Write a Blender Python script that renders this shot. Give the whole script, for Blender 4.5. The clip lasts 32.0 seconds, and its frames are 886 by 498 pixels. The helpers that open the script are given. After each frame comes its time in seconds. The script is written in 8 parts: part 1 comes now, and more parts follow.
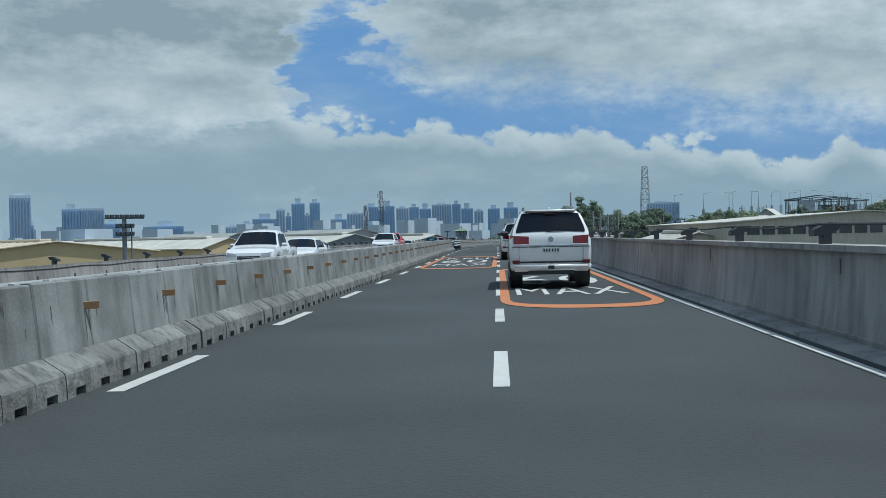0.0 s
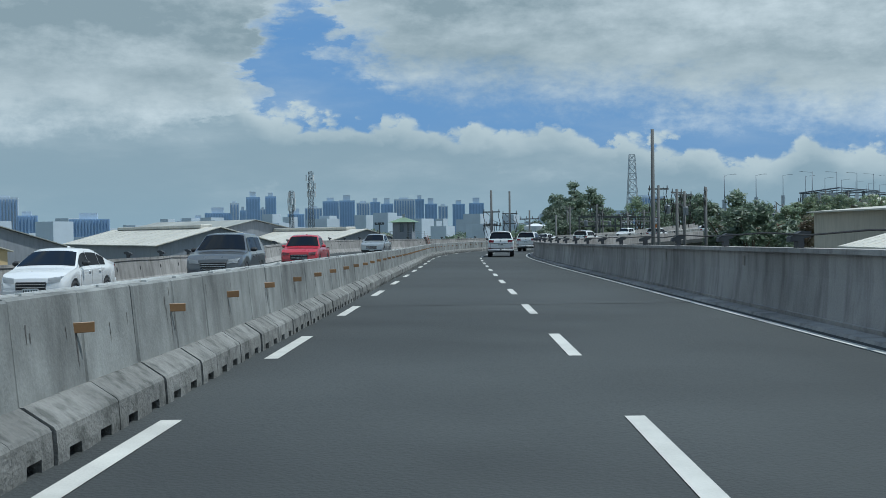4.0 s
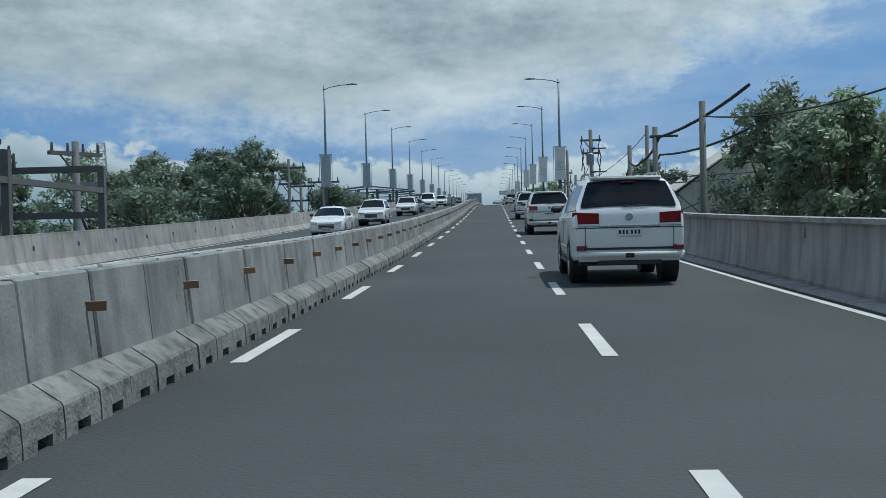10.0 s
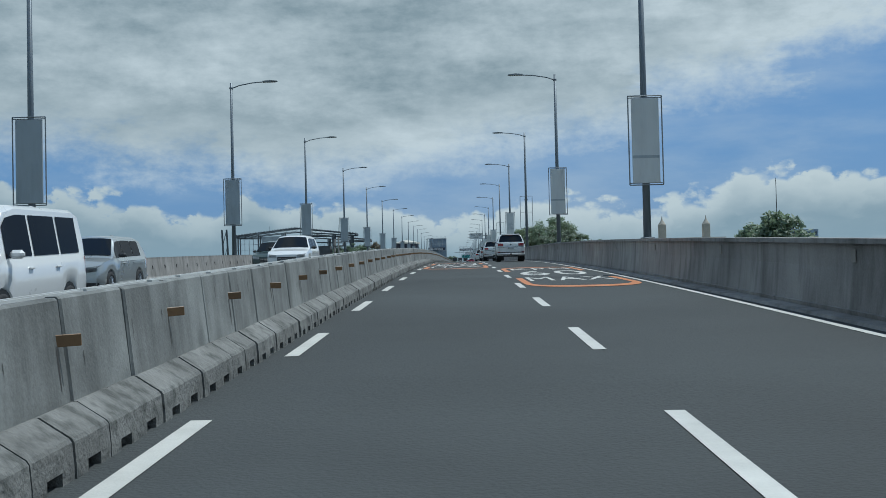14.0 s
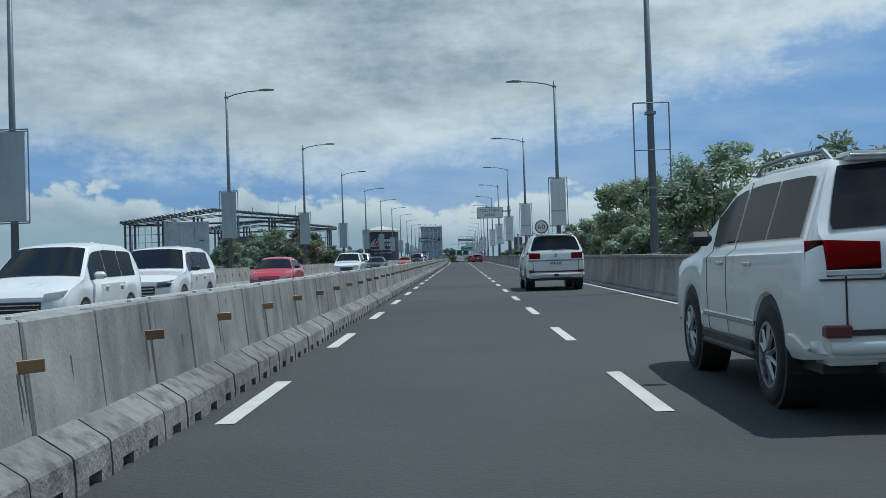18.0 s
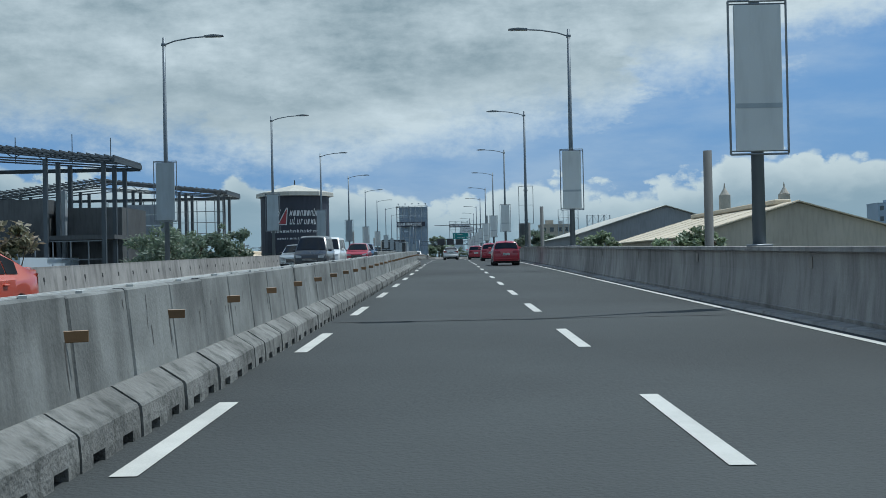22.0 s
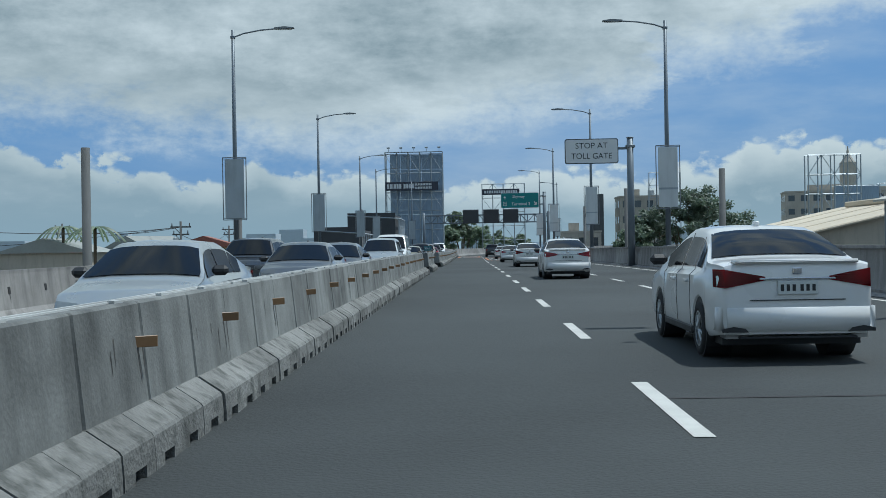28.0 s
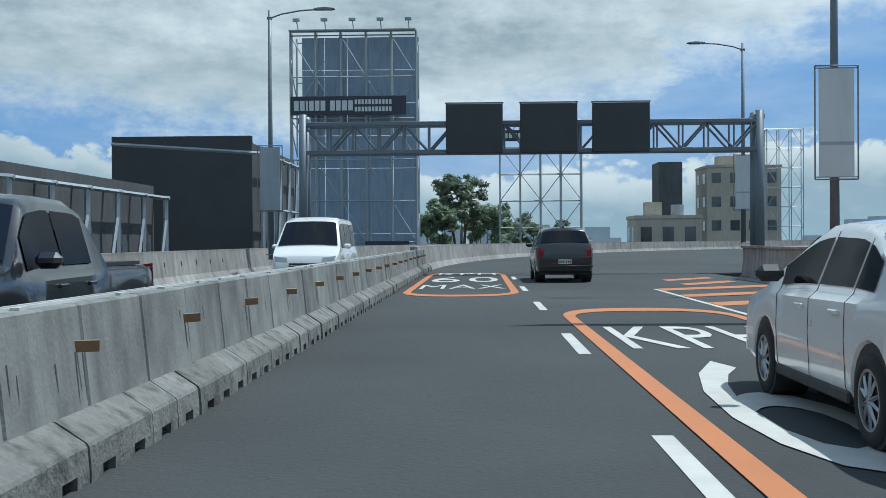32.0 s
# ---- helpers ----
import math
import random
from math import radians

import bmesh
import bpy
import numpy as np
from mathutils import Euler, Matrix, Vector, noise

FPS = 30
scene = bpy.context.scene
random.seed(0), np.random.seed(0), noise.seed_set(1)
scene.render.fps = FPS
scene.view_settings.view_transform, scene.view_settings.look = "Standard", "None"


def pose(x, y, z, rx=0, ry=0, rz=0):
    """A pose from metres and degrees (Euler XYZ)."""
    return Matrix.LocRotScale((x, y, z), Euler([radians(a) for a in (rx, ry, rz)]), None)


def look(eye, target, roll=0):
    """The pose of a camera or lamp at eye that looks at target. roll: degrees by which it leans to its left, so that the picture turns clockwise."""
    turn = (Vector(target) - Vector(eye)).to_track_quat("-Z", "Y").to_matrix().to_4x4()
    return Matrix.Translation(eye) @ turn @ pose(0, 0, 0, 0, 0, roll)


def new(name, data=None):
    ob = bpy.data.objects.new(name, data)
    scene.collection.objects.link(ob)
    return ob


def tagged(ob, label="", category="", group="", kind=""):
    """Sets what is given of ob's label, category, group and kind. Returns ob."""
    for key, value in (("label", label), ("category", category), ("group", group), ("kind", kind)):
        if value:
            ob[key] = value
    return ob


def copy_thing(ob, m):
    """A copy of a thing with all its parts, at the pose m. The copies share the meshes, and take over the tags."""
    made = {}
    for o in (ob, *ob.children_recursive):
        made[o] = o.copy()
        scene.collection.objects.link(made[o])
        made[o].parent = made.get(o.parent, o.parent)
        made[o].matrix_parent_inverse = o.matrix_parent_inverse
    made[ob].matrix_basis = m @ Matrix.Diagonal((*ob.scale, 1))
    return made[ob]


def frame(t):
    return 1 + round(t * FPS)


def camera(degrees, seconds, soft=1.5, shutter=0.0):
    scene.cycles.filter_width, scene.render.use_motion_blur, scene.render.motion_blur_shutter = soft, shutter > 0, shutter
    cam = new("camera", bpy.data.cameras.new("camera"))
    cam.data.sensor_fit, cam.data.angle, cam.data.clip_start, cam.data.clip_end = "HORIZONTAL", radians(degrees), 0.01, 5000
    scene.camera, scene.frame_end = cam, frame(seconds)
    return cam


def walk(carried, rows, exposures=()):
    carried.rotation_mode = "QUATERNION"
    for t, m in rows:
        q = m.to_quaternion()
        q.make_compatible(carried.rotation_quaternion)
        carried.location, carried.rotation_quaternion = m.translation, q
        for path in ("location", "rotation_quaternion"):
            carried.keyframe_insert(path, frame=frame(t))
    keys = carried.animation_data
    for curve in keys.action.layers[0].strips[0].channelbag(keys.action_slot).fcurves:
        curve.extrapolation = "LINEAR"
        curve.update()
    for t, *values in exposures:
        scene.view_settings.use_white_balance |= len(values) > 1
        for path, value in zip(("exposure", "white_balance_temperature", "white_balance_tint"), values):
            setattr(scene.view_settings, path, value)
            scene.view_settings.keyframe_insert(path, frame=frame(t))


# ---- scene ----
cam = camera(43.8, 32.0, soft=0.65, shutter=0.0)

# seconds, eye x y z, heading to the left of +y, pitch up, roll
PATH = [
    (0.0, 111.156, -204.847, 0.469, 31.157, -0.701, -1.115),
    (0.5, 104.042, -192.403, 0.477, 30.835, -0.609, -1.136),
    (1.0, 96.828, -179.777, 0.514, 30.432, -0.746, -1.051),
    (1.5, 89.600, -166.785, 0.484, 30.209, -0.545, -0.701),
    (2.0, 82.169, -153.417, 0.500, 30.298, -0.820, -0.710),
    (2.5, 74.601, -139.437, 0.475, 30.183, -1.109, -0.920),
    (3.0, 67.074, -125.535, 0.456, 29.909, -1.086, -0.888),
    (3.5, 60.505, -113.367, 0.432, 29.528, -1.030, -0.624),
    (4.0, 53.666, -100.698, 0.287, 29.308, -0.915, -0.707),
    (4.5, 46.589, -87.585, 0.142, 29.200, -0.790, -0.729),
    (5.0, 39.299, -74.082, -0.000, 29.154, -0.702, -0.726),
    (5.5, 31.827, -60.235, -0.147, 29.123, -0.703, -0.720),
    (6.0, 24.195, -46.094, -0.278, 29.055, -0.841, -0.499),
    (6.5, 16.856, -32.145, -0.336, 29.086, -0.964, 0.030),
    (7.0, 10.829, -19.376, -0.404, 26.768, -1.096, 0.204),
    (7.5, 5.914, -6.222, -0.450, 20.158, -1.308, -0.605),
    (8.0, 2.384, 7.387, -0.497, 13.552, -1.633, -1.002),
    (8.5, 0.353, 21.594, -0.465, 8.712, -1.546, -1.739),
    (9.0, -0.460, 35.489, -0.397, 5.068, -0.880, -2.258),
    (9.5, -0.957, 49.285, -0.270, 3.832, -0.721, -1.922),
    (10.0, -1.021, 63.867, -0.093, 2.728, -0.790, -1.320),
    (10.5, -1.037, 78.603, 0.183, 1.867, -0.238, -1.199),
    (11.0, -1.054, 93.334, 0.485, 1.393, 0.188, -1.214),
    (11.5, -1.223, 108.431, 0.950, 1.162, 0.690, -1.427),
    (12.0, -1.269, 123.727, 1.445, 1.255, 0.773, -1.493),
    (12.5, -1.423, 138.769, 1.956, 1.149, 1.268, -1.419),
    (13.0, -1.447, 153.784, 2.512, 1.010, 1.250, -1.192),
    (13.5, -1.453, 169.276, 3.122, 0.923, 1.448, -1.361),
    (14.0, -1.511, 185.042, 3.767, 0.922, 1.547, -1.362),
    (14.5, -1.590, 200.974, 4.411, 0.969, 1.583, -1.386),
    (15.0, -1.663, 217.029, 5.005, 1.030, 1.592, -1.416),
    (15.5, -1.699, 233.151, 5.498, 1.064, 1.611, -1.438),
    (16.0, -1.666, 249.261, 5.849, 1.037, 1.677, -1.425),
    (16.5, -1.644, 265.146, 6.171, 0.980, 1.476, -1.481),
    (17.0, -1.560, 280.985, 6.462, 0.974, 1.291, -1.536),
    (17.5, -1.519, 297.151, 6.713, 0.957, 1.128, -1.654),
    (18.0, -1.547, 313.170, 6.931, 0.884, 1.077, -1.794),
    (18.5, -1.516, 329.535, 7.124, 0.833, 1.056, -1.392),
    (19.0, -1.587, 346.405, 7.307, 0.784, 1.043, -1.355),
    (19.5, -1.555, 363.626, 7.504, 1.143, 0.839, -1.447),
    (20.0, -1.733, 381.089, 7.710, 1.214, 0.838, -1.555),
    (20.5, -1.747, 398.763, 7.905, 1.124, 0.907, -1.497),
    (21.0, -1.714, 416.893, 8.120, 1.012, 0.836, -1.231),
    (21.5, -1.594, 434.589, 8.353, 0.649, 0.616, -1.113),
    (22.0, -1.579, 452.020, 8.539, 0.440, 0.576, -1.174),
    (22.5, -1.525, 468.802, 8.730, 0.361, 0.323, -1.343),
    (23.0, -1.423, 485.471, 8.939, 0.327, 0.304, -1.524),
    (23.5, -1.388, 501.563, 9.214, 0.387, 0.013, -1.496),
    (24.0, -1.590, 518.132, 9.443, 0.621, -0.152, -1.431),
    (24.5, -2.259, 534.690, 9.604, 1.462, -0.280, -1.670),
    (25.0, -3.266, 551.436, 9.735, 2.492, -0.263, -1.642),
    (25.5, -4.148, 567.271, 9.835, 2.953, -0.272, -1.592),
    (26.0, -4.581, 582.501, 9.878, 3.013, -0.273, -1.458),
    (26.5, -4.726, 597.396, 9.896, 2.780, -0.260, -1.381),
    (27.0, -4.744, 612.225, 9.916, 2.366, -0.234, -1.324),
    (27.5, -4.796, 627.255, 9.951, 1.878, -0.190, -1.256),
    (28.0, -5.042, 642.757, 10.014, 1.427, -0.124, -0.994),
    (28.5, -5.155, 658.228, 10.080, 1.510, -0.438, -1.004),
    (29.0, -5.274, 673.749, 10.103, 1.529, -0.484, -0.870),
    (29.5, -5.288, 688.729, 10.153, 1.346, -0.315, -0.831),
    (30.0, -5.284, 703.275, 10.123, 1.397, -0.308, -0.688),
    (30.5, -5.332, 719.023, 9.971, 1.551, -0.425, -0.315),
    (31.0, -5.172, 733.881, 9.868, 1.743, -0.523, -0.010),
    (31.5, -4.841, 747.847, 9.809, 1.948, -0.399, -0.879),
    (32.0, -4.741, 761.680, 9.836, 1.871, -0.423, -0.379),
]


def aim(x, y, z, yaw, pitch, roll):
    a, b = radians(yaw), radians(pitch)
    ahead = Vector((-math.sin(a) * math.cos(b), math.cos(a) * math.cos(b), math.sin(b)))
    return look((x, y, z), Vector((x, y, z)) + ahead * 2, roll)


walk(cam, [(r[0], aim(*r[1:])) for r in PATH], [(t_, e_, 5700.0, 2.0) for t_, e_ in ((0.0, -0.05), (1.0, -0.12), (3.0, -0.08), (6.0, -0.05), (7.0, -0.05), (9.0, -0.10), (12.0, -0.12), (13.0, -0.15), (15.5, -0.22), (16.0, -0.22), (17.0, -0.12), (18.0, -0.05), (19.0, -0.08), (20.0, -0.05), (24.0, -0.06), (28.0, -0.09), (30.0, -0.03), (31.0, -0.02), (32.0, 0.15))])

# ---- daylight: a high sun ahead to the right, a broken cloud deck ----
SUN_AZ, SUN_EL = radians(62), radians(66)      # clockwise from +y
sun = new("sun", bpy.data.lights.new("sun", "SUN"))
sun.data.energy, sun.data.angle, sun.data.color = 3.6, radians(0.6), (1.0, 0.95, 0.88)
sun_dir = Vector((math.sin(SUN_AZ) * math.cos(SUN_EL), math.cos(SUN_AZ) * math.cos(SUN_EL), math.sin(SUN_EL)))
sun.rotation_euler = sun_dir.to_track_quat("Z", "Y").to_euler()
sun.location = (0, 300, 120)

world = bpy.data.worlds.new("sky")
scene.world = world
world.use_nodes = True
WN, WL = world.node_tree.nodes, world.node_tree.links
WN.clear()


def wnode(kind, **sets):
    n = WN.new(kind)
    for k, v in sets.items():
        n.inputs[int(k[1:])].default_value = v
    return n


def wmath(op, a, b=None, c=None, clamp=False):
    n = WN.new("ShaderNodeMath")
    n.operation, n.use_clamp = op, clamp
    for i, v in enumerate((a, b, c)):
        if v is None:
            continue
        if isinstance(v, (int, float)):
            n.inputs[i].default_value = v
        else:
            WL.new(v, n.inputs[i])
    return n.outputs[0]


def wramp(v, lo, hi):
    n = WN.new("ShaderNodeMapRange")
    n.interpolation_type = "SMOOTHSTEP"
    WL.new(v, n.inputs[0])
    n.inputs[1].default_value, n.inputs[2].default_value = lo, hi
    return n.outputs[0]


sky = WN.new("ShaderNodeTexSky")
sky.sky_type, sky.sun_disc = "NISHITA", False
sky.sun_elevation, sky.sun_rotation = SUN_EL, SUN_AZ
sky.air_density, sky.dust_density, sky.ozone_density = 1.0, 1.6, 1.5
coord = WN.new("ShaderNodeTexCoord")
sep = WN.new("ShaderNodeSeparateXYZ")
WL.new(coord.outputs["Generated"], sep.inputs[0])
dx, dy, dz = sep.outputs
azim = wmath("MULTIPLY", wmath("ARCTAN2", dx, dy), 57.2958)        # degrees, to the right of +y
elev = wmath("MULTIPLY", wmath("ARCSINE", dz), 57.2958)


def wnoise(sx, sy, seed, scale, detail=8.0, rough=0.55, lac=2.1):
    comb = WN.new("ShaderNodeCombineXYZ")
    WL.new(wmath("MULTIPLY", azim, sx), comb.inputs[0])
    WL.new(wmath("MULTIPLY", elev, sy), comb.inputs[1])
    comb.inputs[2].default_value = seed
    n = WN.new("ShaderNodeTexNoise")
    n.inputs["Scale"].default_value, n.inputs["Detail"].default_value = scale, detail
    n.inputs["Roughness"].default_value, n.inputs["Lacunarity"].default_value = rough, lac
    WL.new(comb.outputs[0], n.inputs["Vector"])
    return n.outputs[0]


def by_azimuth(stops, lo=-64.0, hi=40.0, warp=0.0):
    """A height that follows the azimuth through a few stops, in degrees."""
    n = WN.new("ShaderNodeValToRGB")
    n.color_ramp.interpolation = "EASE"
    el = n.color_ramp.elements
    while len(el) < len(stops):
        el.new(0.5)
    for e, (az, h) in zip(el, stops):
        e.position = (az - lo) / (hi - lo)
        e.color = (h / 20, h / 20, h / 20, 1)
    WL.new(wmath("DIVIDE", wmath("SUBTRACT", wmath("ADD", azim, warp), lo), hi - lo), n.inputs[0])
    return wmath("MULTIPLY", n.outputs[0], 20.0)


def wpuff(scale, seed):
    """Round billows: the smooth distance to scattered points."""
    comb = WN.new("ShaderNodeCombineXYZ")
    WL.new(wmath("ADD", azim, wmath("MULTIPLY", wmath("SUBTRACT", fine, 0.5), 1.6)), comb.inputs[0])
    WL.new(wmath("ADD", wmath("MULTIPLY", elev, 1.35), wmath("MULTIPLY", wmath("SUBTRACT", mid, 0.5), 1.6)), comb.inputs[1])
    comb.inputs[2].default_value = seed
    n = WN.new("ShaderNodeTexVoronoi")
    n.feature = "SMOOTH_F1"
    n.inputs["Scale"].default_value = scale
    n.inputs["Smoothness"].default_value = 0.35
    WL.new(comb.outputs[0], n.inputs["Vector"])
    return wmath("SUBTRACT", 0.5, n.outputs["Distance"])


big = wnoise(0.42, 1.5, 3.1, 0.16, 8.0, 0.56)
mid = wnoise(0.7, 1.35, 8.7, 0.42, 9.0, 0.60)
fine = wnoise(1.0, 1.3, 1.9, 1.5, 8.0, 0.62)
puff = wmath("ADD", wpuff(0.55, 0.0), wmath("MULTIPLY", wpuff(1.5, 4.0), 0.5))
rag = wmath("ADD", wmath("MULTIPLY", wmath("SUBTRACT", mid, 0.5), 3.2), wmath("MULTIPLY", wmath("SUBTRACT", fine, 0.5), 1.5))
rag = wmath("ADD", rag, wmath("MULTIPLY", wmath("SUBTRACT", big, 0.5), 3.0))
# the grey deck: the height of its lower edge round the horizon
DECK = [(-64, 5.5), (-51, 5.6), (-44, 5.4), (-40.5, 6.4), (-38.6, 10.0), (-36.6, 12.4), (-34.4, 9.2), (-31, 7.2), (-26, 6.9), (-19, 6.7), (-14, 5.8), (-10, 5.0), (-4, 5.2), (1, 6.2), (7, 7.0), (9.6, 8.8), (15, 9.4), (20, 11.4), (26, 13.5), (40, 11.0)]
# the heaped clouds along the horizon: the height of their tops
TOPS = [(-64, 12.5), (-51, 12.5), (-45, 11.0), (-41.5, 8.6), (-38, 6.2), (-33, 6.0), (-28, 5.6), (-26, 5.2), (-24, 5.9), (-21, 5.0), (-17, 4.3), (-13, 3.2), (-10.6, 4.9), (-9, 3.9), (-4, 4.1), (-1, 3.1), (1.5, 3.0), (3.2, 4.2), (6, 3.6), (9, 3.2), (12.5, 4.0), (14.4, 5.1), (18, 4.8), (23, 4.6), (40, 5.0)]
warp = wmath("ADD", wmath("MULTIPLY", wmath("SUBTRACT", wnoise(0.5, 1.6, 5.5, 0.22, 6.0, 0.6), 0.5), 16.0), wmath("MULTIPLY", wmath("SUBTRACT", mid, 0.5), 7.0))
deck_in = wmath("ADD", wmath("MULTIPLY", wmath("SUBTRACT", elev, by_azimuth(DECK, warp=warp)), 0.9), rag)
heap_in = wmath("ADD", wmath("SUBTRACT", by_azimuth(TOPS), elev), wmath("ADD", wmath("MULTIPLY", puff, 1.5), wmath("MULTIPLY", rag, 0.35)))
deck = wramp(deck_in, -1.5, 1.9)
heap = wramp(heap_in, -0.10, 0.45)
over = wramp(elev, 22.0, 42.0)
deck = wmath("MULTIPLY", deck, wmath("SUBTRACT", 1.0, wmath("MULTIPLY", over, wramp(big, 0.62, 0.40))))
wisp = wmath("MULTIPLY", wramp(big, 0.42, 0.75), 0.35)
deck = wmath("MAXIMUM", deck, wisp)
# light and shade in them: bright thin rims and crests, grey thick middles
soft_in = wmath("ADD", wmath("MULTIPLY", wmath("SUBTRACT", big, 0.5), 2.6), wmath("ADD", wmath("MULTIPLY", wmath("SUBTRACT", mid, 0.5), 1.7), wmath("MULTIPLY", wmath("SUBTRACT", fine, 0.5), 0.3)))
thick = wmath("MULTIPLY", wramp(azim, 2.0, -18.0), 0.34)        # the deck thickens towards the left
core = wmath("SUBTRACT", wmath("ADD", thick, wmath("MULTIPLY", wramp(deck_in, -0.2, 3.2), 0.46)), wmath("MULTIPLY", soft_in, 0.95), clamp=True)
tone = WN.new("ShaderNodeMix")
tone.data_type = "RGBA"
WL.new(core, tone.inputs[0])
tone.inputs[6].default_value = (6.5, 6.87, 6.9, 1)
tone.inputs[7].default_value = (2.9, 3.5, 3.75, 1)
hcore = wmath("SUBTRACT", wmath("MULTIPLY", wramp(heap_in, 0.0, 2.4), 1.0), wmath("ADD", wmath("MULTIPLY", soft_in, 0.42), wmath("MULTIPLY", puff, 0.55)), clamp=True)
hcore = wmath("ADD", hcore, wmath("MULTIPLY", wramp(azim, -1.0, -13.0), 0.24), clamp=True)        # greyer towards the left
htone = WN.new("ShaderNodeMix")
htone.data_type = "RGBA"
WL.new(hcore, htone.inputs[0])
htone.inputs[6].default_value = (6.2, 6.6, 6.5, 1)
htone.inputs[7].default_value = (2.95, 3.75, 4.2, 1)
haze = WN.new("ShaderNodeMix")
haze.data_type = "RGBA"
low_air = wmath("SUBTRACT", 1.0, wramp(elev, -1.0, 4.2))
WL.new(wmath("MULTIPLY", low_air, 0.7), haze.inputs[0])
skyblue = WN.new("ShaderNodeMix")
skyblue.data_type = "RGBA"
skyblue.inputs[0].default_value = 0.75
WL.new(sky.outputs[0], skyblue.inputs[6])
skyblue.inputs[7].default_value = (1.35, 2.9, 5.6, 1)
mixh = WN.new("ShaderNodeMix")
mixh.data_type = "RGBA"
WL.new(heap, mixh.inputs[0])
WL.new(skyblue.outputs[2], mixh.inputs[6])
WL.new(htone.outputs[2], mixh.inputs[7])
mixc = WN.new("ShaderNodeMix")
mixc.data_type = "RGBA"
WL.new(deck, mixc.inputs[0])
WL.new(mixh.outputs[2], mixc.inputs[6])
WL.new(tone.outputs[2], mixc.inputs[7])
WL.new(mixc.outputs[2], haze.inputs[6])
haze.inputs[7].default_value = (2.85, 3.9, 4.55, 1)
back = WN.new("ShaderNodeBackground")
back.inputs[1].default_value = 0.1
WL.new(haze.outputs[2], back.inputs[0])
wout = WN.new("ShaderNodeOutputWorld")
WL.new(back.outputs[0], wout.inputs[0])
scene.view_settings.exposure = 0.0

# ---- materials ----
MATS = {}


def mat(name, base, rough=0.7, metal=0.0, vary=0.15, scale=3.0, fine=40.0, bump=0.15, spec=0.5, per=0.0, streak=0.0, dark=None, coat=0.0, emit=None):
    """A surface with a two-scale mottle, relief, and, where wanted, run-off streaks and a shade of its own for each object."""
    if name in MATS:
        return MATS[name]
    m = bpy.data.materials.new(name)
    m.use_nodes = True
    nt = m.node_tree
    N, L = nt.nodes, nt.links
    b = N["Principled BSDF"]
    b.inputs["Roughness"].default_value, b.inputs["Metallic"].default_value = rough, metal
    b.inputs["Specular IOR Level"].default_value = spec
    b.inputs["Coat Weight"].default_value = coat
    b.inputs["Coat Roughness"].default_value = 0.05
    tc = N.new("ShaderNodeTexCoord")
    geo = N.new("ShaderNodeNewGeometry")

    def noise_at(sc, detail, vec):
        n = N.new("ShaderNodeTexNoise")
        n.inputs["Scale"].default_value, n.inputs["Detail"].default_value = sc, detail
        L.new(vec, n.inputs["Vector"])
        return n.outputs[0]

    def mth(op, a, c, clamp=False):
        n = N.new("ShaderNodeMath")
        n.operation, n.use_clamp = op, clamp
        for i, v in enumerate((a, c)):
            if isinstance(v, (int, float)):
                n.inputs[i].default_value = v
            else:
                L.new(v, n.inputs[i])
        return n.outputs[0]

    pos = geo.outputs["Position"]
    big_n = noise_at(scale * 0.2, 5, pos)
    mid_n = noise_at(scale, 5, pos)
    fine_n = noise_at(fine, 3, pos)
    val = mth("ADD", mth("MULTIPLY", mth("SUBTRACT", big_n, 0.5), 1.6), mth("MULTIPLY", mth("SUBTRACT", mid_n, 0.5), 1.2))
    val = mth("ADD", val, mth("MULTIPLY", mth("SUBTRACT", fine_n, 0.5), 0.45))
    fac = mth("ADD", mth("MULTIPLY", val, vary * 2), 1.0)
    if streak:
        mp = N.new("ShaderNodeMapping")
        mp.inputs["Scale"].default_value = (1.0, 1.0, 0.16)
        L.new(pos, mp.inputs[0])
        st = noise_at(3.4, 6, mp.outputs[0])
        st2 = noise_at(22.0, 3, mp.outputs[0])
        rs = N.new("ShaderNodeMapRange")
        rs.inputs[1].default_value, rs.inputs[2].default_value = 0.46, 0.74
        L.new(mth("ADD", mth("MULTIPLY", st, 0.85), mth("MULTIPLY", st2, 0.15)), rs.inputs[0])
        fac = mth("MULTIPLY", fac, mth("SUBTRACT", 1.0, mth("MULTIPLY", rs.outputs[0], streak)))
    if per:
        oi = N.new("ShaderNodeObjectInfo")
        fac = mth("MULTIPLY", fac, mth("ADD", mth("MULTIPLY", oi.outputs["Random"], per), 1.0 - per / 2))
        fac = mth("MULTIPLY", fac, mth("ADD", mth("MULTIPLY", geo.outputs["Random Per Island"], per), 1.0 - per / 2))
    mx = N.new("ShaderNodeMix")
    mx.data_type, mx.blend_type = "RGBA", "MULTIPLY"
    mx.inputs[0].default_value = 1.0
    if dark:
        two = N.new("ShaderNodeMix")
        two.data_type = "RGBA"
        rr = N.new("ShaderNodeMapRange")
        rr.inputs[1].default_value, rr.inputs[2].default_value = 0.46, 0.66
        L.new(mid_n, rr.inputs[0])
        L.new(rr.outputs[0], two.inputs[0])
        two.inputs[6].default_value = (*base, 1)
        two.inputs[7].default_value = (*dark, 1)
        L.new(two.outputs[2], mx.inputs[6])
    else:
        mx.inputs[6].default_value = (*base, 1)
    cv = N.new("ShaderNodeCombineColor")
    for i in range(3):
        L.new(fac, cv.inputs[i])
    L.new(cv.outputs[0], mx.inputs[7])
    L.new(mx.outputs[2], b.inputs["Base Color"])
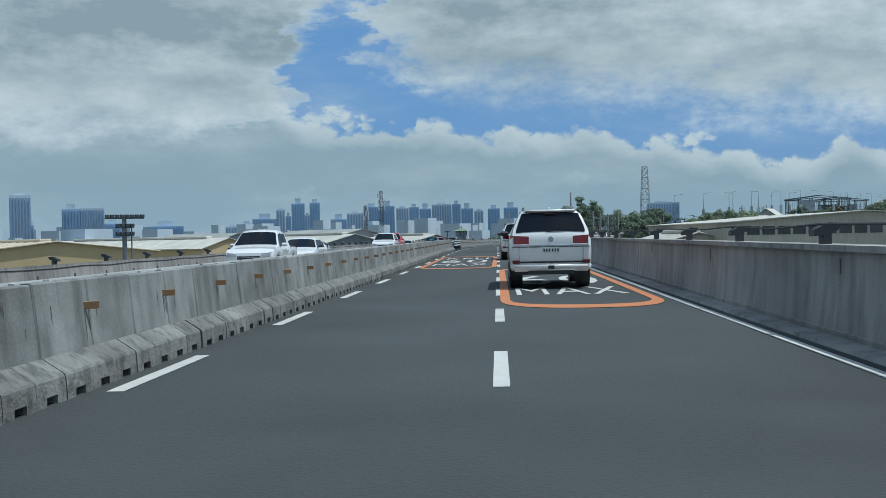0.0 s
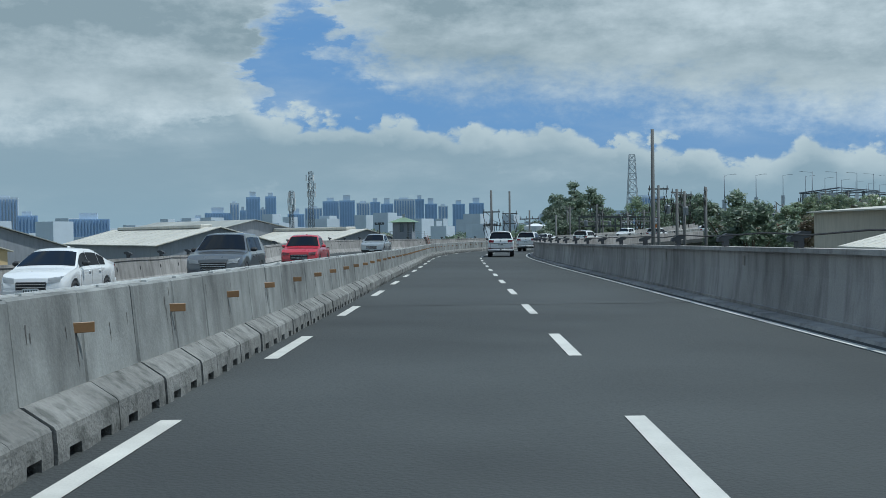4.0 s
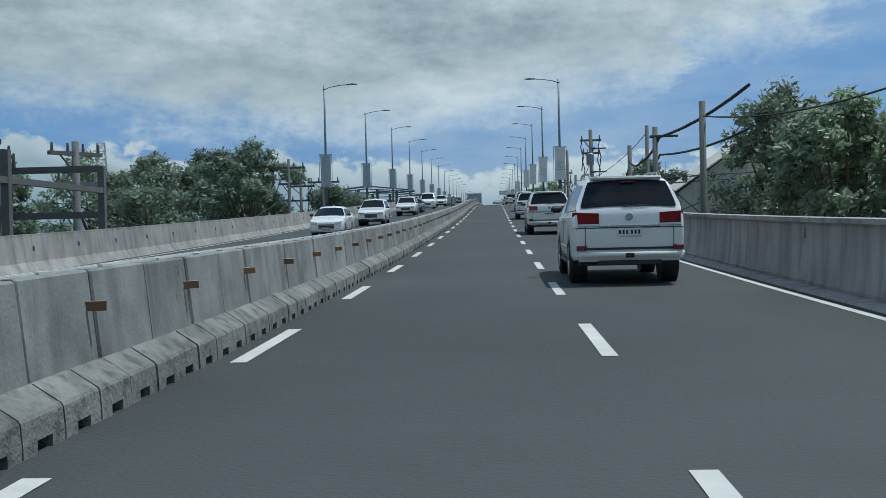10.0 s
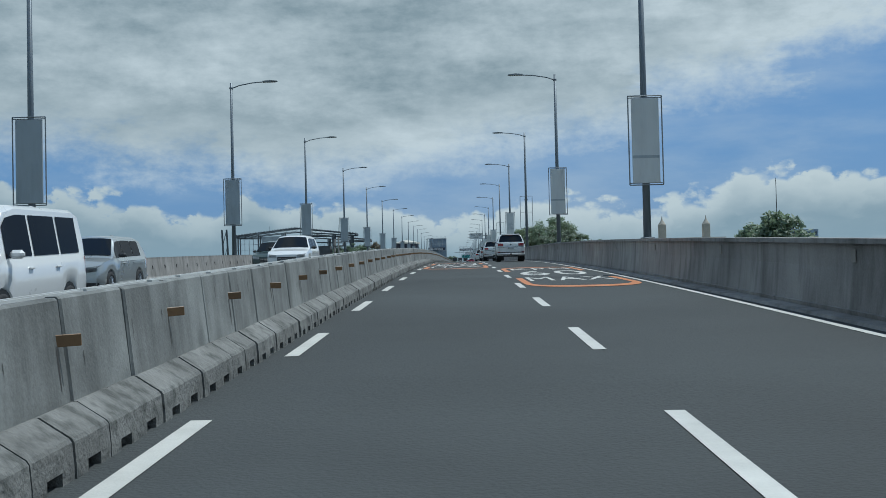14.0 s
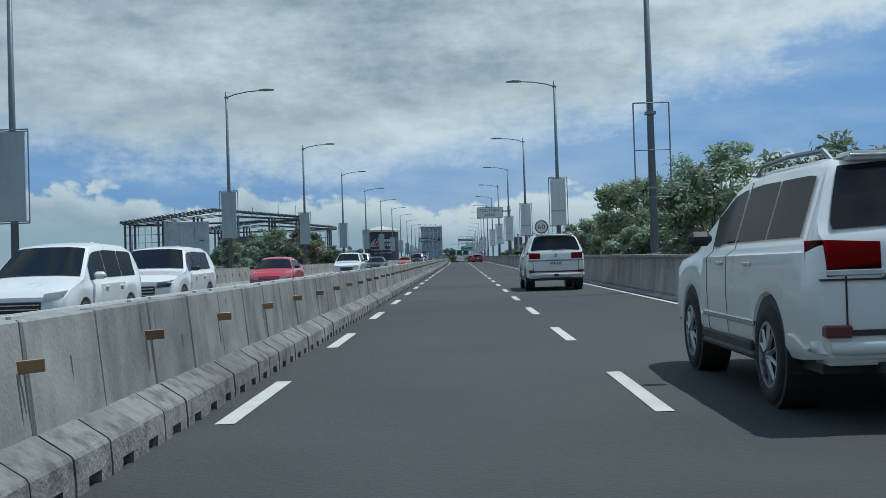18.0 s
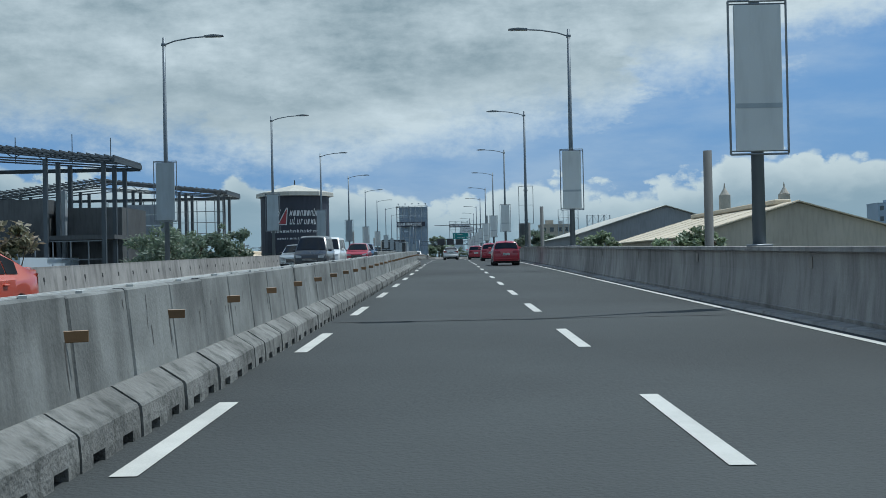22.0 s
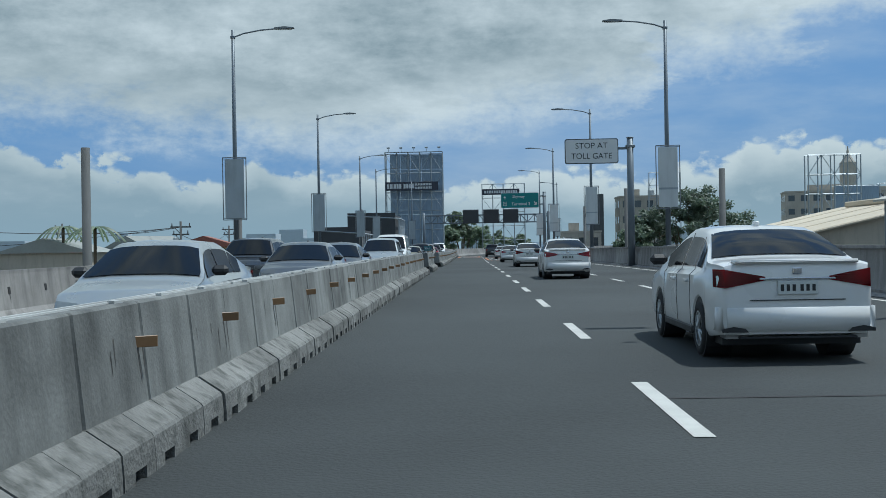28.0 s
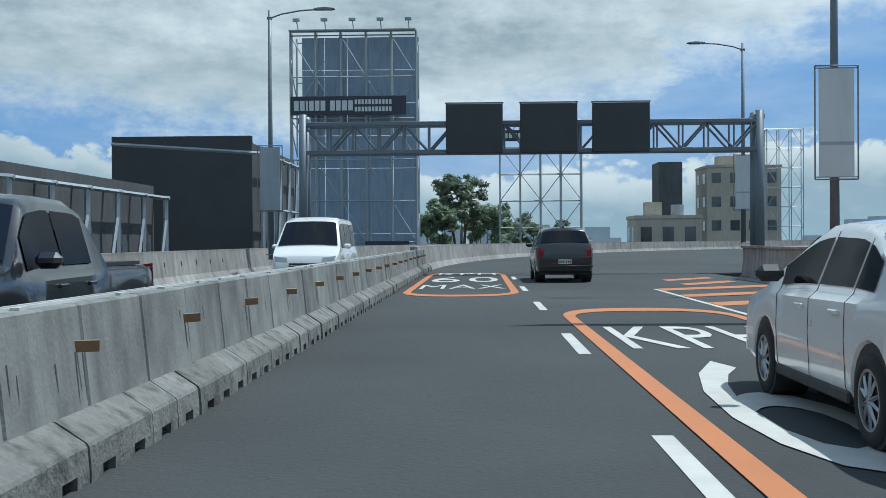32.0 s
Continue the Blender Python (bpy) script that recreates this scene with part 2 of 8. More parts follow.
    L.new(mth("ADD", mth("MULTIPLY", mth("SUBTRACT", mid_n, 0.5), 0.25 if not coat else 0.05), rough, True), b.inputs["Roughness"])
    if bump:
        bp = N.new("ShaderNodeBump")
        bp.inputs["Strength"].default_value = bump
        bp.inputs["Distance"].default_value = 0.02
        L.new(mth("ADD", fine_n, mid_n), bp.inputs["Height"])
        L.new(bp.outputs[0], b.inputs["Normal"])
    if emit:
        b.inputs["Emission Color"].default_value = (*emit[:3], 1)
        b.inputs["Emission Strength"].default_value = emit[3]
    MATS[name] = m
    return m


def glass_mat(name, tint, rough=0.06):
    if name in MATS:
        return MATS[name]
    m = mat(name, tint, rough, 0.0, 0.05, 1.0, 5.0, 0.0, spec=0.8)
    m.node_tree.nodes["Principled BSDF"].inputs["Coat Weight"].default_value = 0.6
    return m


ASPHALT = mat("asphalt", (0.048, 0.053, 0.054), 0.82, vary=0.34, scale=0.55, fine=30, bump=0.5, spec=0.35)
MARK_W = mat("road_paint_white", (0.52, 0.515, 0.48), 0.65, vary=0.16, scale=4, fine=50, bump=0.15)
MARK_O = mat("road_paint_orange", (0.48, 0.175, 0.062), 0.65, vary=0.1, scale=3, fine=50, bump=0.15)
CONC = mat("barrier_concrete", (0.205, 0.213, 0.206), 0.85, vary=0.46, scale=2.6, fine=34, bump=0.22, per=0.16, streak=0.50)
CONC_R = mat("rough_concrete", (0.212, 0.214, 0.204), 0.92, vary=0.42, scale=6, fine=30, bump=0.7, per=0.25, dark=(0.085, 0.088, 0.083))
CONC_P = mat("parapet_concrete", (0.30, 0.285, 0.275), 0.85, vary=0.42, scale=0.9, fine=34, bump=0.25, streak=0.5, per=0.1)
CONC_L = mat("old_parapet_concrete", (0.285, 0.275, 0.262), 0.85, vary=0.34, scale=1.5, fine=40, bump=0.25, streak=0.5, per=0.1)
# near-black for joints, also painted on for shade in gaps, holes and openings
DARK = mat("dark_gap", (0.035, 0.035, 0.037), 0.9, bump=0.1)
AMBER = mat("amber_reflector", (0.168, 0.096, 0.042), 0.5, vary=0.2, scale=6, per=0.35, bump=0.05)
GALV = mat("galvanised_steel", (0.22, 0.24, 0.26), 0.5, 0.6, vary=0.12, scale=2, bump=0.05)
POLE_G = mat("grey_pole_paint", (0.16, 0.19, 0.22), 0.5, 0.3, vary=0.12, scale=2, bump=0.05)
WHITE_P = mat("white_panel", (0.62, 0.65, 0.66), 0.6, vary=0.08, scale=1.2, bump=0.05, streak=0.15)
BACK_P = mat("panel_back", (0.37, 0.42, 0.46), 0.6, vary=0.12, scale=1.2, bump=0.05, streak=0.2)
SIGN_W = mat("sign_white", (0.68, 0.70, 0.71), 0.5, vary=0.05, bump=0.02)
SIGN_G = mat("sign_green", (0.012, 0.20, 0.21), 0.5, vary=0.06, bump=0.02)
SIGN_R = mat("sign_red", (0.33, 0.05, 0.06), 0.5, vary=0.06, bump=0.02)
SIGN_O = mat("sign_orange", (0.75, 0.26, 0.05), 0.5, vary=0.06, bump=0.02)
SIGN_K = mat("sign_black", (0.02, 0.03, 0.035), 0.5, vary=0.06, bump=0.02)
BLACK_P = mat("black_panel", (0.045, 0.050, 0.057), 0.6, vary=0.25, scale=0.8, bump=0.1)
RUBBER = mat("rubber", (0.025, 0.026, 0.028), 0.85, bump=0.1)
WIRE = mat("cable_black", (0.02, 0.02, 0.022), 0.7, bump=0.0)
GROUND = mat("city_ground", (0.13, 0.14, 0.115), 0.95, vary=0.35, scale=0.05, fine=2.0, bump=0.2, dark=(0.07, 0.085, 0.06))

# ---- building helpers ----
def obj(name, me, material=None, parent=None, label="", m=None):
    ob = new(name, me)
    if material is not None and not me.materials:
        me.materials.append(material)
    if m is not None:
        ob.matrix_world = m
    if parent is not None:
        ob.parent = parent
    if label:
        ob["label"] = label
    return ob


def to_mesh(bm, name, smooth=False):
    me = bpy.data.meshes.new(name)
    bmesh.ops.recalc_face_normals(bm, faces=bm.faces)
    bm.to_mesh(me)
    bm.free()
    if smooth:
        me.shade_smooth()
    return me


def part(name, bm, material, parent, label="", m=None, smooth=False):
    return obj(name, to_mesh(bm, name, smooth), material, parent, label, m)


def thing(name, x, y, z, rz=0.0, label="", category="", group="", kind=""):
    ob = new(name)
    ob.empty_display_size = 0.2
    ob.matrix_world = pose(x, y, z, 0, 0, rz)
    return tagged(ob, label, category, group, kind)


def pyd(name, verts, faces):
    me = bpy.data.meshes.new(name)
    me.from_pydata(verts, [], faces)
    me.update()
    return me


def box(bm, x0, x1, y0, y1, z0, z1, bev=0.0):
    vs = [bm.verts.new(p) for p in ((x0, y0, z0), (x1, y0, z0), (x1, y1, z0), (x0, y1, z0), (x0, y0, z1), (x1, y0, z1), (x1, y1, z1), (x0, y1, z1))]
    fs = [bm.faces.new([vs[i] for i in f]) for f in ((3, 2, 1, 0), (4, 5, 6, 7), (0, 1, 5, 4), (1, 2, 6, 5), (2, 3, 7, 6), (3, 0, 4, 7))]
    if bev:
        es = list({e for f in fs for e in f.edges})
        bmesh.ops.bevel(bm, geom=es, offset=bev, segments=1, affect="EDGES")
    return bm


def rbx(x0, x1, y0, y1, z0, z1, bev, seg=3):
    bm = box(bmesh.new(), x0, x1, y0, y1, z0, z1)
    bmesh.ops.bevel(bm, geom=bm.edges[:], offset=bev, segments=seg, affect="EDGES")
    return bm


def bx(x0, x1, y0, y1, z0, z1, bev=0.0):
    return box(bmesh.new(), x0, x1, y0, y1, z0, z1, bev)


def tube(bm, a, b, r0, r1=None, n=8, cap=True):
    a, b = Vector(a), Vector(b)
    r1 = r0 if r1 is None else r1
    q = (b - a).to_track_quat("Z", "Y")
    rings = []
    for p, r in ((a, r0), (b, r1)):
        rings.append([bm.verts.new(p + q @ Vector((r * math.cos(2 * math.pi * k / n), r * math.sin(2 * math.pi * k / n), 0))) for k in range(n)])
    for k in range(n):
        bm.faces.new((rings[0][k], rings[0][(k + 1) % n], rings[1][(k + 1) % n], rings[1][k]))
    if cap:
        bm.faces.new(rings[0][::-1])
        bm.faces.new(rings[1])
    return bm


def tb(a, b, r0, r1=None, n=8):
    return tube(bmesh.new(), a, b, r0, r1, n)


def path_tube(bm, pts, r, n=6):
    """One unbroken tube along some points."""
    pts = [Vector(p) for p in pts]
    rings = []
    for i, p in enumerate(pts):
        d = (pts[min(i + 1, len(pts) - 1)] - pts[max(i - 1, 0)]).normalized()
        q = d.to_track_quat("Z", "Y")
        rings.append([bm.verts.new(p + q @ Vector((r * math.cos(2 * math.pi * k / n), r * math.sin(2 * math.pi * k / n), 0))) for k in range(n)])
    for a, b in zip(rings, rings[1:]):
        sh = min(range(n), key=lambda j: sum((a[k].co - b[(k + j) % n].co).length for k in range(n)))
        for k in range(n):
            bm.faces.new((a[k], a[(k + 1) % n], b[(k + 1 + sh) % n], b[(k + sh) % n]))
    bm.faces.new(rings[0][::-1])
    bm.faces.new(rings[-1])
    return bm


def sag(a, b, drop, n=10):
    a, b = Vector(a), Vector(b)
    return [a.lerp(b, i / n) - Vector((0, 0, 4 * drop * (i / n) * (1 - i / n))) for i in range(n + 1)]


def prism(bm, poly, depth, axis="y"):
    """A flat outline of (u, v) in the xz plane (axis y) or xy plane (axis z), given depth."""
    def put(u, v, d):
        return (u, d, v) if axis == "y" else (u, v, d) if axis == "z" else (d, u, v)
    a = [bm.verts.new(put(u, v, 0.0)) for u, v in poly]
    b = [bm.verts.new(put(u, v, depth)) for u, v in poly]
    bm.faces.new(a[::-1])
    bm.faces.new(b)
    for i in range(len(poly)):
        j = (i + 1) % len(poly)
        bm.faces.new((a[i], a[j], b[j], b[i]))
    return bm


def letters(text, width, height, depth=0.004, spacing=1.0):
    """The outline of some words in the built-in font, as a mesh that fits a width and a height, standing in the xy plane."""
    cu = bpy.data.curves.new("letters", "FONT")
    cu.body, cu.align_x, cu.space_character, cu.resolution_u, cu.extrude = text, "CENTER", spacing, 3, 0.0
    ob = bpy.data.objects.new("letters", cu)
    scene.collection.objects.link(ob)
    dg = bpy.context.evaluated_depsgraph_get()
    me = bpy.data.meshes.new_from_object(ob.evaluated_get(dg))
    bpy.data.objects.remove(ob)
    bpy.data.curves.remove(cu)
    co = np.array([v.co[:] for v in me.vertices])
    lo, hi = co.min(0), co.max(0)
    for v in me.vertices:
        v.co = ((v.co.x - (lo[0] + hi[0]) / 2) / (hi[0] - lo[0]) * width, (v.co.y - lo[1]) / (hi[1] - lo[1]) * height, depth)
    me.materials.clear()
    return me


# ---- the line of the road: station s, offset to the right of the lane line, height over the road ----
CURVE_END, CURVE_LEN, HEAD0 = 50.0, 95.0, radians(28.3)
_u = np.arange(0, 520, 0.25)
_k = np.clip(_u / CURVE_LEN, 0, 1)
_h = HEAD0 * _k * _k * (3 - 2 * _k)
_cx = np.concatenate(([0], np.cumsum(np.sin(_h) * 0.25)[:-1]))
_cy = CURVE_END - np.concatenate(([0], np.cumsum(np.cos(_h) * 0.25)[:-1]))
# beyond the signs the road swings to the right
BEND0, BEND_R = 808.0, 170.0
PROFILE = [(-460, -0.9), (-240, -0.86), (-140, -0.86), (-110, -1.03), (-50, -1.60), (10, -1.84), (35, -1.69), (64, -1.44), (93, -0.88), (123, 0.09), (154, 1.19),
           (185, 2.47), (217, 3.70), (249, 4.59), (280, 5.21), (312, 5.67), (346, 6.06), (416, 6.88), (485, 7.69), (518, 8.12), (551, 8.45), (582, 8.57), (643, 8.68),
           (673, 8.77), (703, 8.72), (733, 8.55), (762, 8.48), (1200, 8.4)]
_ps, _pz = np.array([p[0] for p in PROFILE]), np.array([p[1] for p in PROFILE])
_g = np.arange(-460, 1200, 1.0)
_gz = np.interp(_g, _ps, _pz)
_gz = np.convolve(np.pad(_gz, 15, mode="edge"), np.ones(31) / 31, mode="valid")


def zr(s):
    return float(np.interp(s, _g, _gz))


def heading(s):
    if s < CURVE_END:
        return float(np.interp(CURVE_END - s, _u, _h))
    if s > BEND0:
        return -min((s - BEND0) / BEND_R, 1.1)
    return 0.0


# cross fall of the far carriageway, as the drop at its parapet
FALL_S = [-200, -135, -100, -55, -38, -22, 0, 14, 32, 45, 100, 185, 215, 360, 420, 485, 575, 700, 722]
FALL_Z = [0.54, 0.54, 0.42, 0.32, 0.05, -0.24, -0.22, -0.08, 0.11, 0.24, 0.20, 0.28, 0.30, 0.12, 0.17, 0.28, 0.25, 0.18, 0.04]


def at(s, off=0.0, up=0.0):
    if s < CURVE_END:
        u = CURVE_END - s
        x, y, h = float(np.interp(u, _u, _cx)), float(np.interp(u, _u, _cy)), float(np.interp(u, _u, _h))
    elif s > BEND0:
        a = min((s - BEND0) / BEND_R, 1.1)
        rest = s - BEND0 - a * BEND_R
        x = BEND_R * (1 - math.cos(a)) + rest * math.sin(a)
        y = BEND0 + BEND_R * math.sin(a) + rest * math.cos(a)
        h = -a
    else:
        x, y, h = 0.0, s, 0.0
    fall = float(np.interp(s, FALL_S, FALL_Z)) * min(1.0, max(0.0, (-off - 7.6) / 7.65))
    return Vector((x + off * math.cos(h), y + off * math.sin(h), zr(s) + up - fall))


def on_road(s, off=0.0, up=0.0, turn=0.0):
    p = at(s, off, up)
    return pose(p.x, p.y, p.z, 0, 0, math.degrees(heading(s)) + turn)


def stations(a, b, step=4.0):
    n = max(1, int(math.ceil((b - a) / step)))
    return [a + (b - a) * i / n for i in range(n + 1)]


def sweep(name, profile, a, b, material, step=4.0, closed=True, parent=None, shift=None):
    """An outline of (offset, height) carried along the road from station a to b."""
    ss = stations(a, b, step)
    verts, faces, n = [], [], len(profile)
    for s in ss:
        d = shift(s) if shift else 0.0
        verts += [at(s, o + d, h)[:] for o, h in profile]
    for i in range(len(ss) - 1):
        for k in range(n if closed else n - 1):
            j = (k + 1) % n
            faces.append((i * n + k, i * n + j, (i + 1) * n + j, (i + 1) * n + k))
    if closed:
        faces.append(tuple(range(n))[::-1])
        faces.append(tuple((len(ss) - 1) * n + k for k in range(n)))
    return obj(name, pyd(name, verts, faces), material, parent)


# ---- ground, deck, parapets ----
GZ = -9.5
tagged(obj("ground", pyd("ground", [(-4800, -4800, GZ), (4800, -4800, GZ), (4800, 4800, GZ), (-4800, 4800, GZ)], [(0, 1, 2, 3)]), GROUND), "flat city ground of grass and dirt under the viaduct", "ground", kind="structure")

LEFT_OUT, RIGHT_OUT = -14.75, 3.95


def right_shift(s):
    """How far the right parapet stands off where the lanes fan out to the ramp."""
    return float(np.interp(s, [640, 735, 800, 830], [0.0, 0.9, 0.35, 0.35]))


deck = tagged(sweep("road", [(RIGHT_OUT + 0.5, 0.0), (RIGHT_OUT + 0.5, -0.5), (1.0, -1.6), (-11.0, -1.6), (LEFT_OUT - 0.5, -0.5), (LEFT_OUT - 0.5, 0.0), (-7.6, 0.0)], -330, 812, ASPHALT, 4.0), "smooth dark grey asphalt of an elevated expressway", "road", kind="structure")
deck2 = tagged(sweep("road_bend", [(-7.6, -0.004), (26, -0.004), (26, -1.6), (-7.6, -1.6)], 806, 1060, ASPHALT, 4.0), "dark asphalt where the expressway bends to a ramp", "road", kind="structure")

PAR = [(0.0, 0.0), (-0.03, 0.12), (0.0, 0.13), (0.06, 0.70), (0.06, 1.05), (-0.02, 1.055), (-0.02, 1.13), (0.36, 1.13), (0.36, -0.6), (0.0, -0.6)]
wall_r = tagged(sweep("parapet_right", [(RIGHT_OUT + o, h) for o, h in PAR], -330, 800, CONC_P, 4.0, shift=right_shift), "weathered grey concrete parapet with dark run-off stains", "parapet", kind="structure")
kerb_r = tagged(sweep("kerb", [(RIGHT_OUT - 0.30, 0.0), (RIGHT_OUT - 0.28, 0.045), (RIGHT_OUT + 0.0, 0.06), (RIGHT_OUT + 0.0, 0.0)], -330, 800, CONC_P, 4.0, shift=right_shift), "low concrete gutter strip along the parapet", "kerb", kind="structure")
PARL = [(0.0, 0.0), (0.30, 0.0), (0.12, 0.30), (0.02, 1.05), (0.02, 1.12), (-0.30, 1.12), (-0.30, -0.6), (0.0, -0.6)]
wall_l = tagged(sweep("parapet_left", [(LEFT_OUT + o, h) for o, h in PARL], -330, 812, CONC_L, 4.0), "stained pale concrete parapet of the far carriageway", "parapet", kind="structure")

wall_b = tagged(sweep("parapet_bend", [(o - 7.35, h) for o, h in PARL], 808, 1060, CONC_L, 4.0), "pale concrete barrier round the outside of the bend", "parapet", kind="structure")
# far carriageway beyond the bend
far_deck = tagged(sweep("road_far", [(LEFT_OUT - 0.5, -0.006), (-7.0, -0.006), (-7.0, -1.4), (LEFT_OUT - 0.5, -1.4)], 806, 1060, ASPHALT, 4.0), "dark asphalt of the far carriageway round the bend", "road", kind="structure")
wall_c = tagged(sweep("parapet_far_bend", [(LEFT_OUT + o, h) for o, h in PARL], 812, 1060, CONC_L, 4.0), "pale concrete parapet of the far carriageway round the bend", "parapet", kind="structure")

# ---- road markings ----
def mark(s0, s1, o0, o1, up=0.006):
    n = max(1, int((s1 - s0) / 3.0))
    v = []
    for i in range(n + 1):
        s = s0 + (s1 - s0) * i / n
        v += [at(s, o0, up)[:], at(s, o1, up)[:]]
    return v, [(2 * i, 2 * i + 1, 2 * i + 3, 2 * i + 2) for i in range(n)]


DASH_LEN, DASH = 2.92, 7.16


def dash_ends():
    out, s = [], -11.2 - 7.16 * 44
    while s < 20:
        out.append(s)
        s += DASH
    for n, p0, p1 in ((16, 17.7, 136.0), (4, 136.0, 164.4), (5, 164.4, 200.2)):
        out += [p0 + (p1 - p0) * i / n for i in range(1, n + 1)]
    for n, p0, p1 in ((8, 200.2, 260.05), (38, 260.05, 532.8), (4, 532.8, 561.8), (12, 561.8, 653.1), (2, 653.1, 668.3)):
        out += [p0 + (p1 - p0) * i / n for i in range(1, n + 1)]
    return out + [675.6, 682.4, 690.2, 698.1, 705.8, 712.0, 720.8, 729.8, 740.9, 749.8, 758.4, 769.3, 777.7, 786.0, 794.2, 803.0]


def strip_thing(name, label, pieces, kind="structure"):
    v, f = [], []
    for a, b in pieces:
        f += [tuple(i + len(v) for i in q) for q in b]
        v += a
    return tagged(obj(name, pyd(name, v, f), MARK_W), label, "road marking", kind=kind)


mark_root = thing("lane_line", 0, 0, 0, 0, "broken white lane lines painted on the asphalt", "road marking", kind="structure")
SPLIT = 527.0
for e in dash_ends():
    for o in ((0.0,) if e < 505 else (0.0,) if e < 530 else (0.0, -3.49) if e < 755 else (-3.49,)):
        w = 0.075
        me = pyd("dash", *mark(e - DASH_LEN, e, o - w, o + w))
        obj("dash", me, MARK_W, mark_root)
edge_root = thing("edge_line", 0, 0, 0, 0, "broken white edge line beside the median barrier", "road marking", kind="structure")
for e in dash_ends():
    if e < SPLIT:
        obj("dash", pyd("dash", *mark(e - DASH_LEN, e, -3.50, -3.34)), MARK_W, edge_root)
strip_thing("right_edge_line", "continuous white edge line along the parapet", [mark(-330, 720, 3.36, 3.50)])
strip_thing("far_edge_line", "continuous white edge lines of the far carriageway", [mark(-330, 806, LEFT_OUT + 0.75, LEFT_OUT + 0.88)])
strip_thing("far_lane_line", "broken white lane line of the far carriageway", [mark(e - 4.6, e - 1.6, -10.98, -10.84) for e in dash_ends()])

# ---- median barrier: precast wall panels on a row of base blocks ----
BASE_W, PANEL, BLOCK = 0.42, 1.225, 0.6125
# (start, end, centre offset)
RUNS = [(-330, -136, -4.10), (-120.6, 527.6, -4.10), (536.0, 693.6, -7.36), (698.3, 707.0, -7.36), (718.2, 812.0, -7.36)]


def wall_outline():
    # half profile above the base, right side then left side
    return [(0.208, 0.27), (0.142, 0.93), (0.138, 0.97), (0.122, 0.985), (-0.122, 0.985), (-0.138, 0.97), (-0.142, 0.93), (-0.208, 0.27)]


def panel_mesh():
    """One wall panel with chamfered ends, along +y from 0."""
    v, f, pr = [], [], wall_outline()
    n = len(pr)
    for y, k in ((0.011, 0.90), (0.026, 1.0), (PANEL - 0.026, 1.0), (PANEL - 0.011, 0.90)):
        v += [(o * k, y, h if 0.3 < h < 0.98 else h) for o, h in pr]
    for i in range(3):
        for k in range(n):
            f.append((i * n + k, (i + 1) * n + k, (i + 1) * n + (k + 1) % n, i * n + (k + 1) % n))
    f.append(tuple(range(n)))
    f.append(tuple(3 * n + k for k in range(n))[::-1])
    return v, f


def block_mesh():
    """One base block: a foot with a drain notch and a rough sloping shoulder, along +y from 0."""
    v, f = [], []
    y0, y1, n0, n1 = 0.008, BLOCK - 0.008, 0.20, 0.42
    for s in (1, -1):
        b = len(v)
        for y in (y0, n0, n1, y1):
            v += [(s * 0.42, y, 0.0), (s * 0.42, y, 0.075), (s * 0.41, y, 0.205), (s * 0.395, y, 0.228), (s * 0.218, y, 0.345), (s * 0.19, y, 0.345), (s * 0.30, y, 0.0), (s * 0.30, y, 0.075)]
        def q(*c):
            f.append(tuple(b + i for i in (c if s > 0 else c[::-1])))
        for i in range(3):
            a, d = 8 * i, 8 * (i + 1)
            if i != 1:
                q(a, d, d + 1, a + 1)
            else:
                q(a + 6, d + 6, d + 7, a + 7)
                q(a + 7, d + 7, d + 1, a + 1)
                q(a, a + 6, a + 7, a + 1)
                q(d + 6, d, d + 1, d + 7)
            for k in range(1, 5):
                q(a + k, d + k, d + k + 1, a + k + 1)
        for e in (0, 24):
            f.append(tuple(b + e + k for k in (0, 1, 2, 3, 4, 5, 6)))
    return v, f


PV, PF = panel_mesh()
BV, BF = block_mesh()
ME_PANEL, ME_BLOCK = pyd("barrier_panel", PV, PF), pyd("base_block", BV, BF)
ME_PANEL.materials.append(CONC)
ME_BLOCK.materials.append(CONC_R)
refl = bmesh.new()
box(refl, -0.025, 0.14, -0.008, 0.008, -0.037, 0.037, 0.004)
bmesh.ops.rotate(refl, verts=refl.verts, cent=(0, 0, 0), matrix=Matrix.Rotation(radians(35), 3, "Z"))
ME_REFL = to_mesh(refl, "reflector")
ME_REFL.materials.append(AMBER)
bolt = bmesh.new()
box(bolt, -0.025, 0.025, -0.06, 0.06, 0.0, 0.018)
ME_CLIP = to_mesh(bolt, "lifting_clip")
CLIP = mat("pale_clip", (0.5, 0.51, 0.5), 0.7, vary=0.2, bump=0.1)
ME_CLIP.materials.append(CLIP)

median = thing("median_barrier", 0, 0, 0, 0, "grey precast concrete median barrier with rough base blocks and amber reflectors", "barrier", kind="structure")


def grade(s):
    return math.degrees(math.atan((zr(s + 2) - zr(s - 2)) / 4))


def lay(s, off, up=0.0):
    p = at(s, off, up)
    return Matrix.Translation(p) @ Euler((radians(grade(s)), 0, heading(s))).to_matrix().to_4x4()


# tone of the run-off stains and of the dark lines under the reflectors
STREAK_D = mat("dark_streak", (0.075, 0.073, 0.070), 0.9, vary=0.35, scale=8, fine=60, bump=0.1)
rest = {"runoff": ([], []), "panel": ([], []), "block": ([], []), "reflector": ([], []), "clip": ([], [])}
rng = random.Random(4)


def join_in(key, me, m):
    v, f = rest[key]
    n = len(v)
    v += [(m @ x.co)[:] for x in me.vertices]
    f += [tuple(i + n for i in p.vertices) for p in me.polygons]


def near(s, runs):
    return any(a <= s < b for a, b in runs)


